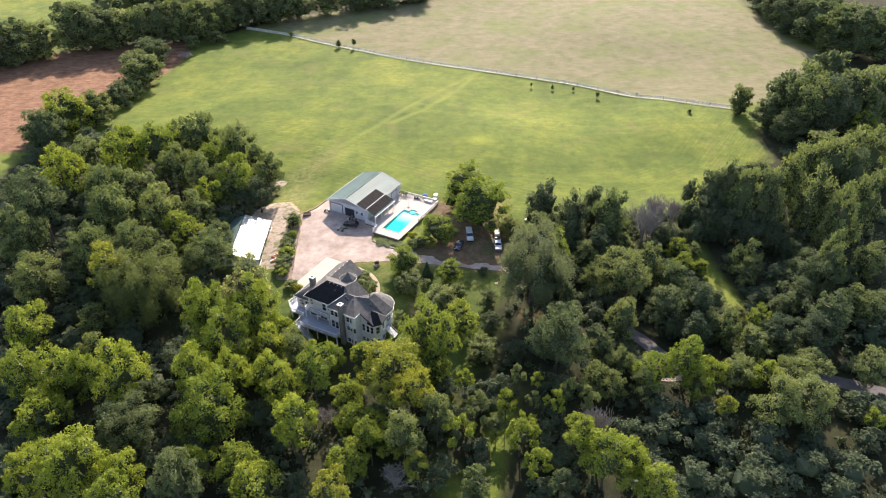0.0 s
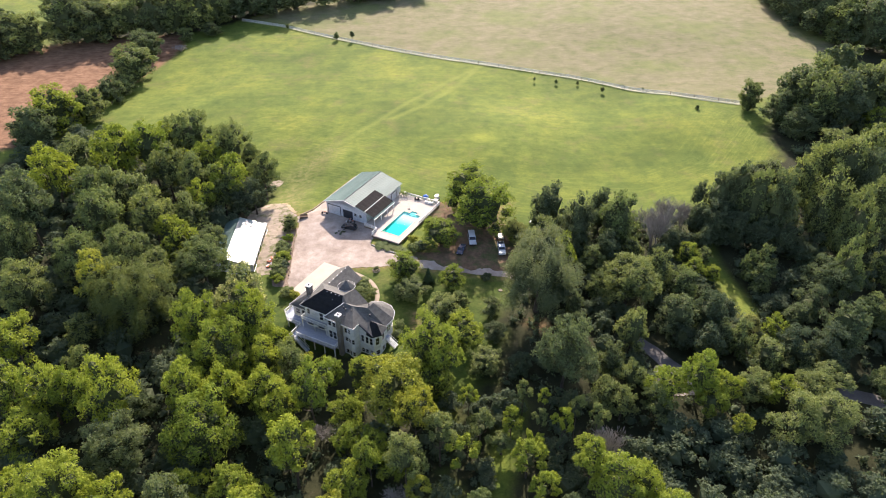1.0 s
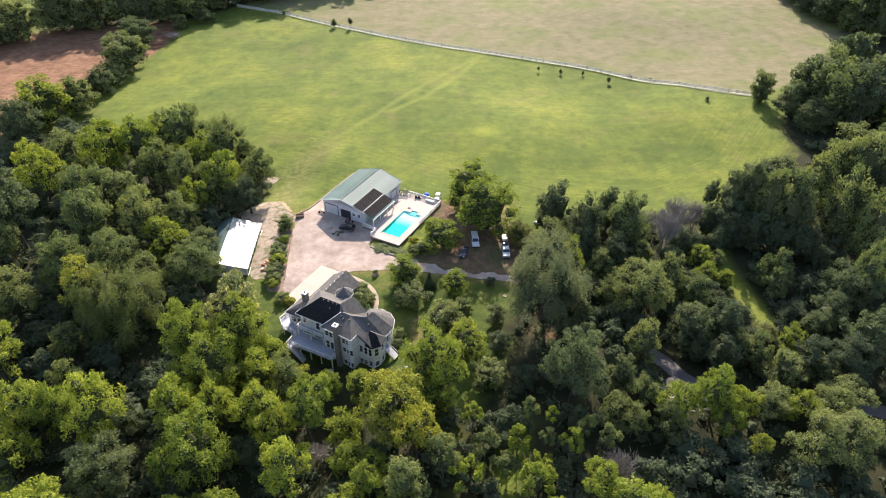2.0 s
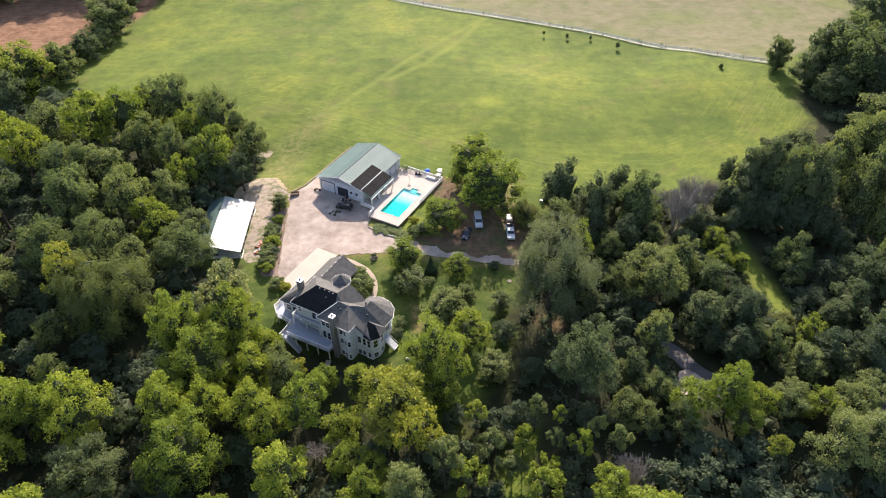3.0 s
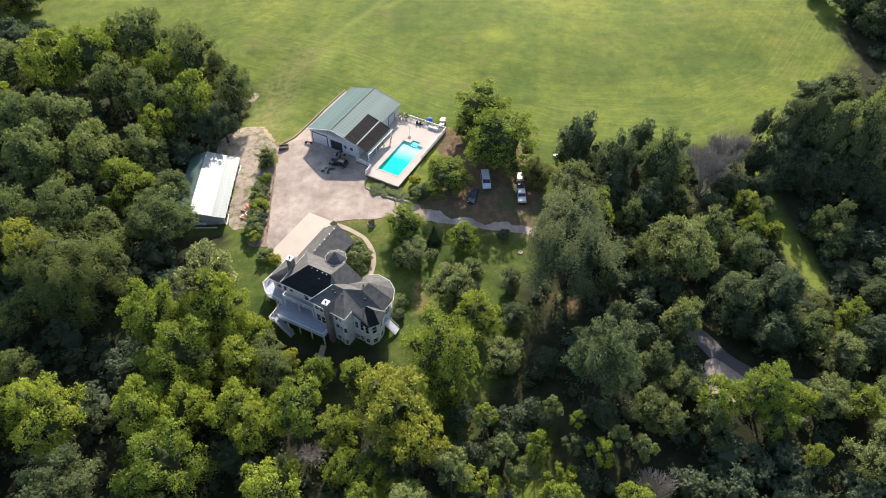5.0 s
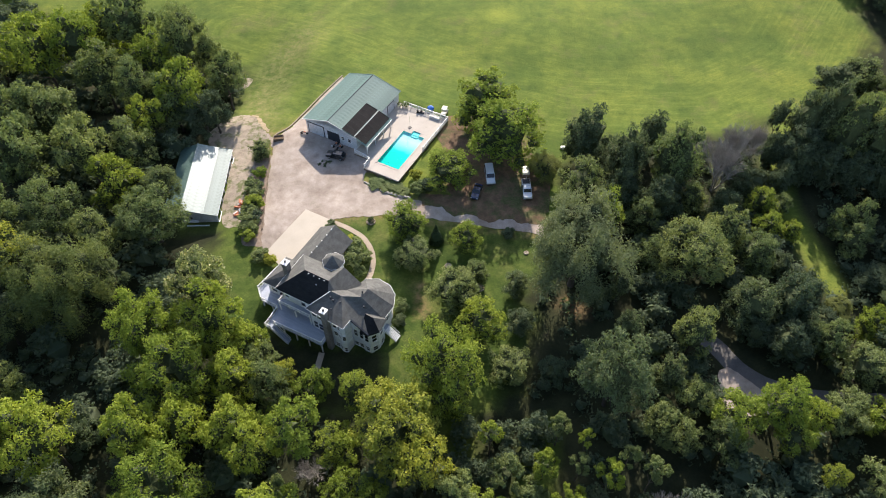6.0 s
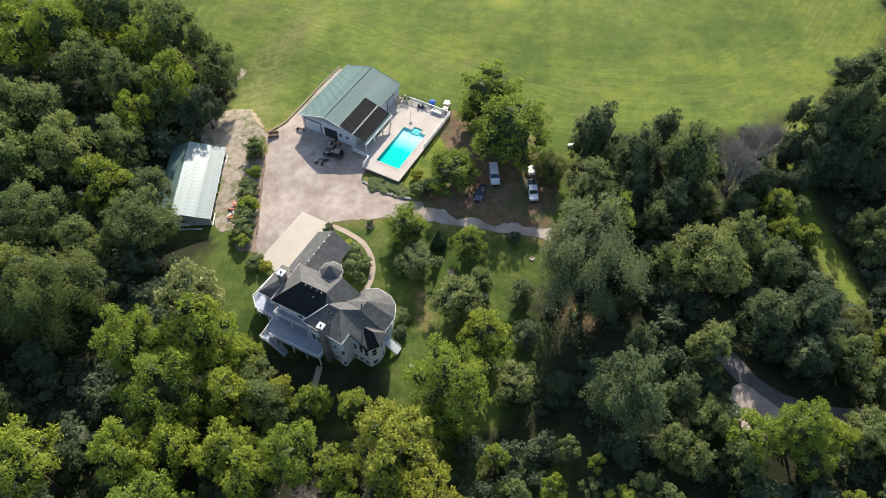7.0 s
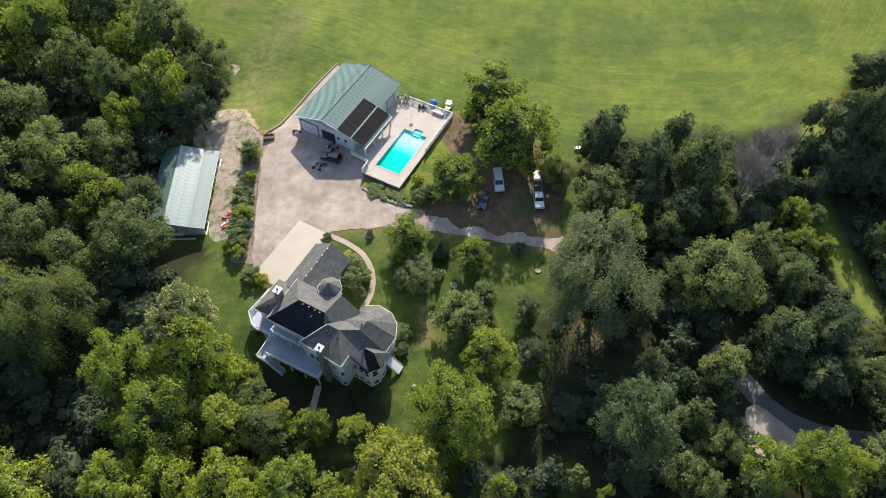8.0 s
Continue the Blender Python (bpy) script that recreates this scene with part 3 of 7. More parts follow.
EAST_WOOD = [
    (79.4, 175.6, 19.7, 4.4, "d"), (83.7, 175, 21.6, 4.2, "d"), (87.3, 171.3, 22.5, 4.5, "g"), (93.5, 169.5, 22.6, 5.1, "s"), (77.6, 169.5, 12.6, 5.4, "d"), (102.9, 179.6, 24.1, 5.3, "g"),
    (83.3, 150.4, 11.1, 3.1, "g"), (80.3, 150.9, 8.9, 2.5, "g"), (82.9, 138.1, 4.4, 3.8, "d"), (112.9, 189.7, 21.6, 5.4, "g"), (117.9, 184.6, 25.6, 6.6, "g"), (134.6, 196.5, 23.9, 6.9, "g"),
    (121.8, 181.1, 24, 4.9, "d"), (104.7, 166.5, 23.4, 4.9, "g"), (119.7, 168.9, 22.7, 5.4, "g"), (107.9, 157.5, 23.7, 4.7, "g"), (81.5, 146.4, 8.2, 3.2, "g"), (99.8, 143.2, 18.2, 3.9, "g"),
    (113.6, 148.8, 11.7, 4.4, "g"), (96.9, 156.3, 7.4, 3.4, "d"),
    (82.5, 167, 11, 4.2, "d"), (88, 164.5, 10, 4, "d"), (94.5, 162, 10, 4, "d"), (73.6, 131.5, 4, 2.8, "o"), (60.5, 122, 9, 3.6, "d"), (79, 121, 10, 4.4, "d"), (86.5, 120, 11, 4.8, "d"), (56, 125.6, 6.5, 2.8, "d"), (68.6, 127.6, 6, 3, "d"), (88.5, 190, 6.5, 2.2, "r"),
]
LANE_WOOD = [
    (76.8, 126.5, 8.8, 2.9, "b"), (85, 131.8, 8, 3.1, "s"), (89.6, 136, 9.5, 4.1, "s"), (67.5, 122.2, 10.8, 3.2, "g"), (72.1, 117.1, 10.1, 3.8, "g"), (55.5, 129.3, 11.8, 4.4, "s"),
    (62.8, 129.9, 12.7, 4.2, "d"), (43.1, 122.5, 14, 3.5, "g"), (31.2, 122.9, 12.9, 2.3, "s"), (26.9, 112.7, 20.3, 6, "s"), (37.3, 115.3, 10.8, 2.9, "s"), (32.2, 134.7, 9.3, 2.1, "s"),
    (18.5, 117.9, 5.6, 2.7, "d"), (81.1, 119.2, 6.4, 3.9, "g"), (67.7, 109.8, 7.3, 3.3, "g"), (64.4, 123.7, 9.5, 2.7, "s"), (96.4, 142.2, 12.7, 5.9, "s"), (91.1, 124.2, 13.9, 5.1, "s"),
    (104.2, 128.9, 11.7, 4.8, "g"), (100.8, 130.8, 11.1, 4, "g"),
]
ROADSIDE = [
    (53.9, 108, 13.5, 3.7, "b"), (59.3, 108, 9.8, 3.2, "b"), (46.7, 107.4, 10.9, 4.4, "b"), (40.8, 111.1, 9.4, 3.2, "g"), (34.9, 107.1, 9.1, 3, "g"), (37.5, 104.4, 8.7, 2.7, "g"),
    (55.1, 104.4, 9.5, 3.4, "b"), (44.5, 103.7, 9.4, 3.1, "g"), (82.6, 111.2, 7.7, 4.4, "g"), (94.9, 109.7, 9, 3.9, "g"), (75, 98.4, 11.8, 5.6, "g"), (58.9, 97.3, 9.3, 2, "y"),
    (88.2, 95.2, 7, 2, "b"), (69.7, 97.1, 13, 4.4, "g"), (31.4, 90.9, 18.1, 5, "x"), (27.9, 87.4, 14.5, 3.1, "b"), (31.8, 82.9, 14.4, 4.5, "b"), (40, 78.3, 11.5, 3.4, "b"),
    (36.5, 83.6, 12.4, 3.3, "b"), (64.6, 108.4, 9, 3.9, "g"), (70.8, 108.2, 8.5, 3.7, "b"), (77.2, 108, 9, 3.9, "g"),
]
SOUTH_EAST = [
    (17.5, 105.6, 10.4, 1.8, "g"), (6.5, 104.2, 11.3, 1.9, "b"), (27.2, 99.3, 13.1, 1.7, "g"), (24.3, 96.9, 11.9, 2.3, "b"), (30.9, 97.3, 12.4, 2, "g"), (14.7, 99.9, 9, 2.3, "b"),
    (8.5, 99.2, 9.6, 3, "g"), (18.3, 94.9, 8.4, 2.2, "b"), (12.6, 96.5, 5.9, 2.7, "g"), (16.9, 90.8, 10.8, 3.4, "b"), (0.6, 94.3, 15.2, 3.2, "g"), (4.3, 93.2, 9.9, 3.3, "b"),
    (20.2, 99.4, 9.2, 1.7, "g"), (21.4, 103, 11.1, 1.4, "b"), (-3, 83.9, 10.5, 2.3, "y"), (7.6, 81.3, 8.7, 3.1, "g"), (19, 84.3, 10.2, 3.1, "b"), (24, 80.4, 8.5, 2.9, "s"),
]
SOUTH_WOOD = [
    (-26.3, 89.7, 19.8, 4.4, "b"), (-24.8, 103.1, 19.8, 4.4, "b"), (-24.1, 115.5, 7.6, 3.4, "b"), (-8.4, 105, 19, 7, "y"), (-4.4, 98.1, 17.9, 4, "y"), (-23.5, 100.8, 5.5, 3.6, "x"),
    (-5.9, 87.7, 15.9, 3.4, "g"), (-12.4, 89.8, 13.4, 2.6, "b"), (-36.8, 114.9, 13.7, 3.6, "b"), (-30.9, 114.6, 11.3, 3.6, "g"), (-34.9, 104.8, 15.5, 4, "b"), (-16.3, 86, 10.9, 3.8, "b"),
    (-18.4, 76.4, 14.3, 3.5, "y"), (-7.4, 84.4, 7.3, 4.3, "x"), (-32.3, 79.4, 12.8, 4.5, "b"), (-30.9, 101.1, 15.5, 3.5, "b"), (-44.1, 84.7, 11.3, 3.3, "b"), (-36.9, 84.8, 11.3, 4.2, "b"),
    (-36.4, 122.7, 11.2, 3.5, "b"), (-34.2, 119.6, 10, 3.2, "g"), (-40, 121.5, 13, 3.8, "b"), (-29.6, 117.4, 8.7, 2.4, "y"), (-81.5, 126.7, 10.4, 3.6, "g"),
    (-18.4, 104, 9, 3.6, "b"), (-12.6, 94.6, 10, 3.6, "b"), (-27.5, 96, 8, 3.0, "g"), (-62, 107.6, 6, 2.8, "s"), (-7.9, 91.4, 10, 3.4, "b"), (-31, 107.6, 9, 3.4, "b"), (-17, 97, 9, 3.2, "b"),
]
WEST_EDGE = [
    (-63.6, 102.5, 21, 4.7, "b"), (-72.9, 105.3, 16.4, 4, "b"), (-49.8, 103.7, 19.1, 4.4, "b"), (-43.2, 105.3, 16.5, 4.4, "b"), (-44.2, 95, 18, 5.7, "b"), (-59.7, 91.7, 15.9, 5.7, "s"),
    (-76.2, 114, 12.8, 3.9, "g"), (-46.2, 114.5, 18.6, 5.8, "b"), (-52.3, 121.7, 22.6, 5.3, "b"), (-42.1, 124.5, 19.4, 5, "b"), (-45.2, 130.7, 20.5, 4.8, "f"), (-64.9, 136.5, 13.4, 3, "s"),
    (-71.9, 132.8, 22.5, 8.6, "o"), (-86.7, 105.3, 16.8, 4.1, "b"), (-78.5, 105.2, 17.1, 4.6, "b"), (-78.5, 95.7, 13.4, 5, "b"), (-64.6, 80.7, 20, 6.3, "b"), (-56.3, 79.6, 15.4, 3.8, "b"),
    (-45.6, 77.8, 18.4, 3.7, "s"), (-74.1, 80.6, 13.8, 4.5, "b"),
]
WEST_MID = [
    (-60.4, 151.3, 14.6, 6.7, "g"), (-69.6, 145.7, 14.4, 3.8, "g"), (-78.8, 150.1, 18.4, 5.5, "g"), (-89.4, 147.4, 19.4, 5.4, "g"), (-80.2, 136.4, 20.2, 4.4, "y"), (-70.6, 161.9, 14.3, 4.9, "b"),
    (-60.5, 160.9, 12.4, 3.1, "s"), (-70.3, 172.4, 14, 4.9, "g"), (-78.1, 167.2, 20.2, 5.9, "g"), (-91.5, 165.5, 22.3, 6.4, "g"), (-91.8, 181.2, 20.4, 6.9, "g"), (-98, 177.4, 22.5, 5.6, "g"),
    (-69.9, 180.5, 15.6, 4.5, "b"), (-110.9, 166.8, 26.1, 6.9, "s"), (-112.2, 155.1, 19.9, 5.9, "g"), (-99.8, 138.7, 17, 5.5, "g"), (-93, 120.1, 17.6, 5, "b"), (-55.5, 74.3, 16.2, 3.8, "b"),
]
WEST_FAR = [
    (-83.6, 196.3, 19.3, 5.3, "g"), (-73.6, 190.9, 18.3, 4.6, "g"), (-62.9, 190.7, 19.9, 6.3, "b"), (-57.9, 185.8, 10.1, 4.9, "d"), (-80.6, 212.8, 25.1, 6.5, "g"), (-65.8, 207.2, 23.5, 5.5, "g"),
    (-100.3, 202.5, 25.8, 7.1, "b"), (-91.7, 205.4, 24.1, 6.3, "b"), (-116.7, 209.4, 18.2, 7.2, "g"), (-116.4, 192.6, 21.3, 6.9, "b"), (-54.7, 197.8, 17.4, 5, "g"), (-55.4, 186.5, 12.6, 4.3, "d"),
    (-64.9, 188.1, 15.8, 6, "g"),
    (-71.5, 219.5, 17, 5.2, "g"), (-65.5, 213.5, 9, 3.6, "g"), (-58.6, 206.5, 15, 4.6, "g"), (-73, 203, 19, 5.2, "b"), (-57.2, 211.6, 6, 2.4, "g"), (-90.5, 217.5, 19, 5.6, "b"), (-104, 215, 18, 6, "b"),
]
# Many far trees take the silvery kind, which puts haze into their colour.
FAR_WEST = [
    (-142.8, 232.4, 17, 7.1, "s"), (-142.8, 247.3, 18, 8.2, "b"), (-135.9, 257.4, 14, 6.3, "g"), (-135.7, 276.7, 11, 5.1, "s"), (-140.5, 267.5, 9, 5.5, "g"),
    (-135.1, 303.1, 15.8, 9.0, "g"), (-138.2, 328.6, 14, 7.4, "s"), (-133.7, 287.7, 8, 4.9, "g"), (-127.4, 353.1, 7, 3.8, "g"), (-116.6, 361.7, 6, 4.8, "s"),
    (-183.1, 350.4, 23, 11, "g"), (-174.1, 354, 21, 10.5, "s"), (-165.1, 358, 19, 10, "g"), (-155.1, 360, 19.4, 9.7, "g"), (-145.0, 362, 21.3, 9.6, "s"),
    (-135.5, 364, 22, 8.8, "g"), (-125.9, 369, 21, 9.6, "g"), (-120.2, 380, 18, 9.1, "g"), (-112.2, 389, 19.6, 10.5, "s"), (-101.9, 394, 19.8, 10.5, "s"),
    (-91.3, 399, 19.9, 10.5, "s"), (-80.9, 406, 19.5, 10.5, "s"), (-66, 413, 19, 10, "g"), (-50, 420, 19, 10, "s"), (-34, 428, 19, 10, "s"), (-15, 441, 17, 9.5, "s"),
    (-209.4, 326.3, 22, 11, "s"), (-202.2, 331.8, 20, 10.4, "g"), (-196.9, 337.6, 18, 8.2, "g"), (-219, 322, 24, 11.5, "s"), (-233, 322, 24, 11, "s"),
    (-125.8, 338.9, 4, 5.6, "x"), (-151.2, 240, 10, 6.7, "s"),
]
# Some silvery kinds here too carry the distance haze in their leaves.
FAR_EAST = [
    (119.3, 257.8, 12, 4.0, "g"), (125.4, 245.2, 13, 5.1, "s"), (133.0, 250.4, 21, 8.2, "s"), (136.9, 240, 22, 7.9, "g"), (144.2, 239, 23, 8.5, "d"),
    (152.7, 244.3, 24, 9.5, "s"), (162.2, 248.0, 23, 9.4, "g"), (173.8, 255.5, 22, 9.3, "g"), (154.9, 234.0, 12, 4.6, "b"), (142, 256, 22, 8.5, "g"), (128, 234, 11, 5.5, "s"),
    (187.5, 404, 18, 11.5, "d"), (185.7, 385, 18, 10.5, "s"), (185.7, 368, 20, 11, "d"), (190.0, 351.6, 22, 11.2, "s"), (194.5, 338.4, 23, 10.8, "g"), (199.8, 328, 24, 11, "s"), (210, 325, 24, 11, "g"),
    (98.3, 200, 8, 4.9, "d"), (104.8, 201, 9, 5.4, "g"), (132.5, 215, 13, 6.5, "g"), (145, 206, 15, 7, "g"),
]

# ---- trees ----
def link_mesh(name, verts, faces, mats, smooth=False):
    me = bpy.data.meshes.new(name)
    me.from_pydata(verts, [], faces)
    for m in mats:
        me.materials.append(m)
    if smooth:
        me.polygons.foreach_set("use_smooth", np.ones(len(me.polygons), bool))
    return me


def ball(detail):
    bm = bmesh.new()
    bmesh.ops.create_icosphere(bm, subdivisions=detail, radius=1.0)
    v = np.array([p.co[:] for p in bm.verts])
    bm.verts.index_update()
    f = [[p.index for p in q.verts] for q in bm.faces]
    bm.free()
    return v, f


BALL, BALL_FACES = ball(2)
CORE, CORE_FACES = ball(1)


def unit(a):
    return a / np.maximum(np.linalg.norm(a, axis=1, keepdims=True), 1e-6)


def leaf_quads(rng, at, out, size):
    """Small tilted three-cornered leaf sprays at the places, facing roughly outward and drawn out to a tip."""
    n = len(at)
    normal = unit(out * 0.7 + rng.normal(size=(n, 3)) * 0.6 + np.array((0, 0, 0.3)))
    side = unit(np.cross(normal, out * 0.6 + rng.normal(size=(n, 3)) * 0.7 + np.array((0, 0, 0.5))))
    up = np.cross(side, normal)
    a = (size * rng.uniform(0.6, 1.4, n))[:, None]
    v = np.stack((at - side * a * 0.78 - up * a * 0.5, at + side * a * rng.uniform(0.5, 0.9, n)[:, None] - up * a * 0.55, at + up * a * rng.uniform(1.1, 1.8, n)[:, None]), 1).reshape(-1, 3)
    i = np.arange(n)[:, None] * 3
    return v, np.hstack((i, i + 1, i + 2))


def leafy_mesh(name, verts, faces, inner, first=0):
    """Leaves, with the crown's twiggy inside as a second material, its shade put into the colour."""
    me = link_mesh(name, np.vstack(verts).tolist(), faces, [LEAVES["g"], SHADED_TWIGS])
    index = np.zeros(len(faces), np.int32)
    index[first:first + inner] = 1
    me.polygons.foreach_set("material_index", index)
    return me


def crown_mesh(name, seed, limbs, leaves, size, tall=1.0, spire=0.0, loose=0.0, low=-0.55, mid=7.4):
    """A crown 14 m tall in all and 5.5 m in radius: limbs that each carry a lobe of many small leafy tufts round a
    dense twiggy heart coloured as shade.
    """
    rng = np.random.default_rng(seed)
    rise = np.linspace(0.97, low, limbs) + rng.uniform(-0.07, 0.07, limbs)
    turn = np.arange(limbs) * 2.4 + rng.uniform(-0.5, 0.5, limbs)
    flat = np.sqrt(np.clip(1 - rise ** 2, 0.02, 1))
    way = np.stack((np.cos(turn) * flat, np.sin(turn) * flat, rise), 1)
    limb = np.array((0, 0, mid)) + way * rng.uniform(0.66, 1.16, limbs)[:, None] * np.array((3.9, 3.9, 4.5 * tall))
    limb[:, :2] *= (1 - spire * np.clip((limb[:, 2] - 6) / 8, 0, 1))[:, None]
    lobe = rng.uniform(1.05, 2.05, limbs) * (1 - 0.3 * loose) * np.clip(18 / limbs, 0.9, 1.3) ** 0.5
    verts, faces, base = [], [], 0
    core = 2.7 if loose < 0 else 2.1 - 1.2 * loose
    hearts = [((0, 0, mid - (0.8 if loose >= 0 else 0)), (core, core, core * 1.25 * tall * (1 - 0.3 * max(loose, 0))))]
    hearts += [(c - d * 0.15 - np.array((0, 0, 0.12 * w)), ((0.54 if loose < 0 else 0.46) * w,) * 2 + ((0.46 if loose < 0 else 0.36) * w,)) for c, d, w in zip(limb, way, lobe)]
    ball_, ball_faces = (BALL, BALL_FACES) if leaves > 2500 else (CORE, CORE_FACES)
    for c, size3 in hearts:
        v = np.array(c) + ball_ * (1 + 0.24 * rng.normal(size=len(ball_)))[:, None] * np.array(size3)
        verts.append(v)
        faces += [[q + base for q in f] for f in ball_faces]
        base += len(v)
    at, radius, ways = [], [], []
    for c, w, d in zip(limb, lobe, way):
        n = int(3.0 * w * w + 3)
        off = unit(rng.normal(size=(n, 3)) + d * 0.8 + np.array((0, 0, 0.5)))
        at.append(c + off * w * rng.uniform(0.72, 1.08, (n, 1)) * np.array((1, 1, 0.85)))
        radius.append(rng.uniform(0.30, 0.72, n))
        ways.append(off)
    at, radius, ways = np.vstack(at), np.concatenate(radius), np.vstack(ways)
    share = radius ** 2 / np.sum(radius ** 2)
    loose_leaves = int(leaves * 0.34)
    pick = rng.choice(limbs, loose_leaves, p=lobe ** 2 / np.sum(lobe ** 2))
    out = unit(rng.normal(size=(loose_leaves, 3)) + way[pick] * 0.5 + np.array((0, 0, 0.4)))
    v, f = leaf_quads(rng, limb[pick] + out * (lobe[pick] * rng.uniform(0.42, 1.10, loose_leaves))[:, None] * np.array((1, 1, 0.9)), out, size * 1.15)
    verts.append(v)
    faces += (f + base).tolist()
    base += len(v)
    for k, (c, r, d) in enumerate(zip(at, radius, ways)):
        n = max(5, int(leaves * 0.70 * share[k]))
        out = unit(rng.normal(size=(n, 3)) + d * 0.9 + np.array((0, 0, 0.5)))
        p = c + out * (r * rng.uniform(0.45, 1.35, n))[:, None]
        v, f = leaf_quads(rng, p, out, size)
        verts.append(v)
        faces += (f + base).tolist()
        base += len(v)
    return leafy_mesh(name, verts, faces, len(hearts) * len(ball_faces))


def drooping_mesh(name, seed, strands, per, size, boughs=34):
    """A wide airy crown: boughs that carry fans of fine twigs, which hang outward in feathery strands with gaps between them."""
    rng = np.random.default_rng(seed)
    rise = np.linspace(0.98, -0.55, boughs) + rng.uniform(-0.08, 0.08, boughs)
    turn = np.arange(boughs) * 2.4 + rng.uniform(-0.5, 0.5, boughs)
    flat = np.sqrt(np.clip(1 - rise ** 2, 0.02, 1))
    aim = np.stack((np.cos(turn) * flat, np.sin(turn) * flat, rise), 1)
    reach = rng.uniform(0.58, 1.08, boughs)
    pick = rng.integers(0, boughs, strands)
    d = unit(aim[pick] + rng.normal(size=(strands, 3)) * 0.14)
    tip = np.array((0, 0, 7.2)) + d * (reach[pick] * rng.uniform(0.70, 1.04, strands))[:, None] * np.array((4.9, 4.9, 6.0))
    k = np.tile(np.linspace(0, 1, per), strands)
    tip, d = np.repeat(tip, per, 0), np.repeat(d, per, 0)
    at = tip + d * (k * 0.5)[:, None] + np.stack((k * 0, k * 0, -k ** 1.5 * 1.1), 1) + rng.normal(size=tip.shape) * 0.10
    v, f = leaf_quads(rng, at, d, size)
    verts, faces, base = [v], f.tolist(), len(v)
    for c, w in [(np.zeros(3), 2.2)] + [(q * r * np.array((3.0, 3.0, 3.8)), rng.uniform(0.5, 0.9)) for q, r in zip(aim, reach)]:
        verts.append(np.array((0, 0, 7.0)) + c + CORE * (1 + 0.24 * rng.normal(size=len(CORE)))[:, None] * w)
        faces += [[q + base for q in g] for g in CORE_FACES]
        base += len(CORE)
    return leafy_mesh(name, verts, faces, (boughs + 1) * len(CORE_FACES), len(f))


def tube(verts, faces, a, b, ra, rb, sides):
    a, b = Vector(a), Vector(b)
    q = (b - a).to_track_quat("Z", "Y")
    i = len(verts)
    for p, r in ((a, ra), (b, rb)):
        for k in range(sides):
            w = 2 * math.pi * k / sides
            verts.append(tuple(p + q @ Vector((r * math.cos(w), r * math.sin(w), 0))))
    for k in range(sides):
        faces.append((i + k, i + (k + 1) % sides, i + sides + (k + 1) % sides, i + sides + k))


def trunk_mesh(name, seed, height=9.5, girth=0.26, limbs=7):
    rng = random.Random(seed)
    verts, faces = [], []
    p, r = Vector((0, 0, -0.6)), girth * 1.5
    for k in range(6):
        q = p + Vector((rng.uniform(-.18, .18), rng.uniform(-.18, .18), (height + 0.6) / 6))
        tube(verts, faces, p, q, r, r * 0.78, 7)
        p, r = q, r * 0.78
        if k >= 2:
            for j in range(limbs // 3):
                w = rng.uniform(0, 6.28)
                e = q + Vector((math.cos(w) * rng.uniform(1.6, 3.2), math.sin(w) * rng.uniform(1.6, 3.2), rng.uniform(1.0, 2.6)))
                tube(verts, faces, q, e, r * 0.6, r * 0.2, 5)
    return link_mesh(name, verts, faces, [BARK], True)


def bare_mesh(name, seed):
    rng = random.Random(seed)
    verts, faces = [], []

    def grow(p, way, length, r, depth):
        q = p + way * length
        tube(verts, faces, p, q, r, r * 0.65, 5 if depth < 2 else 3)
        if depth == 6:
            return
        for _ in range(4 if depth < 3 else 3):
            w = (way + Vector((rng.gauss(0, .33), rng.gauss(0, .33), rng.gauss(0.15, .22)))).normalized()
            grow(q - way * length * rng.uniform(0, 0.35), w, length * rng.uniform(0.55, 0.80), max(r * 0.55, 0.018), depth + 1)

    for k in range(5):
        w = k * 1.2566 + rng.uniform(-0.4, 0.4)
        lean = rng.uniform(0.18, 0.5)
        grow(Vector((rng.uniform(-.3, .3), rng.uniform(-.3, .3), -0.4)), Vector((math.cos(w) * lean, math.sin(w) * lean, 1)).normalized(), 3.5, 0.15, 1)
    return link_mesh(name, verts, faces, [GREY_TWIGS])


def conifer_mesh(name, seed):
    rng = np.random.default_rng(seed)
    n = 3600
    z = rng.uniform(0, 1, n) ** 1.3
    ring = (1 - z) * 5.2 * (0.86 + 0.14 * np.sin(z * 60)) + 0.15
    w = rng.uniform(0, 2 * np.pi, n)
    out = np.stack((np.cos(w), np.sin(w), np.full(n, 0.25)), 1)
    at = np.stack((np.cos(w) * ring, np.sin(w) * ring, 0.8 + z * 13.2), 1) * rng.uniform(0.88, 1.04, n)[:, None]
    v, f = leaf_quads(rng, at, unit(out), 0.40)
    c = BALL * np.array((1, 1, 0.5)) + np.array((0, 0, 0.5))
    core = np.stack((c[:, 0] * (1 - c[:, 2]) * 6.0, c[:, 1] * (1 - c[:, 2]) * 6.0, 0.8 + c[:, 2] * 12.6), 1)
    return link_mesh(name, np.vstack((v, core)).tolist(), f.tolist() + [[q + len(v) for q in g] for g in BALL_FACES], [LEAVES["c"]])


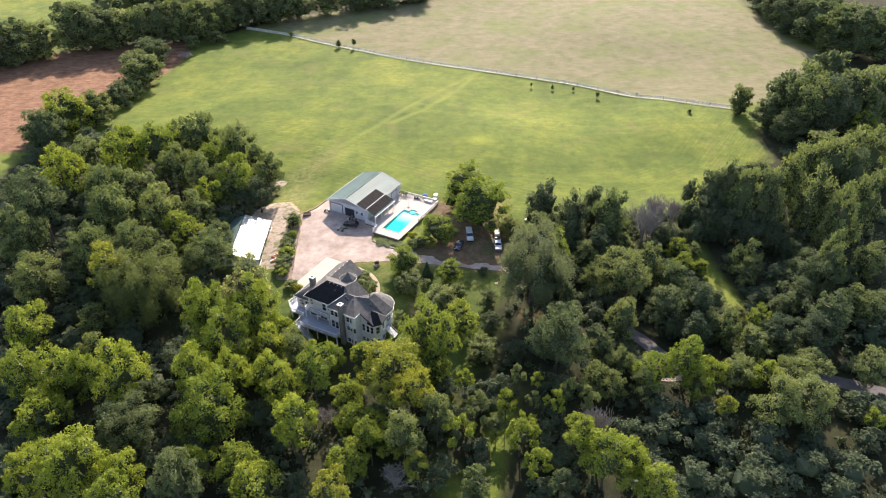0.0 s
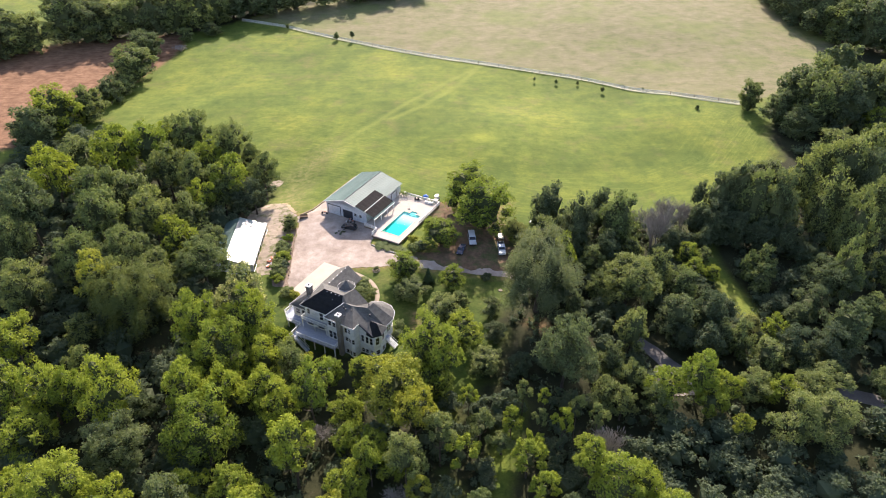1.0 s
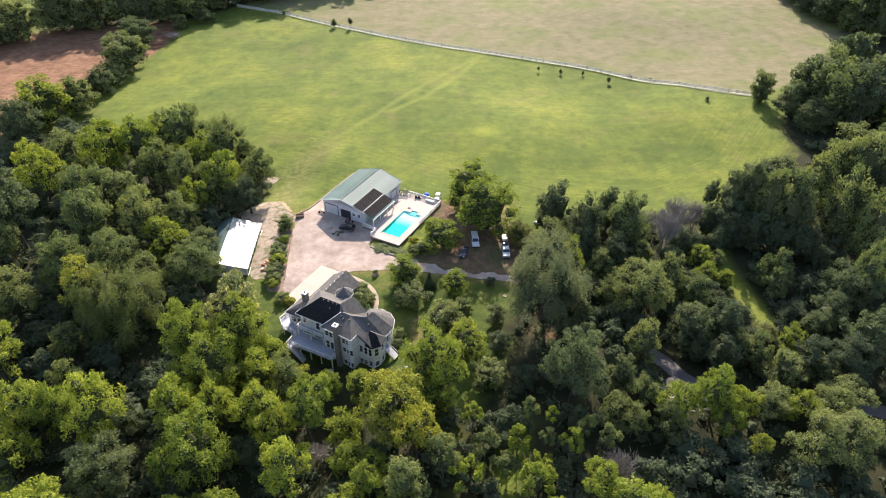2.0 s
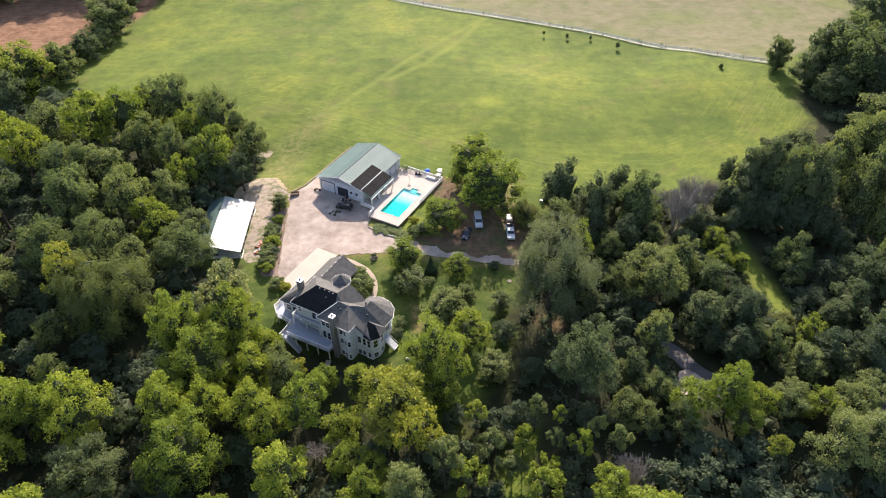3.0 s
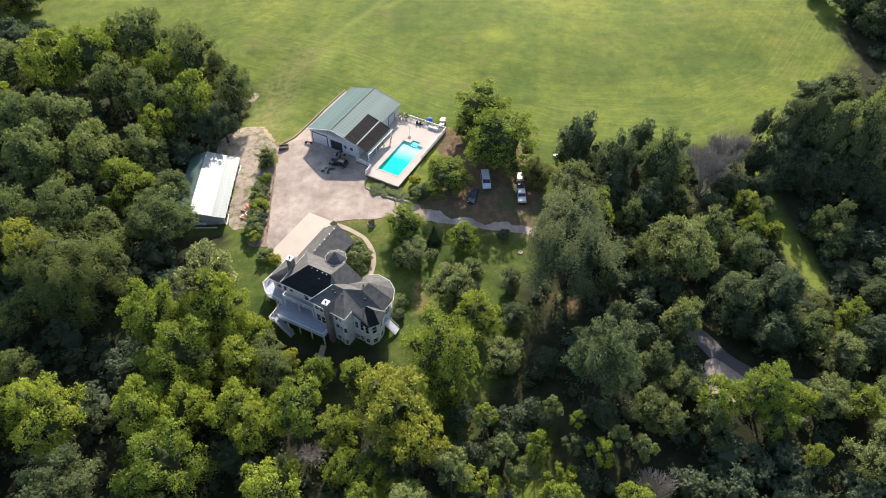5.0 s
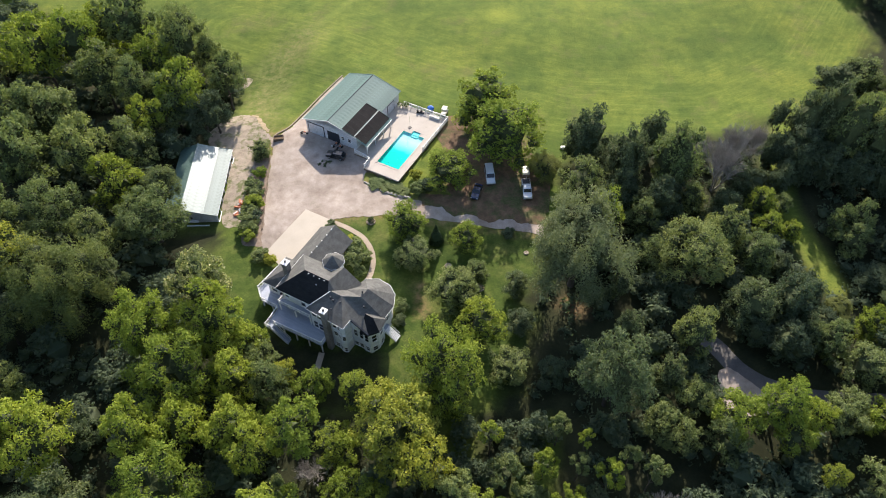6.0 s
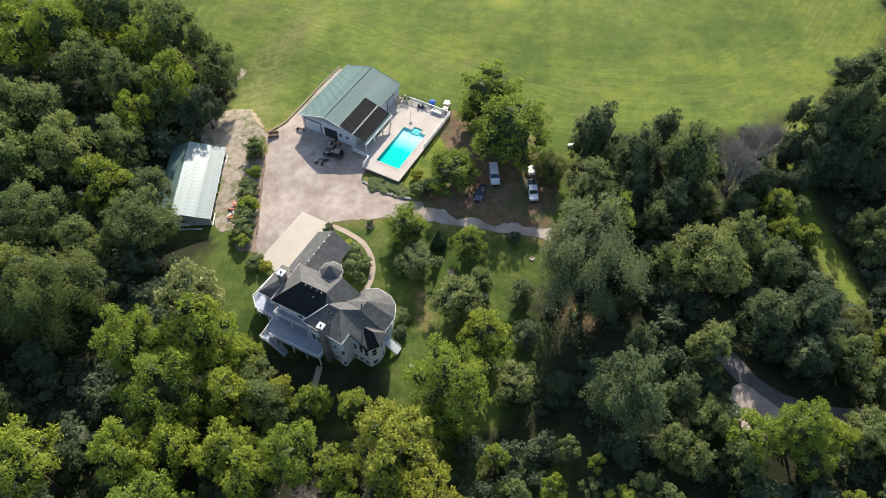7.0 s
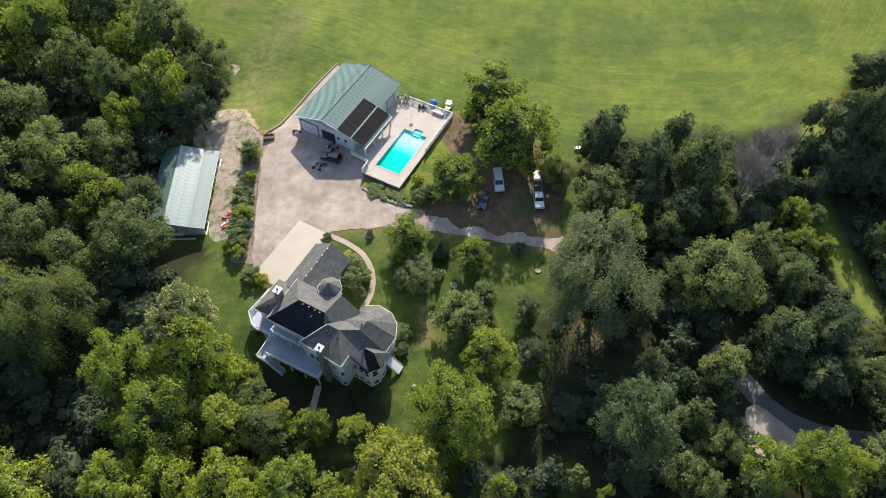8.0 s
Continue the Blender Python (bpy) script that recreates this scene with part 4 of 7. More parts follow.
CROWNS = [crown_mesh("crown", 11, 15, 5280, 0.167), crown_mesh("crown", 12, 18, 5460, 0.162, 1.1), crown_mesh("crown", 13, 13, 5190, 0.172, 0.95), crown_mesh("crown", 14, 16, 5280, 0.167, 1.1, 0.45),
          crown_mesh("crown", 15, 13, 5000, 0.167, 1.05, 0.2, 0.3), crown_mesh("crown", 16, 20, 5550, 0.162, 1.0), crown_mesh("crown", 17, 15, 5280, 0.167, 1.15, 0.3, 0.2), crown_mesh("crown", 18, 12, 5190, 0.172, 0.95, 0.1)]
FAR_CROWNS = [crown_mesh("crown", 21, 22, 4200, 0.215, 1.3, 0, -0.25, -0.88, 5.9), crown_mesh("crown", 22, 24, 4400, 0.21, 1.33, 0.2, -0.25, -0.9, 5.9), crown_mesh("crown", 23, 20, 4000, 0.22, 1.28, 0.1, -0.2, -0.88, 6.0)]
LOW_CROWNS = [crown_mesh("crown", 27, 7, 900, 0.35, 1.2, 0, -0.1, -0.7, 6.3), crown_mesh("crown", 28, 8, 950, 0.35, 1.25, 0.2, 0.1, -0.8, 6.3)]
WOODS_CROWNS = [crown_mesh("crown", 24, 8, 1150, 0.40, 1.3, 0, -0.3, -0.5, 6.0), crown_mesh("crown", 25, 9, 1200, 0.40, 1.35, 0.2, -0.3, -0.5, 6.0)]
ROUND_CROWNS = [crown_mesh("crown", 71, 28, 5280, 0.167, 1.22, 0.1, -0.2, -0.9, 6.3), crown_mesh("crown", 72, 30, 5460, 0.162, 1.26, 0.2, -0.2, -0.9, 6.3), crown_mesh("crown", 73, 24, 5280, 0.167, 1.24, 0.3, -0.15, -0.9, 6.3),
                crown_mesh("crown", 74, 20, 5280, 0.172, 1.2, 0.15, 0.0, -0.9, 6.5), crown_mesh("crown", 75, 24, 5280, 0.167, 1.28, 0.35, -0.1, -0.9, 6.2)]
LOOSE_CROWNS = [crown_mesh("crown", 81, 8, 3600, 0.19, 0.9, 0.1, 0.5, -0.1), crown_mesh("crown", 82, 10, 3800, 0.19, 1.0, 0.2, 0.5, -0.3), crown_mesh("crown", 83, 7, 3400, 0.20, 0.85, 0.0, 0.4, 0.0)]
BIG_CROWNS = [crown_mesh("crown", 91, 26, 10460, 0.122, 1.05), crown_mesh("crown", 92, 30, 10920, 0.119, 1.1, 0.1), crown_mesh("crown", 93, 24, 10010, 0.124, 1.0, 0.2, 0.1)]
WIDE_CROWN = drooping_mesh("crown", 61, 3800, 11, 0.078)
TRUNKS = [trunk_mesh("trunk", 31), trunk_mesh("trunk", 32), trunk_mesh("trunk", 33, 10.5)]
BARE = [bare_mesh("bare_crown", 41), bare_mesh("bare_crown", 42)]
CONIFER = conifer_mesh("crown", 51)
TREE_WORDS = {"g": "mid green broadleaf tree with a clumped crown", "b": "bright yellow-green broadleaf tree in full leaf", "d": "dark green dense broadleaf tree",
              "s": "silvery grey-green broadleaf tree", "w": "tall wide silvery tree with fine feathery drooping foliage", "o": "wide olive green tree with fine feathery foliage", "f": "broadleaf tree covered in pale cream blossom", "y": "broadleaf tree turning yellow in late summer", "r": "small tree with rust-orange leaves", "c": "narrow dark conifer with a pointed top", "x": "bare grey dead tree with fine twigs"}
tree_rng = random.Random(77)


def tree(x, y, h, r, kind, far=False, label="", group="", shapes=None, deep=2.5):
    """A tree h tall whose crown is r in radius and at most deep times r from top to bottom."""
    name = {"c": "conifer", "x": "dead_tree"}.get(kind, "tree")
    root = new(name)
    root.matrix_world = Matrix.LocRotScale((x, y, ground_z(x, y) - 0.1), Euler((0, 0, tree_rng.uniform(0, 6.28))), None)
    wide = Vector((r / 4.7 * tree_rng.uniform(0.93, 1.07), r / 4.7 * tree_rng.uniform(0.93, 1.07)))
    tall = h if kind in "cx" else min(h, deep * r)
    if kind == "x":
        pieces = [("bare_crown", tree_rng.choice(BARE), None)]
    elif kind == "c":
        pieces = [("crown", CONIFER, LEAVES["c"]), ("trunk", TRUNKS[0], None)]
    elif kind in "wo":
        pieces = [("crown", WIDE_CROWN, LEAVES[kind]), ("trunk", TRUNKS[2], None)]
    else:
        pieces = [("crown", tree_rng.choice(FAR_CROWNS if y > 226 or abs(x) > 122 else BIG_CROWNS if r > 5.1 and y < 165 else shapes or CROWNS), LEAVES[kind]), ("trunk", tree_rng.choice(TRUNKS), None)]
    for part_name, me, mat in pieces:
        ob = new(part_name, me)
        ob.parent = root
        if part_name == "trunk":
            ob.scale = (wide.x, wide.y, (h - 0.45 * tall) / 9.5)
        else:
            ob.scale, ob.location = (wide.x, wide.y, tall / 13.2), (0, 0, h - tall)
        if mat:
            ob.material_slots[0].link = "OBJECT"
            ob.material_slots[0].material = mat
    return tagged(root, label or TREE_WORDS[kind] + (", at the field's edge" if far else ""), "tree", group)


planted = []
for rows, far, group, shapes, deep in (
        (YARD_TREES, False, "trees of the yard", ROUND_CROWNS, 2.4), (LAWN_TREES, False, "trees of the yard", ROUND_CROWNS, 3.2), (EAST_EDGE, False, "trees of the east wood", ROUND_CROWNS, 4.2),
        (EAST_WOOD, False, "trees of the east wood", ROUND_CROWNS, 4.6), (LANE_WOOD, False, "trees along the lane", ROUND_CROWNS, 3.4), (ROADSIDE, False, "trees along the lane", CROWNS, 3.2),
        (SOUTH_EAST, False, "trees of the south wood", LOOSE_CROWNS, 3.6), (SOUTH_WOOD, False, "trees of the south wood", CROWNS, 3.2), (WEST_EDGE, False, "trees of the west wood", CROWNS, 3.8),
        (WEST_MID, False, "trees of the west wood", CROWNS, 3.2), (WEST_FAR, False, "trees of the west wood", CROWNS, 3.2), (FAR_WEST, True, "trees beyond the meadow", ROUND_CROWNS, 9), (FAR_EAST, True, "trees beyond the meadow", ROUND_CROWNS, 9)):
    for x, y, h, r, kind in rows:
        tree(x, y, h, r, kind, far, group=group, shapes=shapes, deep=deep)
        planted.append((x, y, r))


def understory(name, plots, label):
    """The lower trees of the woods, in the places that are still open between the tall ones, as one mesh."""
    shapes = []
    for me in LOW_CROWNS:
        v = np.zeros(len(me.vertices) * 3)
        me.vertices.foreach_get("co", v)
        shapes.append((v.reshape(-1, 3), [list(p.vertices) for p in me.polygons]))
    verts, faces, base = [], [], 0
    for outline, count, gap, size, keep_off in plots:
        rng = random.Random(len(outline) * 131 + count)
        xs, ys = [p[0] for p in outline], [p[1] for p in outline]
        done = 0
        for _ in range(6000):
            if done == count:
                break
            x, y, r = rng.uniform(min(xs), max(xs)), rng.uniform(min(ys), max(ys)), rng.uniform(*size)
            spot = np.array([x]), np.array([y])
            if not inside(*spot, outline)[0] or line_gap(*spot, outline + outline[:1])[0] < r * 0.5 or any(line_gap(*spot, line)[0] < off + r * 0.8 for line, off in keep_off):
                continue
            if any((x - a) ** 2 + (y - b) ** 2 < (gap * (r + q)) ** 2 for a, b, q in planted):
                continue
            planted.append((x, y, r))
            v, f = rng.choice(shapes)
            w, h = rng.uniform(0, 6.28), r * rng.uniform(1.5, 2.0)
            turned = np.stack((v[:, 0] * math.cos(w) - v[:, 1] * math.sin(w), v[:, 0] * math.sin(w) + v[:, 1] * math.cos(w), v[:, 2]), 1)
            verts.append(turned * (r / 4.7, r / 4.7, h / 13.2) + (x, y, ground_z(x, y) - 0.4))
            faces += [[q + base for q in g] for g in f]
            base += len(v)
            done += 1
    return tagged(new(name, link_mesh(name, np.vstack(verts).tolist(), faces, [LEAVES["d"]])), label, "understory", kind="stuff")


understory("understory", (
    ([(a, max(b, 72)) for a, b in WEST_WOODS], 190, 0.46, (3.4, 5.0), ()),
    ([(70, 74), (120, 74), (120, 225), (98, 203), (84, 184), (80, 150), (72, 130)], 34, 0.62, (3.0, 4.6), ((CLEARING, 2.0), (ROAD_LINE[1:], 1.5))),
    ([(22, 146), (22, 100), (44, 100), (60, 120), (76, 118), (74, 176), (62, 180), (28, 178), (27, 160)], 34, 0.52, (2.6, 3.8), ((CLEARING, 2.5), (ROAD_LINE[1:3], 0.5))),
    ([(27, 76), (78, 74), (78, 103), (62, 101), (44, 102), (27, 92)], 22, 0.5, (3.0, 4.4), ((ROAD_LINE, 1.5),)),
    ([(-1, 112), (8, 108), (24, 112), (27, 96), (27, 74), (0, 74)], 22, 0.5, (2.2, 3.4), (([(11, 82), (12.5, 88)], 1.0),)),
), "lower green trees filling the woods between the tall crowns")


def joined_wood(name, outline, count, label, kind, size=(6.5, 9.5)):
    """A far wood as one mesh of many crowns."""
    rng = random.Random(count)
    xs, ys = [p[0] for p in outline], [p[1] for p in outline]
    shapes = []
    for me in WOODS_CROWNS:
        v = np.zeros(len(me.vertices) * 3)
        me.vertices.foreach_get("co", v)
        shapes.append((v.reshape(-1, 3), [list(p.vertices) for p in me.polygons]))
    verts, faces, base, spots = [], [], 0, []
    for _ in range(count * 40):
        if len(spots) == count:
            break
        x, y, r = rng.uniform(min(xs), max(xs)), rng.uniform(min(ys), max(ys)), rng.uniform(*size)
        if not inside(np.array([x]), np.array([y]), outline)[0] or any((x - a) ** 2 + (y - b) ** 2 < (r * 0.95) ** 2 for a, b in spots):
            continue
        spots.append((x, y))
        v, f = rng.choice(shapes)
        w = rng.uniform(0, 6.28)
        turned = np.stack((v[:, 0] * math.cos(w) - v[:, 1] * math.sin(w), v[:, 0] * math.sin(w) + v[:, 1] * math.cos(w), v[:, 2]), 1)
        verts.append(turned * (r / 5.5, r / 5.5, rng.uniform(15, 21) / 14) + (x, y, ground_z(x, y) - 0.5))
        faces += [[q + base for q in g] for g in f]
        base += len(v)
    return tagged(new(name, link_mesh(name, np.vstack(verts).tolist(), faces, [LEAVES[kind]])), label, "woods", kind="stuff")


# Silvery leaves give these dark woods a painted haze.
joined_wood("far_woods", NORTH_WOODS, 46, "dense dark green woods beyond the hay field, leaves paled for haze", "s")
joined_wood("far_woods", NORTH_EAST_WOODS, 70, "dense green woods beyond the meadow's fence, leaves paled for haze", "s")
joined_wood("far_copse", [(-235, 330), (-210, 340), (-215, 352), (-270, 340), (-270, 310)], 16, "dark copse beside the ploughed field, leaves paled for haze", "s")


def undergrowth(name, outlines, keep_off, label):
    """Low scrub that nobody could count."""
    rng = np.random.default_rng(5)
    verts, faces, base = [], [], 0
    for outline, share in outlines:
        xs, ys = [p[0] for p in outline], [max(p[1], 70) for p in outline]
        x, y = rng.uniform(min(xs), max(xs), share * 4), rng.uniform(min(ys), max(ys), share * 4)
        ok = inside(x, y, outline) & (line_gap(x, y, outline + outline[:1]) > 2.5)
        for line, off in keep_off:
            ok &= line_gap(x, y, line) > off
        x, y = x[ok][:share], y[ok][:share]
        z = heights(x, y)
        for px, py, pz in zip(x, y, z):
            r = rng.uniform(1.1, 2.6)
            c = np.array((px, py, pz + r * 0.35))
            v = c + CORE * (1 + 0.2 * rng.normal(size=(len(CORE), 1))) * r * np.array((0.5, 0.5, 0.36))
            verts.append(v)
            faces += [[q + base for q in f] for f in CORE_FACES]
            base += len(v)
            n = 52
            out = unit(rng.normal(size=(n, 3)) + np.array((0, 0, 0.6)))
            v, f = leaf_quads(rng, c + out * r * rng.uniform(0.45, 1.2, (n, 1)) * np.array((1, 1, 0.8)), out, 0.27)
            verts.append(v)
            faces += (f + base).tolist()
            base += len(v)
    return tagged(new(name, link_mesh(name, np.vstack(verts).tolist(), faces, [LEAVES["d"]])), label, "undergrowth", kind="stuff")


undergrowth("undergrowth", ((WEST_WOODS, 1000), (EAST_WOODS, 1000)), ((CLEARING, 2.6), (ROAD_LINE, 4.0), ([(6, 60), (10, 84), (16, 108)], 6)), "tangled green scrub on the woodland floor")

# ---- building helpers ----
def yard(u, v):
    """The world's x, y of a place on the homestead's own grid."""
    p = YARD @ Vector((u, v, 0))
    return p.x, p.y


def yard_ground(u, v):
    return ground_z(*yard(u, v))


def mesh_of(name, bm, mat):
    bmesh.ops.recalc_face_normals(bm, faces=bm.faces[:])
    me = bpy.data.meshes.new(name)
    bm.to_mesh(me)
    bm.free()
    me.materials.append(mat)
    return me


def part(name, bm, mat, parent, label=""):
    ob = new(name, mesh_of(name, bm, mat))
    ob.parent = parent
    return tagged(ob, label)


def thing(name, label, category, m=None, group="", kind=""):
    ob = new(name)
    ob.matrix_world = YARD if m is None else m
    return tagged(ob, label, category, group, kind)


def box(bm, x0, x1, y0, y1, z0, z1, bevel=0.0):
    made = bmesh.ops.create_cube(bm, size=1, matrix=Matrix.LocRotScale(((x0 + x1) / 2, (y0 + y1) / 2, (z0 + z1) / 2), None, (abs(x1 - x0), abs(y1 - y0), abs(z1 - z0))))
    if bevel:
        edges = list({e for v in made["verts"] for e in v.link_edges})
        bmesh.ops.bevel(bm, geom=edges, offset=bevel, segments=2, affect="EDGES", profile=0.6)
    return bm


def boxes(*rows, bevel=0.0):
    bm = bmesh.new()
    for r in rows:
        box(bm, *r, bevel=bevel)
    return bm


def beam(bm, a, b, w, h):
    """A bar from a to b, w wide and h high."""
    a, b = Vector(a), Vector(b)
    d = b - a
    side = Vector((-d.y, d.x, 0))
    side = side.normalized() * w / 2 if side.length > 1e-6 else Vector((w / 2, 0, 0))
    up = d.cross(side).normalized() * h / 2
    ends = [[bm.verts.new(p + side * i + up * j) for i, j in ((-1, -1), (1, -1), (1, 1), (-1, 1))] for p in (a, b)]
    for k in range(4):
        bm.faces.new((ends[0][k], ends[0][(k + 1) % 4], ends[1][(k + 1) % 4], ends[1][k]))
    bm.faces.new(ends[0])
    bm.faces.new(ends[1][::-1])


def pole(bm, a, b, ra, rb=None, sides=8):
    a, b = Vector(a), Vector(b)
    q = (b - a).to_track_quat("Z", "Y")
    rings = [[bm.verts.new(p + q @ Vector((r * math.cos(6.2832 * k / sides), r * math.sin(6.2832 * k / sides), 0))) for k in range(sides)] for p, r in ((a, ra), (b, ra if rb is None else rb))]
    for k in range(sides):
        bm.faces.new((rings[0][k], rings[0][(k + 1) % sides], rings[1][(k + 1) % sides], rings[1][k]))
    bm.faces.new(rings[0])
    bm.faces.new(rings[1][::-1])


def prism(outline, z0, z1):
    bm = bmesh.new()
    low, high = [bm.verts.new((u, v, z0)) for u, v in outline], [bm.verts.new((u, v, z1)) for u, v in outline]
    n = len(outline)
    for k in range(n):
        bm.faces.new((low[k], low[(k + 1) % n], high[(k + 1) % n], high[k]))
    bm.faces.new(low)
    bm.faces.new(high)
    return bm


def shell(points, faces, thick=0.16):
    """Sloping roof planes between named corners, with thickness."""
    bm = bmesh.new()
    v = {k: bm.verts.new(p) for k, p in points.items()}
    made = [bm.faces.new([v[k] for k in f]) for f in faces]
    bmesh.ops.triangulate(bm, faces=[f for f in made if len(f.verts) > 4])
    bmesh.ops.recalc_face_normals(bm, faces=bm.faces[:])
    if sum(f.normal.z * f.calc_area() for f in bm.faces) < 0:
        bmesh.ops.reverse_faces(bm, faces=bm.faces[:])
    for face in bmesh.ops.extrude_face_region(bm, geom=[*bm.faces])["geom"]:
        if isinstance(face, bmesh.types.BMVert):
            face.co.z += thick
    return bm


def gutter(line, size=0.13):
    """A white edge board along a roof's rim."""
    bm = bmesh.new()
    for a, b in zip(line, line[1:]):
        beam(bm, (a[0], a[1], a[2] + 0.04), (b[0], b[1], b[2] + 0.04), size, size + 0.08)
    return bm


def window(parent, at, out, w, h, panes=1):
    """A window in a wall: white frame, sill, glass. at: its middle; out: degrees of the way it faces."""
    q = Matrix.Translation(at) @ Matrix.Rotation(radians(out), 4, "Z")
    ob = new("window")
    ob.parent, ob.matrix_local = parent, q
    part("window_frame", boxes((-0.04, 0.07, -w / 2 - 0.1, -w / 2, -h / 2 - 0.1, h / 2 + 0.1), (-0.04, 0.07, w / 2, w / 2 + 0.1, -h / 2 - 0.1, h / 2 + 0.1), (-0.04, 0.07, -w / 2, w / 2, h / 2, h / 2 + 0.1),
                               (-0.04, 0.07, -w / 2, w / 2, -h / 2 - 0.1, -h / 2), (-0.04, 0.055, -w / 2, w / 2, -0.03, 0.03)), TRIM, ob)
    part("window_sill", boxes((-0.02, 0.13, -w / 2 - 0.14, w / 2 + 0.14, -h / 2 - 0.17, -h / 2 - 0.1)), TRIM, ob)
    for k in range(panes):
        a, b = -w / 2 + w * k / panes, -w / 2 + w * (k + 1) / panes
        part("pane", boxes((-0.03, 0.025, a + (0.03 if k else 0), b - (0.03 if k < panes - 1 else 0), -h / 2, h / 2)), GLASS, ob)
    return ob


def railing(parent, line, height=0.95, gap=0.3, mat=None):
    """Posts, rails and balusters along a line of points at floor level."""
    mat = mat or TRIM
    rails = bmesh.new()
    bar = mesh_of("baluster", boxes((-0.03, 0.03, -0.03, 0.03, 0.12, height)), mat)
    for a, b in zip(line, line[1:]):
        a, b = Vector(a), Vector(b)
        up = Vector((0, 0, 1))
        beam(rails, a + up * height, b + up * height, 0.14, 0.09)
        beam(rails, a + up * 0.12, b + up * 0.12, 0.07, 0.07)
        n = max(2, int((b - a).length / gap))
        for k in range(1, n):
            p = a.lerp(b, k / n)
            ob = new("baluster", bar)
            ob.parent, ob.matrix_local = parent, Matrix.Translation(p)
        for k in range(max(1, round((b - a).length / 2.2))):
            p = a.lerp(b, k / max(1, round((b - a).length / 2.2)))
            part("post", boxes((p.x - 0.08, p.x + 0.08, p.y - 0.08, p.y + 0.08, p.z, p.z + height + 0.14)), mat, parent)
    p = Vector(line[-1])
    part("post", boxes((p.x - 0.08, p.x + 0.08, p.y - 0.08, p.y + 0.08, p.z, p.z + height + 0.14)), mat, parent)
    return part("rail", rails, mat, parent)


# ---- the house ----
house = thing("house", "large white victorian style house with grey shingle roofs", "house")
part("main_wall", prism([(-6.0, -0.4), (4.6, -0.4), (4.6, 6.9), (-6.0, 6.9)], -3.4, 6.5), SIDING, house, "white clapboard main block")
part("front_wing_wall", prism([(1.3, -1.7), (7.6, -2.1), (8.6, -2.5), (9.3, -2.2), (9.5, -0.5), (6.5, 3), (1.3, 3)], -3.4, 6.35), SIDING, house, "white clapboard front wing with rounded bay")
part("east_wing_wall", prism([(9.0, -0.25), (13.0, -0.3), (13.4, 3.5), (13.5, 6.6), (12.4, 8.9), (10.8, 10.1), (8.4, 10.4), (6.4, 9.3), (5.9, 6.5), (6, 1)], -3.2, 4.55), SIDING, house, "white clapboard east wing with round end")
part("gable_wall", shell({"a": (9.0, -0.3, 4.5), "b": (13.0, -0.32, 4.5), "c": (12.7, -0.32, 4.75), "d": (9.7, -0.3, 6.5), "e": (9.0, -0.3, 6.4)}, ["abcde"], 0.02), SIDING, house)
part("bay_wall", prism([(12.0, -0.6), (13.5, -0.6), (14.3, 0.9), (14.0, 3.3), (12.0, 3.3)], -2.6, 4.35), SIDING, house, "white projecting corner bay")
part("west_wing_wall", prism([(-10.8, 0.9), (-6.0, 0.9), (-6.0, 7.0), (-10.8, 7.0)], -3.0, 3.6), SIDING, house)
part("garage_wall", prism([(-9.4, 6.95), (-2.4, 6.95), (-2.4, 17.0), (-9.4, 17.0)], -1.8, 3.3), SIDING, house, "white garage wing")
part("garage_gable", shell({"a": (-9.4, 17.0, 3.2), "b": (-2.4, 17.0, 3.2), "c": (-5.85, 17.0, 5.7)}, ["abc"], 0.02), SIDING, house)

main_roof = {"FL": (-6.6, -1.25, 6.3), "FR": (5.0, -1.25, 6.3), "RL": (-2.2, 2.97, 9.75), "RR": (3.05, 2.97, 9.75), "BL": (-6.35, 7.5, 6.95), "BM": (0.6, 7.6, 6.95), "BK": (3.15, 7.65, 8.5), "E1": (6.75, 7.9, 5.1), "E2": (6.75, 1.6, 5.6)}
part("main_roof", shell(main_roof, [("FR", "E2", "RR"), ("E2", "E1", "BK", "RR"), ("RL", "RR", "BM"), ("RR", "BK", "BM"), ("RL", "BM", "BL"), ("FL", "RL", "BL"), ("BK", "E1", "BM")]), SHINGLES, house, "steep dark grey shingle hip roof")
# Front slope turned from the sun: near-black colour carries its shade.
part("front_roof", shell({k: main_roof[k] for k in ("FL", "FR", "RR", "RL")}, [("FL", "FR", "RR", "RL")]), SHADED_SHINGLES, house, "front slope of the main roof, its shade painted black")
part("eave_board", gutter([main_roof["BL"], main_roof["FL"], (1.2, -1.25, 6.3)]), TRIM, house)
wing_roof = {"a": (0.9, -2.25, 6.35), "b": (4.34, 1.55, 9.2), "c": (6.58, 1.7, 8.9), "d": (9.75, -3.05, 6.95), "g": (9.75, -0.65, 6.75), "h": (13.35, -0.75, 4.45), "i": (13.95, 3.6, 4.35), "j": (9.3, 3.7, 8.05), "k": (9.5, 5.75, 8.1),
             "e5": (14.1, 6.85, 4.4), "e4": (12.9, 9.3, 4.4), "e3": (11.05, 10.65, 4.4), "e2": (8.3, 10.95, 4.4), "e1": (6.1, 9.7, 4.4), "e0": (5.5, 7.4, 4.5), "w": (5.3, 4.7, 6.4)}
part("wing_roof", shell(wing_roof, ["adcb", "cdg", "cgh", "chi", "cij", ("j", "i", "e5"), ("j", "e5", "k"), ("k", "e5", "e4"), ("k", "e4", "e3"), ("k", "e3", "e2"), ("k", "e2", "e1"), ("k", "e1", "e0"), ("k", "e0", "w"), ("j", "k", "w"), ("c", "j", "w"), ("b", "c", "w")]), SHINGLES, house, "grey shingle wing roof with many-sided end")
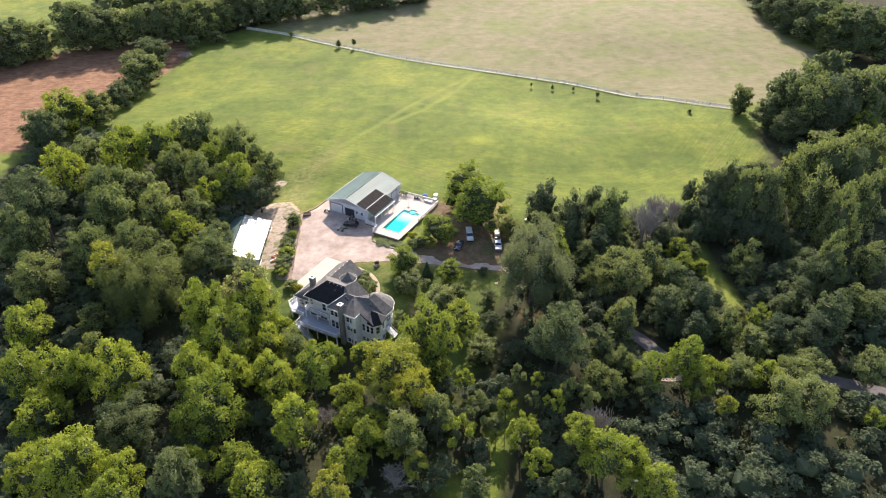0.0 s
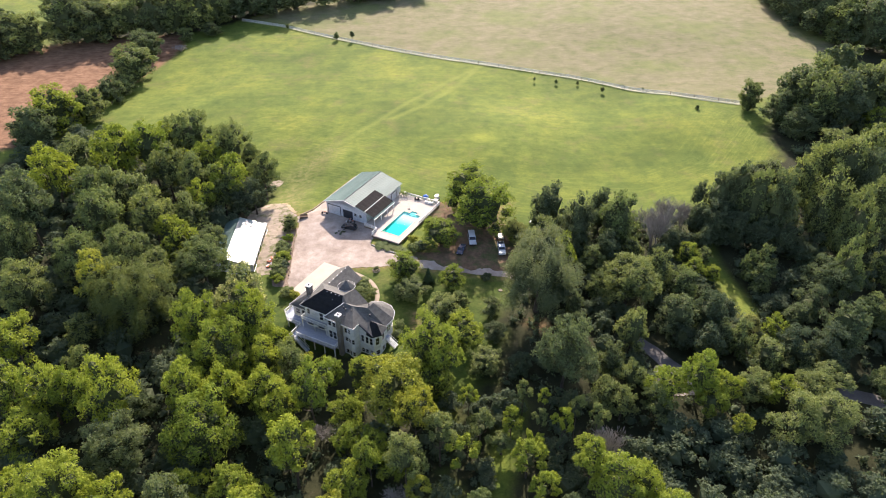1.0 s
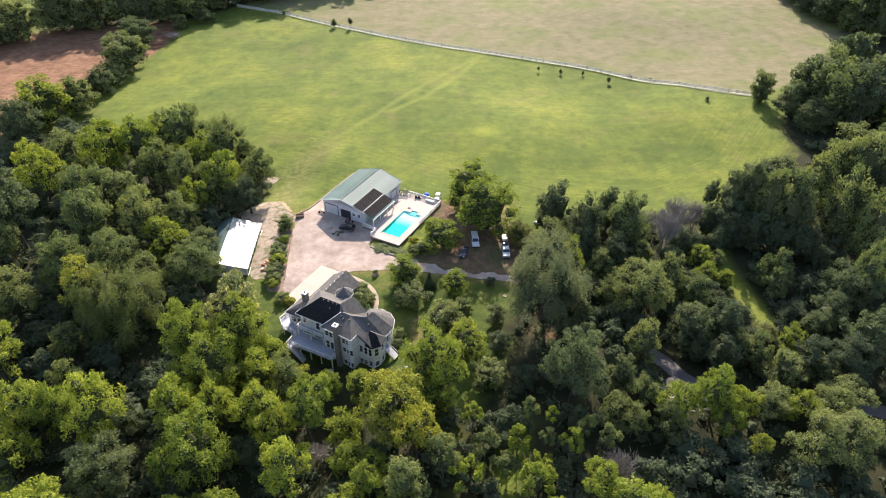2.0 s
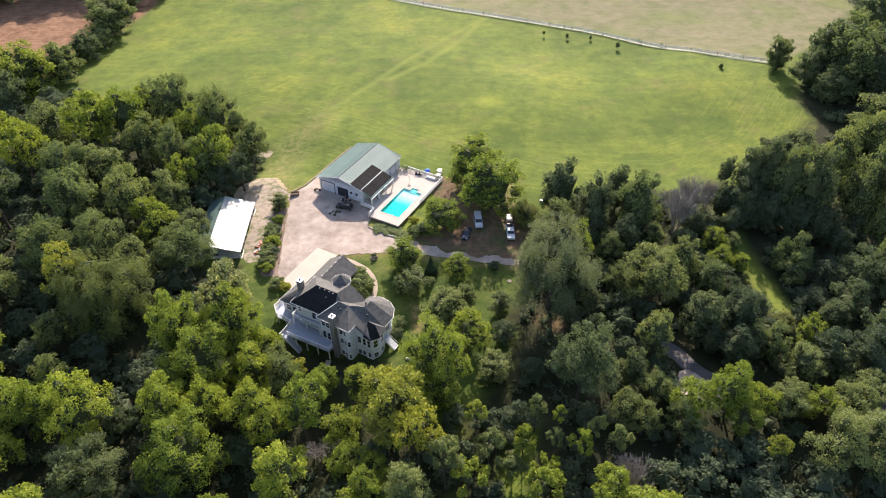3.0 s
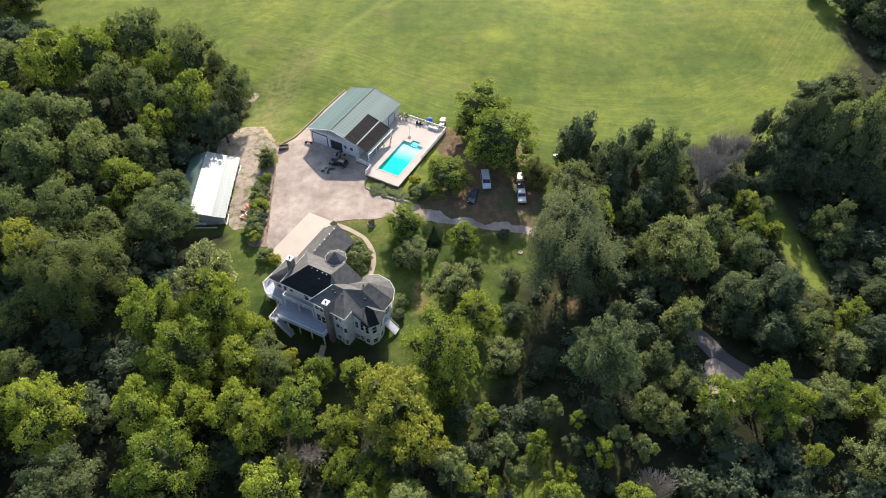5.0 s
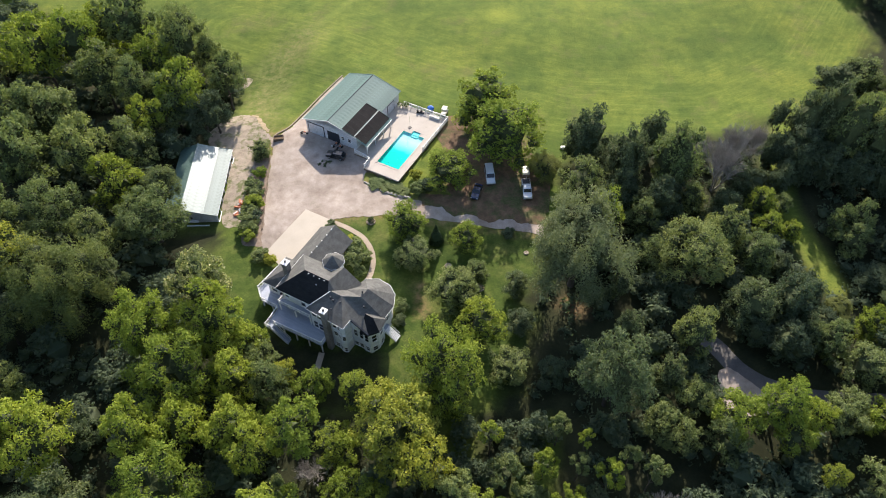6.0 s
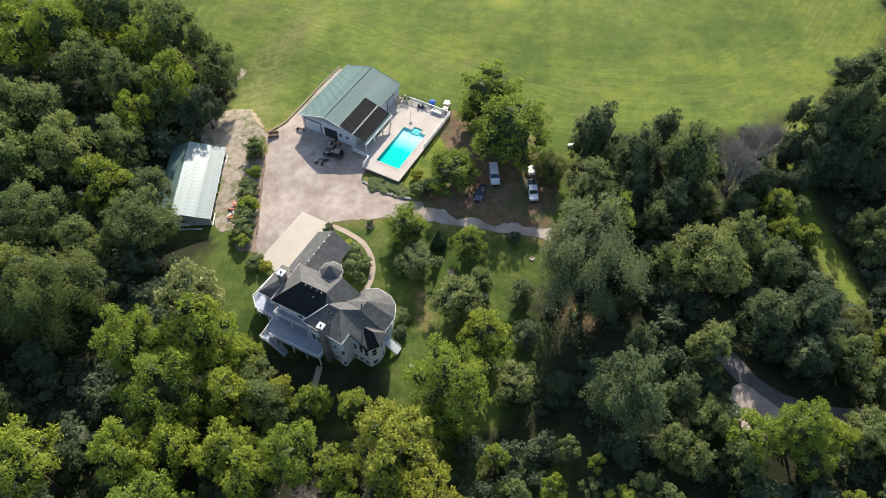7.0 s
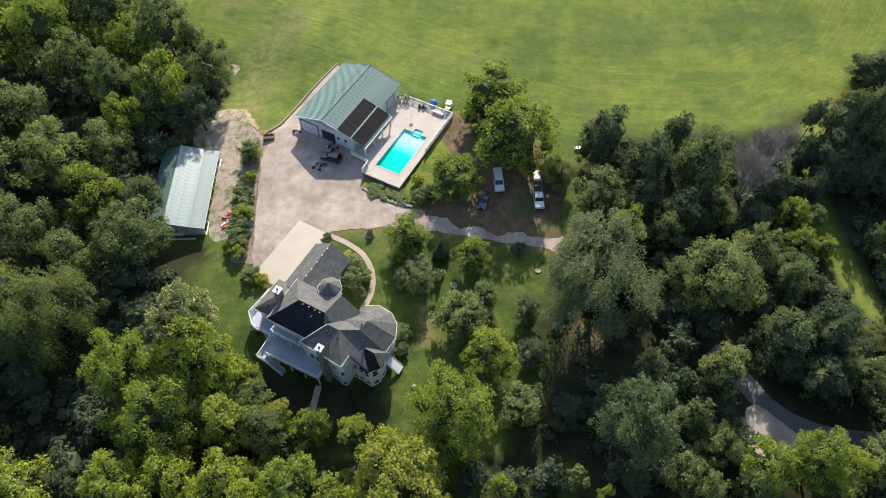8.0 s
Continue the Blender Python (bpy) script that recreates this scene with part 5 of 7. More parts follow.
part("eave_board", gutter([wing_roof[k] for k in ("b", "a", "d", "g")]), TRIM, house)
part("eave_board", gutter([wing_roof[k] for k in ("i", "e5", "e4", "e3", "e2", "e1")]), TRIM, house)
part("rake_board", gutter([wing_roof["g"], wing_roof["h"]], 0.3), DARK_TRIM, house, "dark rake board of the side gable")
part("bay_roof", shell({"a": (11.2, 1.9, 6.25), "b": (12.9, 1.9, 6.15), "c": (13.3, -1.0, 4.30), "d": (14.75, 0.8, 4.3), "e": (14.4, 3.75, 4.3), "f": (11.9, 3.9, 4.9), "g": (11.7, -1.0, 4.6)}, ["agcb", "bcd"]), SHADED_SHINGLES, house, "small front of the bay roof, its shade painted black")
part("bay_roof", shell({"a": (11.2, 1.9, 6.25), "b": (12.9, 1.9, 6.15), "d": (14.75, 0.8, 4.3), "e": (14.4, 3.75, 4.3), "f": (11.9, 3.9, 4.9)}, ["bde", "abef"]), SHINGLES, house, "grey back slopes of the bay roof")
part("west_roof", shell({"a": (-11.35, 0.35, 3.4), "b": (-6.0, 0.35, 3.5), "c": (-6.0, 3.7, 5.6), "d": (-8.3, 3.8, 5.4), "e": (-11.15, 7.5, 3.4), "f": (-6.0, 7.5, 3.5)}, ["abcd", "ade", "dcfe"]), SHINGLES, house)
part("eave_board", gutter([(-6.2, 0.35, 3.45), (-11.35, 0.35, 3.4), (-11.15, 7.5, 3.4)]), TRIM, house)
part("garage_roof", shell({"a": (-9.85, 6.6, 3.1), "b": (-9.85, 17.45, 3.1), "c": (-5.85, 17.45, 5.85), "d": (-5.85, 6.6, 5.85), "e": (-1.95, 17.45, 3.1), "f": (-1.95, 6.6, 3.1)}, ["abcd", "dcef"]), SHINGLES, house, "grey shingle gable roof of the garage")
part("ridge_vent", boxes(*[(-5.95, -5.75, v, v + 0.26, 5.98, 6.08) for v in (9.2, 10.9, 12.6, 14.3, 16.0)]), TRIM, house)
octagon = [(0.2 + 1.75 * math.cos(a), 8.3 + 1.75 * math.sin(a)) for a in (math.pi / 8 + k * math.pi / 4 for k in range(8))]
part("turret_wall", prism(octagon, -1.5, 8.0), SIDING, house, "white eight-sided turret")
rim = {str(k): (0.2 + 2.15 * math.cos(math.pi / 8 + k * math.pi / 4), 8.3 + 2.15 * math.sin(math.pi / 8 + k * math.pi / 4), 7.9) for k in range(8)}
part("turret_roof", shell({**rim, "t": (0.2, 8.3, 9.6)}, [(str(k), str((k + 1) % 8), "t") for k in range(8)]), SHINGLES, house, "eight-sided grey turret roof")
part("eave_board", gutter([rim[str(k % 8)] for k in range(9)], 0.1), TRIM, house)
for name, u, v, z0, z1, w in (("chimney", -7.0, 3.2, 3.0, 8.95, 0.56), ("chimney", 5.75, -2.75, -3.4, 9.4, 0.5)):
    stack = part(name, boxes((u - w, u + w, v - w, v + w, z0, z1), (u - w - 0.08, u + w + 0.08, v - w - 0.08, v + w + 0.08, z1 - 0.5, z1 - 0.3), bevel=0.03), STONE, house, "grey stone chimney stack")
    part("chimney_cap", boxes((u - w - 0.12, u + w + 0.12, v - w - 0.12, v + w + 0.12, z1, z1 + 0.16), bevel=0.04), TRIM, stack, "white cap")
    flue = bmesh.new()
    pole(flue, (u, v, z1 + 0.1), (u, v, z1 + 0.5), 0.2, 0.17)
    part("flue", flue, DARK_TRIM, stack)
for u, v, z in ((4.9, 0.6, 8.5), (5.6, 0.4, 8.3), (6.9, 0.7, 8.2), (5.9, -0.9, 7.3), (9.0, 4.7, 8.0), (10.6, 2.6, 7.0)):
    vent = bmesh.new()
    pole(vent, (u, v, z), (u, v, z + 0.6), 0.14, 0.14)
    part("roof_vent", vent, DARK_TRIM, house)
for u, v, z in ((0.0, 2.7, 9.65), (1.2, 2.7, 9.65), (2.2, 2.7, 9.65), (-1.2, 2.7, 9.65), (1.0, 1.7, 8.8)):
    part("roof_light", boxes((u - 0.07, u + 0.07, v - 0.07, v + 0.07, z, z + 0.16)), TRIM, house)

SOUTH = -90
for u, z, w, h, v in ((-4.9, 4.6, 0.8, 1.5, -0.4), (-1.2, 4.3, 1.0, 2.0, -0.4), (0.3, 4.6, 0.8, 1.5, -0.4), (-4.8, 1.5, 1.8, 2.0, -0.4), (-1.6, 1.5, 1.8, 2.0, -0.4),
                      (2.3, 4.9, 0.85, 1.35, -1.78), (3.5, 4.9, 0.85, 1.35, -1.86), (2.3, 1.6, 0.85, 2.0, -1.78), (3.5, 1.6, 0.85, 2.0, -1.86), (7.0, 4.9, 0.7, 1.35, -2.07)):
    window(house, (u, v, z), SOUTH, w, h, 2 if w > 1.5 else 1)
for u, z, w, h in ((8.05, 5.0, 0.7, 1.3), (8.05, 2.3, 0.75, 1.0), (8.05, -1.4, 0.7, 1.2)):
    window(house, (u, -2.28, z), -112, w, h)
for u, z in ((7.05, 2.3), (7.05, -1.4)):
    window(house, (u, -2.07, z), SOUTH, 0.75, 1.1)
window(house, (9.0, -2.34, 2.3), -67, 0.55, 1.3)
window(house, (9.0, -2.34, -1.4), -67, 0.5, 1.2)
for u, z, w, h in ((10.2, 2.5, 0.7, 1.9), (11.4, 2.4, 0.7, 1.9), (10.1, -1.1, 0.8, 1.1), (11.2, -1.1, 0.8, 1.1), (10.4, 5.0, 0.5, 0.7)):
    window(house, (u, -0.28, z), SOUTH, w, h)
for z, h in ((2.7, 1.9), (-0.6, 1.2)):
    window(house, (12.75, -0.6, z), SOUTH, 0.75, h)
    window(house, (13.9, 0.15, z), -28, 0.9, h)
    window(house, (14.15, 2.1, z), 7, 0.9, h)
for v in (5.2, 5.9):
    window(house, (13.46, v, 2.4), 2, 0.5, 1.6)
for v in (7.3, 8.1):
    window(house, (13.5 - (v - 6.6) * 0.48, v, 2.4), 26, 0.6, 1.6)
window(house, (-9.4, 0.9, 1.9), SOUTH, 1.2, 1.5)
window(house, (-7.4, 0.9, 1.7), SOUTH, 1.6, 2.1, 2)
window(house, (-10.8, 3.2, 1.9), 180, 1.2, 1.4)
for k in range(3):
    a = -90 + 45 * (k - 1)
    window(house, (0.2 + 1.62 * math.cos(radians(a + 90)), 8.3 + 1.62 * math.sin(radians(a + 90)), 6.3), a + 90, 0.6, 1.2)
for v in (9.6, 13.6):
    part("garage_door", boxes((-9.47, -9.38, v - 1.3, v + 1.3, -0.6, 1.9)), TRIM, house, "white garage door")

# its decks, stairs and balcony
FLOOR = 0.30
part("deck_floor", prism([(-12.75, 5.9), (-13.2, 0.2), (-11.0, -1.7), (-6.9, -1.8), (-6.6, -5.0), (5.2, -4.6), (5.2, -1.5), (1.3, -1.5), (1.3, -0.38), (-6.02, -0.38), (-6.02, 0.88), (-10.82, 0.88), (-10.82, 5.9)], FLOOR - 0.25, FLOOR), DECK_BOARDS, house, "blue-grey painted timber deck")
railing(house, [(-12.7, 5.8, FLOOR), (-13.1, 0.2, FLOOR), (-10.95, -1.62, FLOOR), (-6.95, -1.72, FLOOR)])
railing(house, [(-5.4, -4.9, FLOOR), (5.1, -4.52, FLOOR), (5.1, -3.3, FLOOR)])
railing(house, [(-6.85, -1.9, FLOOR), (-6.55, -4.9, FLOOR)])
for u, v in ((-12.5, 5), (-12.9, 0.4), (-10.9, -1.4), (-8.6, -1.5), (-6.4, -4.7), (-3.6, -4.6), (-0.8, -4.5), (2.0, -4.4), (4.9, -4.3), (-3.6, -2.2), (2.0, -2.4)):
    part("deck_post", boxes((u - 0.1, u + 0.1, v - 0.1, v + 0.1, yard_ground(u, v) - 0.3, FLOOR - 0.2)), TRIM, house, "white deck post")
part("balcony_floor", prism([(-6.2, -1.75), (1.0, -1.75), (1.0, -0.4), (-6.2, -0.4)], 2.45, 2.65), DECK_BOARDS, house, "blue-grey balcony floor over the deck")
railing(house, [(-6.15, -0.5, 2.65), (-6.15, -1.7, 2.65), (0.95, -1.7, 2.65)], 0.9)
for u in (-6.1, -2.6, 0.9):
    part("balcony_post", boxes((u - 0.1, u + 0.1, -1.75, -1.55, FLOOR, 2.45)), TRIM, house)
for k in range(14):
    part("step", boxes((-5.3 + k * 0.24, -5.02 + k * 0.24, -6.1, -5.05, FLOOR - 0.22 - k * 0.2, FLOOR - 0.16 - k * 0.2)), DECK_BOARDS, house)
stringer = bmesh.new()
for v in (-6.1, -5.05):
    beam(stringer, (-5.4, v, FLOOR - 0.1), (-1.9, v, FLOOR - 3.0), 0.06, 0.3)
    beam(stringer, (-5.4, v, FLOOR + 0.8), (-1.9, v, FLOOR - 2.1), 0.08, 0.08)
part("stair_rail", stringer, TRIM, house)
part("stair_landing", boxes((-6.6, -5.3, -6.15, -4.95, FLOOR - 0.2, FLOOR - 0.02)), DECK_BOARDS, house)
railing(house, [(-6.55, -4.95, FLOOR), (-6.55, -6.1, FLOOR), (-5.4, -6.1, FLOOR)])
for k in range(9):
    z = 0.75 - k * 0.2
    part("step", boxes((14.0 + k * 0.27, 14.3 + k * 0.27, 3.3, 4.8, z - 0.06, z)), TRIM, house, "white painted step")
side = bmesh.new()
for v in (3.28, 4.82):
    beam(side, (13.9, v, 0.8), (16.4, v, -1.05), 0.06, 0.28)
    beam(side, (13.9, v, 1.7), (16.4, v, -0.15), 0.07, 0.07)
part("stair_rail", side, TRIM, house)
part("side_landing", boxes((13.3, 14.05, 3.2, 5.0, 0.6, 0.8)), DECK_BOARDS, house)

# ---- the barn ----
barn = thing("barn", "pale metal barn with green ribbed metal roof", "barn")
BL, BR, BN, BF, RIDGE, EAVE, PEAK = -32.6, -18.3, 43.9, 62.9, -25.7, 3.6, 5.72
part("wall", prism([(BL, BN), (BR, BN), (BR, BF), (BL, BF)], -1.2, EAVE - 0.02), WALL_METAL, barn, "pale grey-white metal wall")
for v, name in ((BN + 0.02, "gable"), (BF - 0.02, "gable")):
    part(name, shell({"a": (BL, v, EAVE - 0.05), "b": (BR, v, EAVE - 0.05), "c": (RIDGE, v, PEAK - 0.12)}, ["abc"], 0.02), WALL_METAL, barn)


def ribbed_panel(width, drop_from, drop_to, rib=0.06):
    """One sheet of roofing with three ribs; u runs down the slope."""
    bm = bmesh.new()
    (u0, z0), (u1, z1) = drop_from, drop_to
    for a, b, lift in ((0, width, 0.0),) + tuple((width * k, width * k + 0.09, rib) for k in (0.02, 0.34, 0.67)):
        vs = [bm.verts.new(p) for p in ((u0, a, z0 - 0.05), (u1, a, z1 - 0.05), (u1, b, z1 - 0.05), (u0, b, z0 - 0.05))]
        top = [bm.verts.new(p) for p in ((u0, a, z0 + lift), (u1, a, z1 + lift), (u1, b, z1 + lift), (u0, b, z0 + lift))]
        for k in range(4):
            bm.faces.new((vs[k], vs[(k + 1) % 4], top[(k + 1) % 4], top[k]))
        bm.faces.new(top)
        bm.faces.new(vs[::-1])
    return bm


def panel_row(parent, v0, v1, drop_from, drop_to, mat, target=1.0, rib=0.06):
    n = max(1, round((v1 - v0) / target))
    width = (v1 - v0) / n
    me = mesh_of("roof_panel", ribbed_panel(width, drop_from, drop_to, rib), mat)
    for k in range(n):
        ob = new("roof_panel", me)
        ob.parent, ob.matrix_local = parent, Matrix.Translation((0, v0 + k * width, 0))


panel_row(barn, 43.4, 63.4, (RIDGE, PEAK), (-33.05, EAVE - 0.05), GREEN_METAL)
panel_row(barn, 43.4, 63.4, (RIDGE, PEAK), (-17.9, EAVE - 0.05), GREEN_METAL)
part("ridge_cap", shell({"a": (RIDGE - 0.10, 43.35, PEAK + 0.03), "b": (RIDGE, 43.35, PEAK + 0.10), "c": (RIDGE + 0.10, 43.35, PEAK + 0.03), "d": (RIDGE - 0.10, 63.45, PEAK + 0.03), "e": (RIDGE, 63.45, PEAK + 0.10), "f": (RIDGE + 0.10, 63.45, PEAK + 0.03)}, ["abed", "bcfe"], 0.03), DARK_TRIM, barn, "dark ridge line")
slope = (EAVE - 0.05 - PEAK) / (-17.9 - RIDGE)
panel_row(barn, 43.2, 54.3, (-17.85, PEAK + slope * (-17.85 - RIDGE) + 0.12), (-15.0, 2.45), GREEN_METAL)
for name, u0, u1 in (("heating_panel", -21.9, -18.75), ("heating_panel", -18.4, -15.55)):
    z = [PEAK + slope * (u - RIDGE) + 0.20 if u < -17.85 else PEAK + slope * (-17.85 - RIDGE) + 0.22 + (2.45 - PEAK - slope * (-17.85 - RIDGE) - 0.12) * (u + 17.85) / 2.85 for u in (u0, u1)]
    mat_ = part(name, shell({"a": (u0, 43.6, z[0]), "b": (u1, 43.6, z[1]), "c": (u1, 54.0, z[1]), "d": (u0, 54.0, z[0])}, ["abcd"], 0.05), BLACK_MAT, barn, "black pool heating mat on the roof")
    bars = bmesh.new()
    for v in (45.2, 46.9, 48.6, 50.3, 52.0):
        beam(bars, (u0 + 0.1, v, z[0] + 0.07), (u1 - 0.1, v, z[1] + 0.07), 0.05, 0.03)
    part("strap", bars, RUBBER, mat_)
    for v in (43.55, 54.05):
        pipe = bmesh.new()
        pole(pipe, (u0, v, z[0] + 0.08), (u1, v, z[1] + 0.08), 0.06)
        part("header_pipe", pipe, RUBBER, mat_)
gap_z = PEAK + slope * (-18.57 - RIDGE) + 0.13
part("flashing", boxes((-18.72, -18.43, 43.5, 54.1, gap_z - 0.08, gap_z + 0.05)), GREY_METAL, barn, "pale strip between the heating mats")
for v in (43.5, 47.0, 50.5, 54.0):
    part("porch_post", boxes((-15.35, -15.15, v - 0.1, v + 0.1, 0.1, 2.4)), TRIM, barn, "white porch post")
part("porch_beam", boxes((-15.38, -15.12, 43.3, 54.2, 2.18, 2.40)), TRIM, barn)
part("eave_trim", boxes((-15.02, -14.92, 43.2, 54.3, 2.30, 2.55)), TRIM, barn)
part("eave_trim", boxes((-33.13, -33.03, 43.4, 63.4, EAVE - 0.22, EAVE)), GREEN_METAL, barn)
for v in (43.36, 63.44):
    rake = bmesh.new()
    beam(rake, (-33.05, v, EAVE - 0.06), (RIDGE, v, PEAK), 0.06, 0.22)
    beam(rake, (RIDGE, v, PEAK), (-17.9, v, EAVE - 0.06), 0.06, 0.22)
    part("rake_trim", rake, TRIM if v < 50 else GREEN_METAL, barn)
door = part("sliding_door", boxes((-31.9, -27.6, BN - 0.10, BN - 0.01, -0.6, 2.7)), WALL_METAL, barn, "large pale sliding door")
part("door_frame", boxes((-32.05, -31.9, BN - 0.14, BN, -0.6, 2.75), (-27.6, -27.45, BN - 0.14, BN, -0.6, 2.75), (-32.05, -27.45, BN - 0.14, BN, 2.72, 2.88)), DARK_TRIM, door, "dark door frame")
# No opening here: a flat dark panel paints the unlit inside of the doorway.
part("open_door", boxes((-26.6, -23.2, BN - 0.06, BN - 0.005, -0.6, 2.3)), DARK_TRIM, barn, "dark panel painted as the unlit open barn doorway")
for u in (-22.2, -20.4):
    window(barn, (u, BN, 1.6), -90, 0.8, 0.9)
part("end_door", boxes((BR + 0.005, BR + 0.07, 57.6, 60.4, 0.1, 2.6)), WALL_METAL, barn, "pale side door")
part("door_frame", boxes((BR, BR + 0.1, 57.45, 57.6, 0.1, 2.7), (BR, BR + 0.1, 60.4, 60.55, 0.1, 2.7), (BR, BR + 0.1, 57.45, 60.55, 2.6, 2.75)), DARK_TRIM, barn)

# ---- pool and its deck ----
pool_deck = thing("pool_deck", "raised pale concrete pool deck with red brick edge wall", "pool deck", kind="structure")
HOLE = (-11.95, -6.15, 42.15, 54.35)
NICHE = (-9.75, -7.75, 55.45)
slabs = [(-18.28, HOLE[0], 42.2, 63.0), (HOLE[0], HOLE[1], NICHE[2], 63.0), (HOLE[0], NICHE[0], HOLE[3], NICHE[2]), (NICHE[1], HOLE[1], HOLE[3], NICHE[2]), (HOLE[1], -4.3, 39.0, 63.0), (-13.6, HOLE[0], 39.0, 42.2), (HOLE[0], HOLE[1], 39.0, HOLE[2])]
for u0, u1, v0, v1 in slabs:
    nu, nv = max(1, round((u1 - u0) / 3)), max(1, round((v1 - v0) / 3))
    for a in range(nu):
        for b in range(nv):
            du, dv = (u1 - u0) / nu, (v1 - v0) / nv
            part("slab", boxes((u0 + a * du + 0.008, u0 + (a + 1) * du - 0.008, v0 + b * dv + 0.008, v0 + (b + 1) * dv - 0.008, -0.1, 0.22)), POOL_DECK, pool_deck)
BRICK_WALL = rough_surface("brown_retaining_wall", (0.15, 0.10, 0.065), (0.28, 0.20, 0.14), 0.8, 0.95, bump=0.5, fine=8)
part("footing", prism([(-18.2, 42.25), (-13.5, 42.25), (-13.5, 39.1), (-12.1, 39.1), (-12.1, 62.9), (-18.2, 62.9)], -1.6, -0.12), BRICK_WALL, pool_deck)
part("footing", prism([(-6.0, 39.1), (-4.4, 39.1), (-4.4, 62.9), (-6.0, 62.9)], -1.6, -0.12), BRICK_WALL, pool_deck)
part("footing", prism([(-12.1, 39.1), (-6.0, 39.1), (-6.0, 42.0), (-12.1, 42.0)], -1.6, -0.12), BRICK_WALL, pool_deck)
part("footing", prism([(-12.1, 54.5), (-6.0, 54.5), (-6.0, 62.9), (-12.1, 62.9)], -1.6, -0.12), BRICK_WALL, pool_deck)
part("coping", boxes((HOLE[0] - 0.3, HOLE[0] + 0.06, HOLE[2] - 0.3, HOLE[3] + 0.3, 0.225, 0.27), (HOLE[1] - 0.06, HOLE[1] + 0.3, HOLE[2] - 0.3, HOLE[3] + 0.3, 0.225, 0.27),
                     (HOLE[0] + 0.06, HOLE[1] - 0.06, HOLE[2] - 0.3, HOLE[2] + 0.06, 0.225, 0.27), (HOLE[0] + 0.06, NICHE[0], HOLE[3] - 0.06, HOLE[3] + 0.3, 0.225, 0.27), (NICHE[1], HOLE[1] - 0.06, HOLE[3] - 0.06, HOLE[3] + 0.3, 0.225, 0.27),
                     (NICHE[0] - 0.25, NICHE[0], HOLE[3] + 0.3, NICHE[2] + 0.25, 0.225, 0.27), (NICHE[1], NICHE[1] + 0.25, HOLE[3] + 0.3, NICHE[2] + 0.25, 0.225, 0.27), (NICHE[0], NICHE[1], NICHE[2], NICHE[2] + 0.25, 0.225, 0.27)), POOL_DECK, pool_deck, "pale pool coping")

LINER, _t, _p = material("turquoise_pool_liner", 0.6)
_along = _t.nodes.new("ShaderNodeSeparateXYZ")
_t.links.new(place(_t), _along.inputs["Vector"])
_wave = _t.nodes.new("ShaderNodeMath")
_wave.operation = "MULTIPLY_ADD"
_wave.inputs[1].default_value = 1.4
_t.links.new(cloud(_t, place(_t), 0.45, 3.0), _wave.inputs[0])
_t.links.new(_along.outputs["Y"], _wave.inputs[2])
_span = _t.nodes.new("ShaderNodeMapRange")
_span.inputs["From Min"].default_value, _span.inputs["From Max"].default_value = 43.2, 55.4
_t.links.new(_wave.outputs[0], _span.inputs["Value"])
_t.links.new(ramp(_t, _span.outputs["Result"], [(0.0, (0.003, 0.54, 0.43)), (0.44, (0.005, 0.62, 0.51)), (0.60, (0.20, 0.74, 0.66)), (0.78, (0.50, 0.83, 0.79)), (1.0, (0.30, 0.78, 0.71))]), _p.inputs["Base Color"])
PALE_LINER = rough_surface("pale_shallow_liner", (0.12, 0.68, 0.62), (0.26, 0.76, 0.71), 2.2, 0.6, bump=0.0)
for _m in (LINER, PALE_LINER):
    _m.node_tree.nodes["Principled BSDF"].inputs["Specular IOR Level"].default_value = 0.0
pool = thing("swimming_pool", "rectangular swimming pool with bright turquoise water", "swimming pool")
basin = bmesh.new()
u0, u1, v0, v1 = HOLE
ring = [[basin.verts.new((u, v, z)) for u, v in ((u0, v0), (u1, v0), (u1, v1), (u0, v1))] for z in (0.2,)][0]
low = [basin.verts.new(p) for p in ((u0, v0, -0.42), (u1, v0, -0.42), (u1, v1, -0.18), (u0, v1, -0.18))]
for k in (0, 1, 3):
    basin.faces.new((ring[k], ring[(k + 1) % 4], low[(k + 1) % 4], low[k]))
basin.faces.new(low)
for n0, n1 in ((u0, NICHE[0]), (NICHE[1], u1)):
    basin.faces.new([basin.verts.new(p) for p in ((n0, v1, 0.2), (n1, v1, 0.2), (n1, v1, -0.18), (n0, v1, -0.18))])
niche = [(NICHE[0], v1), (NICHE[0], NICHE[2]), (NICHE[1], NICHE[2]), (NICHE[1], v1)]
for (na, nb), (nc, nd) in zip(niche, niche[1:]):
    basin.faces.new([basin.verts.new(p) for p in ((na, nb, 0.2), (nc, nd, 0.2), (nc, nd, -0.11), (na, nb, -0.11))])
basin.faces.new([basin.verts.new((na, nb, -0.11)) for na, nb in niche])
part("basin", basin, LINER, pool, "turquoise lined basin")
part("pool_step", prism([(NICHE[0] + 0.05, v1 - 0.7), (NICHE[1] - 0.05, v1 - 0.7), (NICHE[1] - 0.05, NICHE[2] - 0.35), (NICHE[1] - 0.4, NICHE[2] - 0.05), (NICHE[0] + 0.4, NICHE[2] - 0.05), (NICHE[0] + 0.05, NICHE[2] - 0.35)], -0.11, -0.02), PALE_LINER, pool, "pale entry step")
part("pool_step", prism([(NICHE[0] + 0.3, v1 - 0.1), (NICHE[1] - 0.3, v1 - 0.1), (NICHE[1] - 0.35, NICHE[2] - 0.15), (NICHE[0] + 0.35, NICHE[2] - 0.15)], -0.02, 0.07), PALE_LINER, pool, "upper entry step")
WATER, _t, _p = material("pool_water", 0.06)
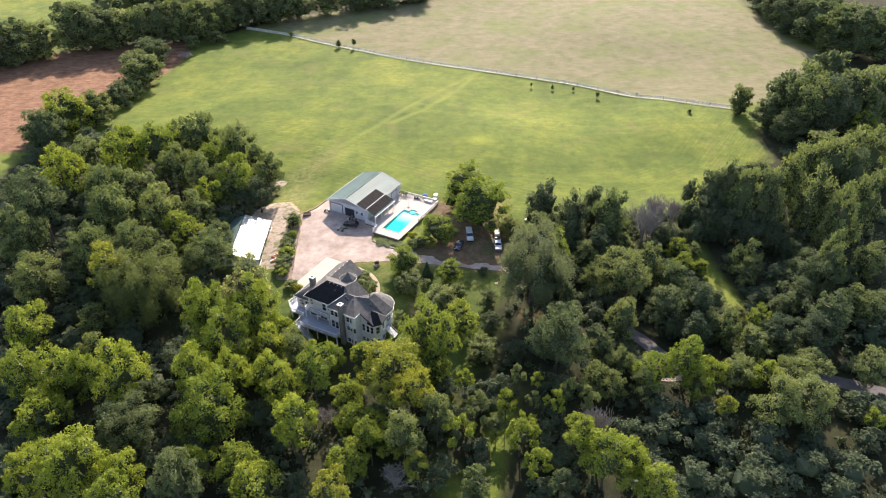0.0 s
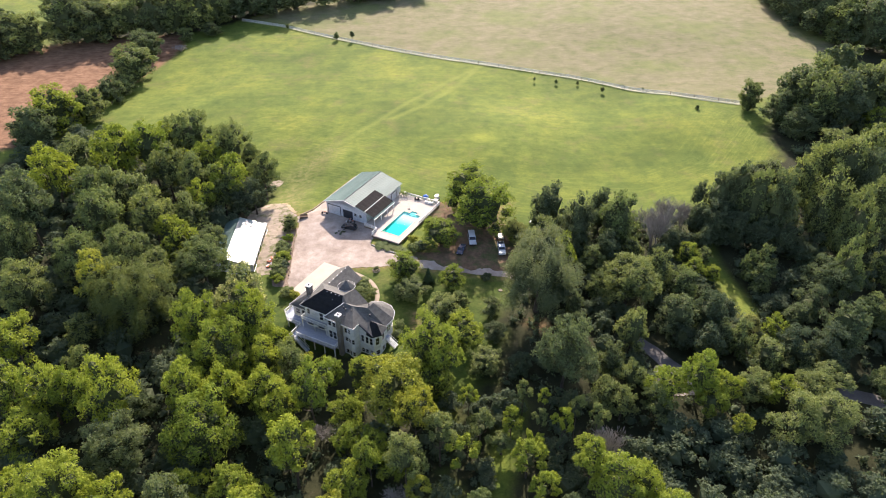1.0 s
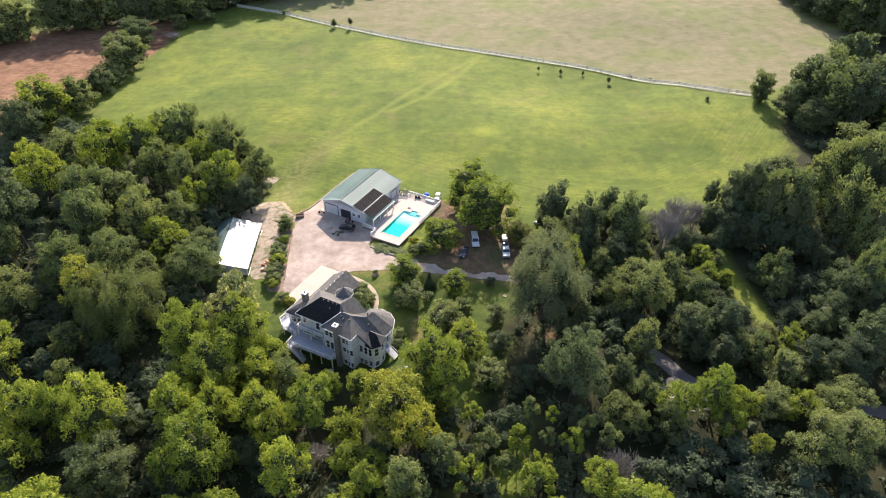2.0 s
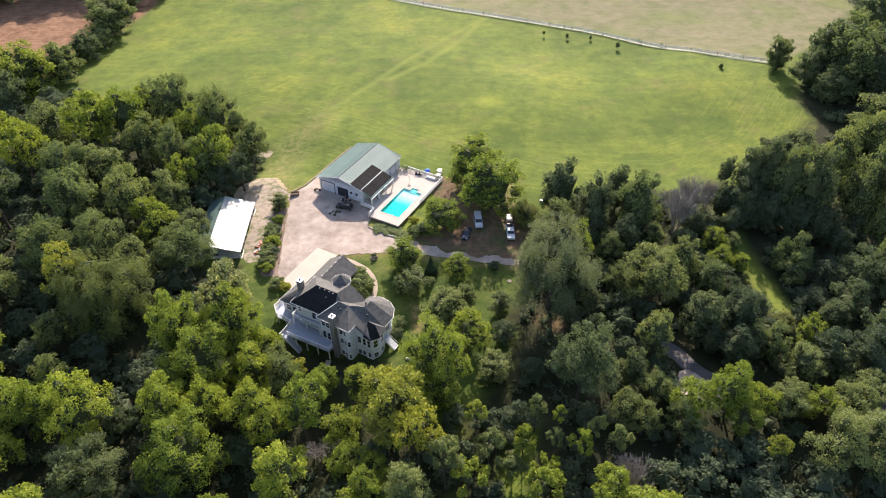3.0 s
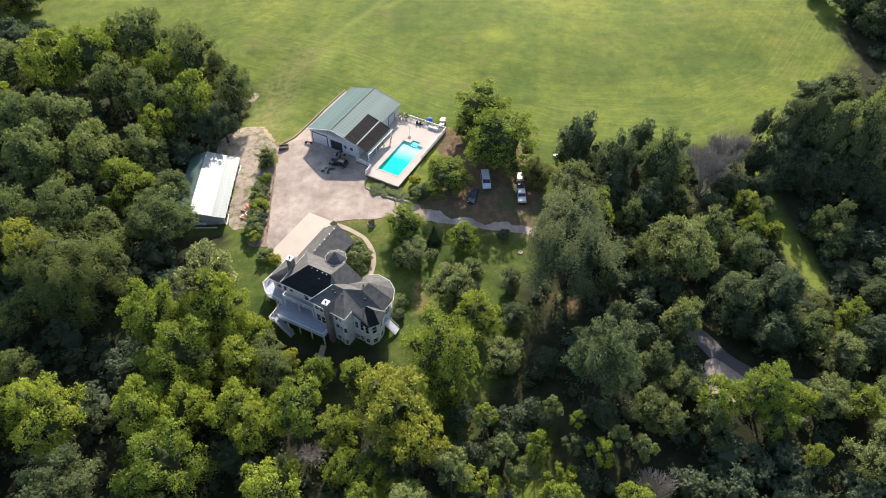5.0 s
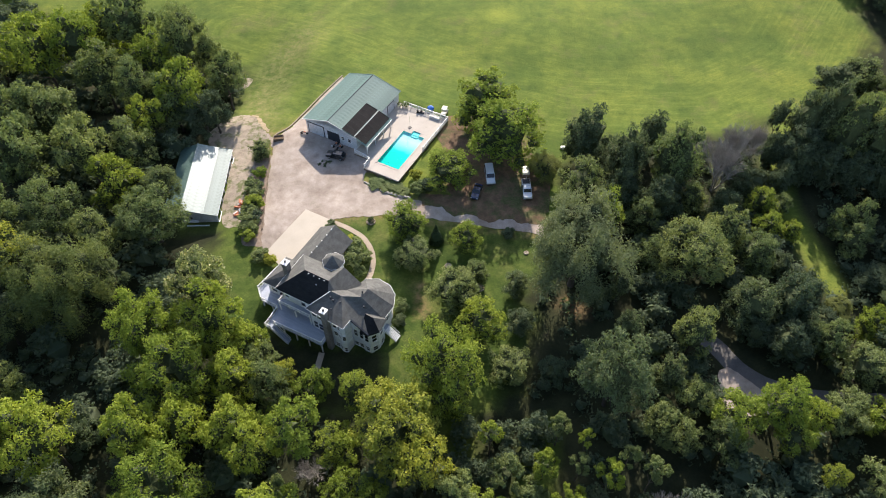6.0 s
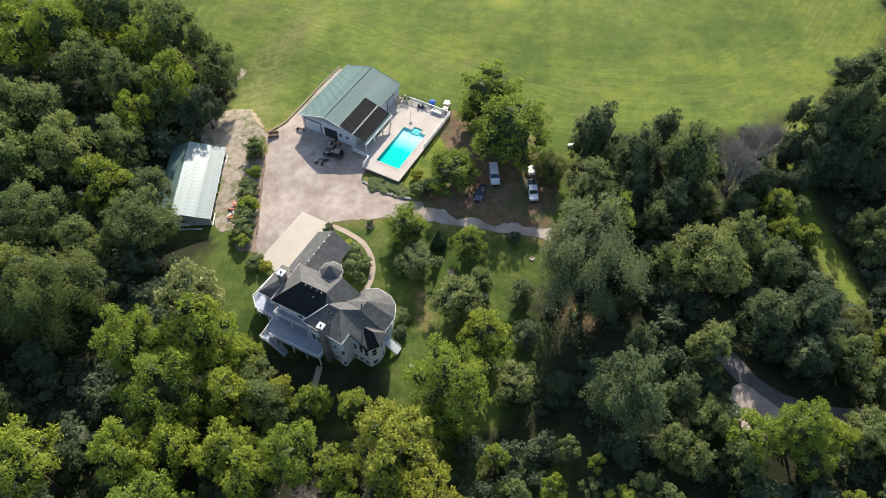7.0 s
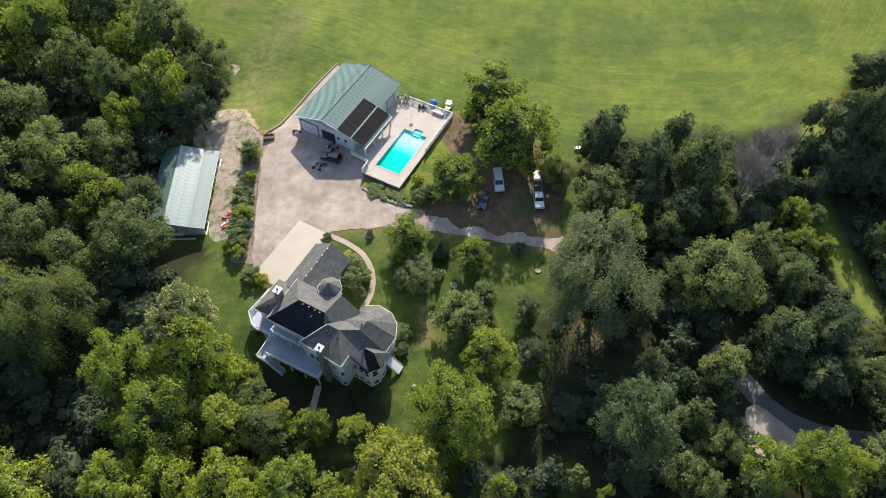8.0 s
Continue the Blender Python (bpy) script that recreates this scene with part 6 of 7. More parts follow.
_clear, _gloss = _t.nodes.new("ShaderNodeBsdfTransparent"), _t.nodes.new("ShaderNodeBsdfGlossy")
_clear.inputs["Color"].default_value, _gloss.inputs["Roughness"].default_value = (0.90, 0.98, 1.0, 1), 0.10
_edge, _both = node(_t, "ShaderNodeFresnel", IOR=1.05), _t.nodes.new("ShaderNodeMixShader")
for _a, _b in ((_edge.outputs[0], _both.inputs[0]), (_clear.outputs[0], _both.inputs[1]), (_gloss.outputs[0], _both.inputs[2]), (_both.outputs[0], _t.nodes["Material Output"].inputs["Surface"])):
    _t.links.new(_a, _b)
_ripple = node(_t, "ShaderNodeBump", Strength=0.08, Distance=0.05)
_t.links.new(cloud(_t, place(_t), 1.8, 3.0), _ripple.inputs["Height"])
_t.links.new(_ripple.outputs["Normal"], _gloss.inputs["Normal"])
sheet = bmesh.new()
sheet.faces.new([sheet.verts.new(p) for p in ((u0 + 0.002, v0 + 0.002, 0.12), (u1 - 0.002, v0 + 0.002, 0.12), (u1 - 0.002, v1 - 0.002, 0.12), (u0 + 0.002, v1 - 0.002, 0.12))])
sheet.faces.new([sheet.verts.new(p) for p in ((NICHE[0] + 0.002, v1 + 0.002, 0.12), (NICHE[1] - 0.002, v1 + 0.002, 0.12), (NICHE[1] - 0.002, NICHE[2] - 0.002, 0.12), (NICHE[0] + 0.002, NICHE[2] - 0.002, 0.12))])
surface = part("water_surface", sheet, WATER, pool, "clear blue water")
surface.visible_shadow = False

pool_fence = thing("pool_fence", "low white slatted fence round the pool deck", "fence")
railing(pool_fence, [(-18.0, 42.35, 0.22), (-15.4, 42.0, 0.22), (-13.45, 41.6, 0.22), (-13.35, 39.2, 0.22)], 1.0, 0.22)
railing(pool_fence, [(-16.8, 62.85, 0.22), (-4.45, 62.85, 0.22), (-4.45, 50.5, 0.22)], 1.0, 0.22)

# ---- the long shed ----
shed = thing("shed", "long low open-fronted shed with shiny green metal roof", "shed", Matrix.Translation((-52.4, 156.7, -1.9)) @ Matrix.Rotation(radians(2.0), 4, "Z"))
panel_row(shed, 0, 20.9, (0, 3.02), (2.95, 2.30), GREY_METAL, rib=0.012)
panel_row(shed, 0, 20.9, (-4.45, 4.40), (0.02, 3.05), SHED_METAL, rib=0.012)
panel_row(shed, 1.5, 20.9, (-4.45, 4.40), (-8.6, 3.0), SHADED_METAL, rib=0.02)
part("ridge_cap", shell({"a": (-4.65, -0.05, 4.38), "b": (-4.45, -0.05, 4.46), "c": (-4.25, -0.05, 4.38), "d": (-4.65, 20.95, 4.38), "e": (-4.45, 20.95, 4.46), "f": (-4.25, 20.95, 4.38)}, ["abed", "bcfe"], 0.02), SHED_METAL, shed)
for v in (0.3, 20.3):
    part("end_wall", shell({"a": (-8.3, v, -0.6), "b": (2.6, v, -0.6), "c": (2.6, v, 2.25), "d": (-4.45, v, 4.2), "e": (-8.3, v, 2.9)}, ["abcde"], 0.02), WALL_METAL, shed, "pale metal end wall")
part("back_wall", prism([(-8.3, 0.35), (-8.2, 0.35), (-8.2, 20.3), (-8.3, 20.3)], -0.8, 2.95), WALL_METAL, shed)
for u in (-3.6, -2.9):
    part("window", boxes((u - 0.27, u + 0.27, 0.26, 0.31, 1.1, 1.7)), GLASS, shed, "small dark window")
for k in range(8):
    v = 0.35 + k * 2.86
    part("post", boxes((2.55, 2.75, v - 0.1, v + 0.1, -0.4, 2.25)), TRIM, shed, "white timber post")
part("eave_board", boxes((2.92, 3.0, 0, 20.9, 2.12, 2.3)), TRIM, shed)
part("sill_beam", boxes((2.72, 2.95, 0.2, 20.6, -0.3, 0.12)), TRIM, shed, "pale sill beam along the open side")
part("skirting", boxes((-3.9, 0.9, -0.9, -0.65, -0.1, 0.25), (-4.6, -1.5, -0.2, 0.25, 0.5, 0.85)), WALL_METAL, shed)

# ---- vehicles ----
def profile_body(width, line, taper=0.12):
    """A car body: a side outline swept across its width, drawn in towards the roof."""
    bm = bmesh.new()
    top = max(z for _, z in line)
    rings = []
    for s in (-1, -0.86, 0.86, 1):
        ring = []
        for x, z in line:
            draw = taper * max(0, (z - 0.75) / max(0.3, top - 0.75))
            inset = 0.06 if abs(s) == 1 else 0.0
            ring.append(bm.verts.new((x * (1 - inset * 0.3), s * width / 2 * (1 - draw), z - inset * (0.6 if z > 0.5 else -0.6))))
        rings.append(ring)
    n = len(line)
    for a, b in zip(rings, rings[1:]):
        for k in range(n):
            bm.faces.new((a[k], a[(k + 1) % n], b[(k + 1) % n], b[k]))
    bm.faces.new(rings[0])
    bm.faces.new(rings[-1][::-1])
    return bm


def wheels(parent, length, width, r=0.34):
    for x in (-length * 0.30, length * 0.31):
        for s in (-1, 1):
            w = bmesh.new()
            pole(w, (x, s * (width / 2 - 0.2), r), (x, s * (width / 2 + 0.01), r), r, r, 16)
            tyre = part("wheel", w, RUBBER, parent, "black tyre")
            rim_ = bmesh.new()
            pole(rim_, (x, s * (width / 2 - 0.1), r), (x, s * (width / 2 + 0.02), r), r * 0.6, r * 0.55, 12)
            part("rim", rim_, STEEL, tyre)


def slab_glass(points, lift=0.012):
    """A pane between four corners, standing a little proud."""
    bm = bmesh.new()
    p = [Vector(q) for q in points]
    nrm = (p[1] - p[0]).cross(p[3] - p[0]).normalized() * lift
    a, b = [bm.verts.new(q - nrm) for q in p], [bm.verts.new(q + nrm) for q in p]
    for k in range(4):
        bm.faces.new((a[k], a[(k + 1) % 4], b[(k + 1) % 4], b[k]))
    bm.faces.new(a)
    bm.faces.new(b[::-1])
    return bm


def vehicle(name, label, x, y, turn, length, width, line, paint_mat, panes, category="car", lift=0.0):
    """A parked vehicle; its nose points along +x before it is turned."""
    v = thing(name, label, category, Matrix.Translation((x, y, ground_z(x, y) + 0.03 + lift)) @ Matrix.Rotation(radians(turn), 4, "Z"), "parked vehicles")
    part("body", profile_body(width, line), paint_mat, v)
    for pane_name, pts in panes:
        part(pane_name, slab_glass(pts), GLASS, v, "dark glass")
    wheels(v, length, width)
    front, rear = max(p[0] for p in line), min(p[0] for p in line)
    for s in (-1, 1):
        part("headlight", boxes((front - 0.12, front + 0.015, s * width * 0.36 - 0.16, s * width * 0.36 + 0.16, 0.62, 0.78), bevel=0.03), STEEL, v)
        part("tail_light", boxes((rear - 0.015, rear + 0.1, s * width * 0.38 - 0.13, s * width * 0.38 + 0.13, 0.7, 0.9), bevel=0.03), PAINT_RED, v)
    part("bumper", boxes((front - 0.05, front + 0.06, -width * 0.42, width * 0.42, 0.34, 0.52), bevel=0.04), RUBBER, v)
    return v


SUV = [(-2.25, 0.35), (2.2, 0.35), (2.3, 0.55), (2.28, 0.85), (1.95, 0.98), (1.05, 1.06), (0.45, 1.62), (-0.2, 1.72), (-1.6, 1.68), (-2.15, 1.1), (-2.3, 0.9)]
SEDAN = [(-2.2, 0.35), (2.15, 0.35), (2.28, 0.55), (2.22, 0.78), (1.9, 0.88), (0.95, 0.96), (0.2, 1.40), (-0.75, 1.42), (-1.55, 1.02), (-2.2, 0.96), (-2.3, 0.7)]
VAN = [(-2.75, 0.4), (2.6, 0.4), (2.75, 0.6), (2.7, 0.98), (2.1, 1.12), (1.55, 1.30), (0.75, 1.98), (0.3, 2.05), (-2.55, 2.05), (-2.75, 1.85)]
TRUCK = [(-2.9, 0.5), (2.8, 0.5), (2.92, 0.7), (2.85, 1.12), (1.45, 1.20), (0.85, 1.80), (0.5, 1.86), (-0.65, 1.84), (-0.85, 1.20), (-2.9, 1.18)]


def side_panes(width, x0, x1, x2, x3, z0, z1, draw=0.06):
    w0, w1 = width / 2 * 0.995, width / 2 * (1 - draw * 1.6)
    return [("side_window", [(x0, s * w0, z0), (x3, s * w0, z0), (x2, s * w1, z1), (x1, s * w1, z1)]) for s in (1, -1)]


def across(width, xa, za, xb, zb, k=0.40):
    return [(xa, -width * (k + 0.04), za), (xa, width * (k + 0.04), za), (xb, width * k, zb), (xb, -width * k, zb)]


bx, by = yard(-21.4, 39.5)
vehicle("car", "black sport utility car parked in the barn's shade", bx, by, 163, 4.6, 1.85, SUV, CAR_BLACK, [("windscreen", across(1.85, 1.02, 1.10, 0.5, 1.58)), ("rear_window", across(1.85, -2.12, 1.16, -1.68, 1.62))] + side_panes(1.85, -1.7, -1.45, 0.35, 0.8, 1.08, 1.58))
vehicle("car", "dark blue saloon car parked on the dirt under trees", 6.3, 163.2, -107, 4.5, 1.75, SEDAN, CAR_BLUE, [("windscreen", across(1.75, 0.9, 1.0, 0.25, 1.37)), ("rear_window", across(1.75, -1.5, 1.05, -0.8, 1.40))] + side_panes(1.75, -1.2, -0.75, 0.2, 0.75, 0.98, 1.36))
vehicle("van", "white and silver passenger van parked on bare dirt", 9.4, 168.2, -86, 5.5, 2.0, VAN, CAR_WHITE, [("windscreen", across(2.0, 1.5, 1.35, 0.8, 1.95)), ("rear_window", across(2.0, -2.78, 1.2, -2.66, 1.85))] + side_panes(2.0, -2.4, -2.4, 0.5, 1.2, 1.25, 1.85, 0.04), "van")
truck = vehicle("pickup_truck", "white pickup truck with an open loaded bed", 17.4, 164.1, -89, 5.8, 1.95, TRUCK, CAR_WHITE, [("windscreen", across(1.95, 1.4, 1.24, 0.88, 1.78)), ("rear_window", across(1.95, -0.83, 1.26, -0.67, 1.78))] + side_panes(1.95, -0.6, -0.55, 0.45, 1.1, 1.22, 1.74), "pickup truck")
part("truck_bed", boxes((-2.8, -0.95, -0.82, 0.82, 1.17, 1.21)), DARK_TRIM, truck, "dark truck bed")
trailer = thing("trailer", "small flat trailer with a tan load", "trailer", Matrix.Translation((17.6, 169.6, ground_z(17.6, 169.6))) @ Matrix.Rotation(radians(-89), 4, "Z"))
part("bed", boxes((-1.6, 1.4, -0.9, 0.9, 0.5, 0.62)), TIMBER, trailer)
part("load", boxes((-1.4, 1.0, -0.8, 0.8, 0.62, 1.25), bevel=0.2), CREAM, trailer, "tan tarpaulin load")
hitch = bmesh.new()
beam(hitch, (1.4, 0, 0.5), (2.4, 0, 0.5), 0.1, 0.1)
part("tow_bar", hitch, STEEL, trailer)
for s in (-1, 1):
    w = bmesh.new()
    pole(w, (-0.2, s * 0.92, 0.32), (-0.2, s * 1.1, 0.32), 0.32, 0.32, 14)
    part("wheel", w, RUBBER, trailer)

# ---- about the barn and the pool ----
def at_yard(u, v, z=0.0, turn=0.0):
    x, y = yard(u, v)
    return Matrix.Translation((x, y, z)) @ Matrix.Rotation(radians(turn - 28.6), 4, "Z")


def motorcycle(u, v, turn, label):
    m = thing("motorcycle", label, "motorcycle", at_yard(u, v, yard_ground(u, v), turn), "machines before the barn")
    for x in (-0.65, 0.7):
        w = bmesh.new()
        pole(w, (x, -0.06, 0.32), (x, 0.06, 0.32), 0.32, 0.32, 14)
        part("wheel", w, RUBBER, m)
    part("tank", boxes((0.0, 0.5, -0.15, 0.15, 0.68, 0.95), bevel=0.08), PAINT_RED, m, "dull red tank")
    part("seat", boxes((-0.65, 0.0, -0.14, 0.14, 0.68, 0.8), bevel=0.05), RUBBER, m)
    part("engine", boxes((-0.2, 0.35, -0.18, 0.18, 0.28, 0.66), bevel=0.04), STEEL, m)
    bars = bmesh.new()
    beam(bars, (0.5, -0.38, 1.02), (0.5, 0.38, 1.02), 0.04, 0.04)
    beam(bars, (0.48, 0, 1.0), (0.72, 0, 0.32), 0.08, 0.06)
    part("handlebar", bars, STEEL, m)


motorcycle(-23.6, 42.6, 80, "dull red motorcycle standing by the barn door")
motorcycle(-22.3, 42.2, 65, "dark red motorcycle standing by the barn wall")
motorcycle(-32.6, 42.5, 20, "small dark red scooter at the barn's corner")
bucket = thing("bucket", "white plastic bucket on the gravel", "bucket", at_yard(-24.3, 42.0, yard_ground(-24.3, 42.0)))
bm = bmesh.new()
pole(bm, (0, 0, 0), (0, 0, 0.42), 0.16, 0.2, 14)
part("pail", bm, TRIM, bucket)
handle = bmesh.new()
for k in range(6):
    a, b = math.pi * k / 6, math.pi * (k + 1) / 6
    beam(handle, (0.2 * math.cos(a), 0, 0.42 + 0.15 * math.sin(a)), (0.2 * math.cos(b), 0, 0.42 + 0.15 * math.sin(b)), 0.015, 0.015)
part("handle", handle, STEEL, bucket)
rng_small = random.Random(4)
for k in range(10):
    u, v = -22.8 + rng_small.uniform(-1.1, 1.1), 36.7 + rng_small.uniform(-1.2, 1.2)
    s = rng_small.uniform(0.15, 0.4)
    clump = thing("weed_tuft", "dark low weed tuft growing through the gravel", "weed", at_yard(u, v, yard_ground(u, v) + 0.03), "weeds in the gravel")
    gv, gf = leaf_quads(np.random.default_rng(k), np.random.default_rng(k + 50).normal(size=(26, 3)) * s * np.array((0.7, 0.7, 0.1)) + np.array((0, 0, 0.08)), np.tile((0, 0, 1.0), (26, 1)), 0.14)
    ob = new("leaf_clump", link_mesh("leaf_clump", gv.tolist(), gf.tolist(), [LEAVES["d"]]))
    ob.parent = clump

umbrella = thing("patio_umbrella", "furled patio umbrella leaning over a round dark base", "patio umbrella", at_yard(-11.2, 56.1, 0.22))
bm = bmesh.new()
pole(bm, (0, 0, 0), (0, 0, 0.12), 0.45, 0.4, 18)
part("base", bm, STONE, umbrella, "round dark stone base")
bm = bmesh.new()
pole(bm, (0, 0, 0.1), (-0.1, 0.3, 3.3), 0.022, 0.02)
part("pole", bm, STEEL, umbrella)
bm = bmesh.new()
pole(bm, (-0.06, 0.17, 2.0), (-0.105, 0.3, 3.4), 0.08, 0.03, 10)
part("canopy", bm, CREAM, umbrella, "folded cream canopy")
bench = thing("storage_bench", "long white storage bench by the pool fence", "bench", at_yard(-7.6, 62.0, 0.22))
part("chest", boxes((-1.3, 1.3, -0.35, 0.35, 0, 0.5), bevel=0.04), TRIM, bench)
part("lid", boxes((-1.36, 1.36, -0.4, 0.4, 0.5, 0.58), bevel=0.03), CREAM, bench, "cream lid")
for u, v in ((-12.3, 61.8), (-11.4, 62.1)):
    pump = thing("pool_pump", "black pool pump and filter tank", "pool pump", at_yard(u, v, 0.22), "pool machinery")
    bm = bmesh.new()
    pole(bm, (0, 0, 0), (0, 0, 0.8), 0.3, 0.24, 14)
    part("tank", bm, RUBBER, pump)
    part("motor", boxes((0.25, 0.75, -0.15, 0.15, 0.05, 0.35), bevel=0.06), DARK_TRIM, pump)
grill = thing("blue_covered_grill", "rounded garden grill under a bright blue cover", "covered grill", at_yard(-10.0, 64.3, yard_ground(-10, 64.3)))
bm = bmesh.new()
v_ = BALL * np.array((0.85, 0.75, 0.55)) + np.array((0, 0, 0.75))
vs = [bm.verts.new(p + np.random.default_rng(i).normal(size=3) * 0.03) for i, p in enumerate(v_)]
for f in BALL_FACES:
    bm.faces.new([vs[k] for k in f])
part("cover", bm, PLASTIC_BLUE, grill)
part("skirt", boxes((-0.6, 0.6, -0.5, 0.5, 0, 0.6), bevel=0.12), PLASTIC_BLUE, grill)
cart = thing("golf_cart", "cream golf cart with a flat roof", "golf cart", at_yard(-6.4, 64.8, yard_ground(-6.4, 64.8), 100))
part("body", profile_body(1.2, [(-1.1, 0.3), (1.1, 0.3), (1.2, 0.6), (0.8, 0.85), (0.3, 0.5), (-0.3, 0.5), (-0.4, 0.8), (-1.15, 0.75)], 0.05), CREAM, cart)
part("roof", boxes((-0.8, 0.7, -0.6, 0.6, 1.75, 1.84), bevel=0.04), CREAM, cart)
for x in (-0.7, 0.6):
    for s in (-0.52, 0.52):
        bm = bmesh.new()
        pole(bm, (x, s, 0.6), (x, s, 1.76), 0.025)
        part("roof_post", bm, STEEL, cart)
        bm = bmesh.new()
        pole(bm, (x * 1.1, s * 0.95, 0.22), (x * 1.1, s * 1.2, 0.22), 0.22, 0.22, 12)
        part("wheel", bm, RUBBER, cart)
part("seat", boxes((-0.4, 0.1, -0.5, 0.5, 0.5, 0.75), bevel=0.06), RUBBER, cart)
for u, v in ((-17.3, 61.6), (-16.5, 62.0), (-15.7, 62.2)):
    barrel = thing("planter_barrel", "pale planter barrel with a pale flowering bush", "planter", at_yard(u, v, 0.22), "planters at the barn's corner")
    bm = bmesh.new()
    pole(bm, (0, 0, 0), (0, 0, 0.55), 0.28, 0.34, 12)
    part("tub", bm, CREAM, barrel)
    gv, gf = leaf_quads(np.random.default_rng(int(-u * 10)), unit(np.random.default_rng(int(-u)).normal(size=(120, 3))) * 0.55 + np.array((0, 0, 0.95)), unit(np.random.default_rng(int(-u)).normal(size=(120, 3))), 0.13)
    ob = new("foliage", link_mesh("foliage", gv.tolist(), gf.tolist(), [LEAVES["s"]]))
    ob.parent = barrel

# ---- walls of timber and stone, kerbs ----
def timber_wall(name, line, height, label, mat):
    w = thing(name, label, "retaining wall", Matrix.Identity(4), kind="structure")
    pts = smooth_line(line, False, 4)
    for a, b in zip(pts, pts[1:]):
        za, zb = ground_z(*a), ground_z(*b)
        for k in range(max(1, int(height / 0.2))):
            bm = bmesh.new()
            j = rng_small.uniform(-0.03, 0.03)
            beam(bm, (a.x + j, a.y, za - 0.05 + k * 0.2), (b.x + j, b.y, zb - 0.05 + k * 0.2), 0.26, 0.19)
            part("timber", bm, mat, w)
    return w


timber_wall("timber_kerb", [(-41.4, 176.5), (-40.9, 169), (-40.3, 161.5), (-39.7, 154)], 0.4, "weathered reddish timber kerb beside the gravel", TIMBER)
timber_wall("timber_wall", [(-40.2, 181.6), (-41.6, 184.0), (-38.4, 186.8), (-35.1, 193.1), (-31.9, 199.4), (-27.3, 207.2)], 0.6, "pale brown timber retaining wall beside the barn", PALE_TIMBER)
bank = [(-18.6, 167.9), (-15.5, 165.6), (-11.8, 163.9), (-8.5, 163.0)]
for k, p in enumerate(smooth_line(bank, False, 9)):
    s = rng_small.uniform(0.18, 0.38)
    rock = new("edging_stone", link_mesh("edging_stone", (BALL * np.array((s * 1.3, s, s * 0.7)) * (1 + 0.18 * np.random.default_rng(k).normal(size=(len(BALL), 1)))).tolist(), BALL_FACES, [ROCK], True))
    rock.matrix_world = Matrix.Translation((p.x + rng_small.uniform(-.15, .15), p.y, ground_z(p.x, p.y) + 0.1)) @ Matrix.Rotation(rng_small.uniform(0, 6), 4, "Z")
    tagged(rock, "rounded grey-brown edging stone along the garden bank", "stone", "edging stones")

# ---- shrubs, hedge and small plants ----
def shrub(x, y, h, r, kind, label, group="", shape=None):
    s = new("shrub")
    s.matrix_world = Matrix.LocRotScale((x, y, ground_z(x, y) - 0.1 * h), Euler((0, 0, tree_rng.uniform(0, 6.28))), (r / 5.0, r / 5.0, h / 12.5))
    ob = new("foliage", SHRUBS[shape if shape is not None else tree_rng.randrange(len(SHRUBS))])
    ob.parent = s
    ob.material_slots[0].link = "OBJECT"
    ob.material_slots[0].material = LEAVES[kind]
    stems = new("stem", TRUNKS[0])
    stems.parent = s
    stems.scale = (1, 1, 0.6)
    return tagged(s, label, "shrub", group)


SHRUBS = [crown_mesh("foliage", 61, 14, 1700, 0.5, 1.15), crown_mesh("foliage", 62, 18, 1800, 0.47, 1.2), crown_mesh("foliage", 63, 12, 1600, 0.5, 1.1, 0.3)]
for x, y, h, r, kind in ((-43.2, 170.6, 2.2, 1.2, "b"), (-43.9, 166.6, 2.4, 1.5, "g"), (-42.7, 165.4, 2.0, 1.2, "d"), (-43.5, 163.6, 2.6, 1.7, "g"), (-42.9, 161.2, 2.8, 1.7, "b"), (-43.4, 159.0, 2.6, 1.6, "g"),
                         (-42.4, 157.2, 2.4, 1.4, "d"), (-43.6, 155.6, 2.8, 1.9, "g"), (-42.4, 153.8, 2.4, 1.5, "g"), (-42.9, 151.9, 2.2, 1.4, "b")):
    shrub(x + 0.5, y, h, r * 1.2, kind, "dense green hedge shrub beside the timber kerb", "hedge shrubs")
for x, y, h, r, kind, label in ((-38.9, 146.6, 2.0, 1.7, "g", "green shrub at the apron's corner"), (-36.6, 145.6, 1.8, 1.3, "y", "yellowish shrub at the apron's corner"), (-7.2, 169.4, 1.9, 1.3, "y", "round yellow-green bush below the pool deck"),
                                (-6.6, 164.9, 2.2, 1.8, "g", "loose green bush on the garden bank"), (-4.6, 165.6, 2.4, 1.7, "d", "dark bush on the garden bank"), (-9.6, 130.6, 1.8, 1.3, "s", "grey-green bush beside the house stairs"),
                                (-9.4, 134.0, 1.9, 1.5, "g", "green bush against the house"), (-19.2, 145.6, 4.2, 3.0, "g", "large dark round shrub between house and path"), (-18.0, 142.2, 1.8, 1.3, "g", "low shrub inside the curved path"),
                                (-16.6, 156.0, 1.3, 0.7, "s", "small greyish shrub in a stone ring"), (-25.0, 154.6, 1.3, 1.1, "s", "brownish shrub at the garage corner"), (-13.4, 166.6, 0.6, 2.0, "g", "dense green ground cover on the garden bank"),
                                (-16.0, 167.4, 0.6, 2.0, "g", "dense green ground cover on the garden bank"), (-10.4, 165.2, 0.6, 1.9, "g", "dense green ground cover on the garden bank"), (21.0, 171.0, 3.0, 2.6, "b", "dry yellowish bush at the meadow's edge"),
                                (12.6, 151.6, 1.4, 1.3, "d", "dark low bush by the drive"), (-20.4, 150.0, 1.2, 1.6, "y", "low yellowish plants beside the garage")):
    shrub(x, y, h, r, kind, label)
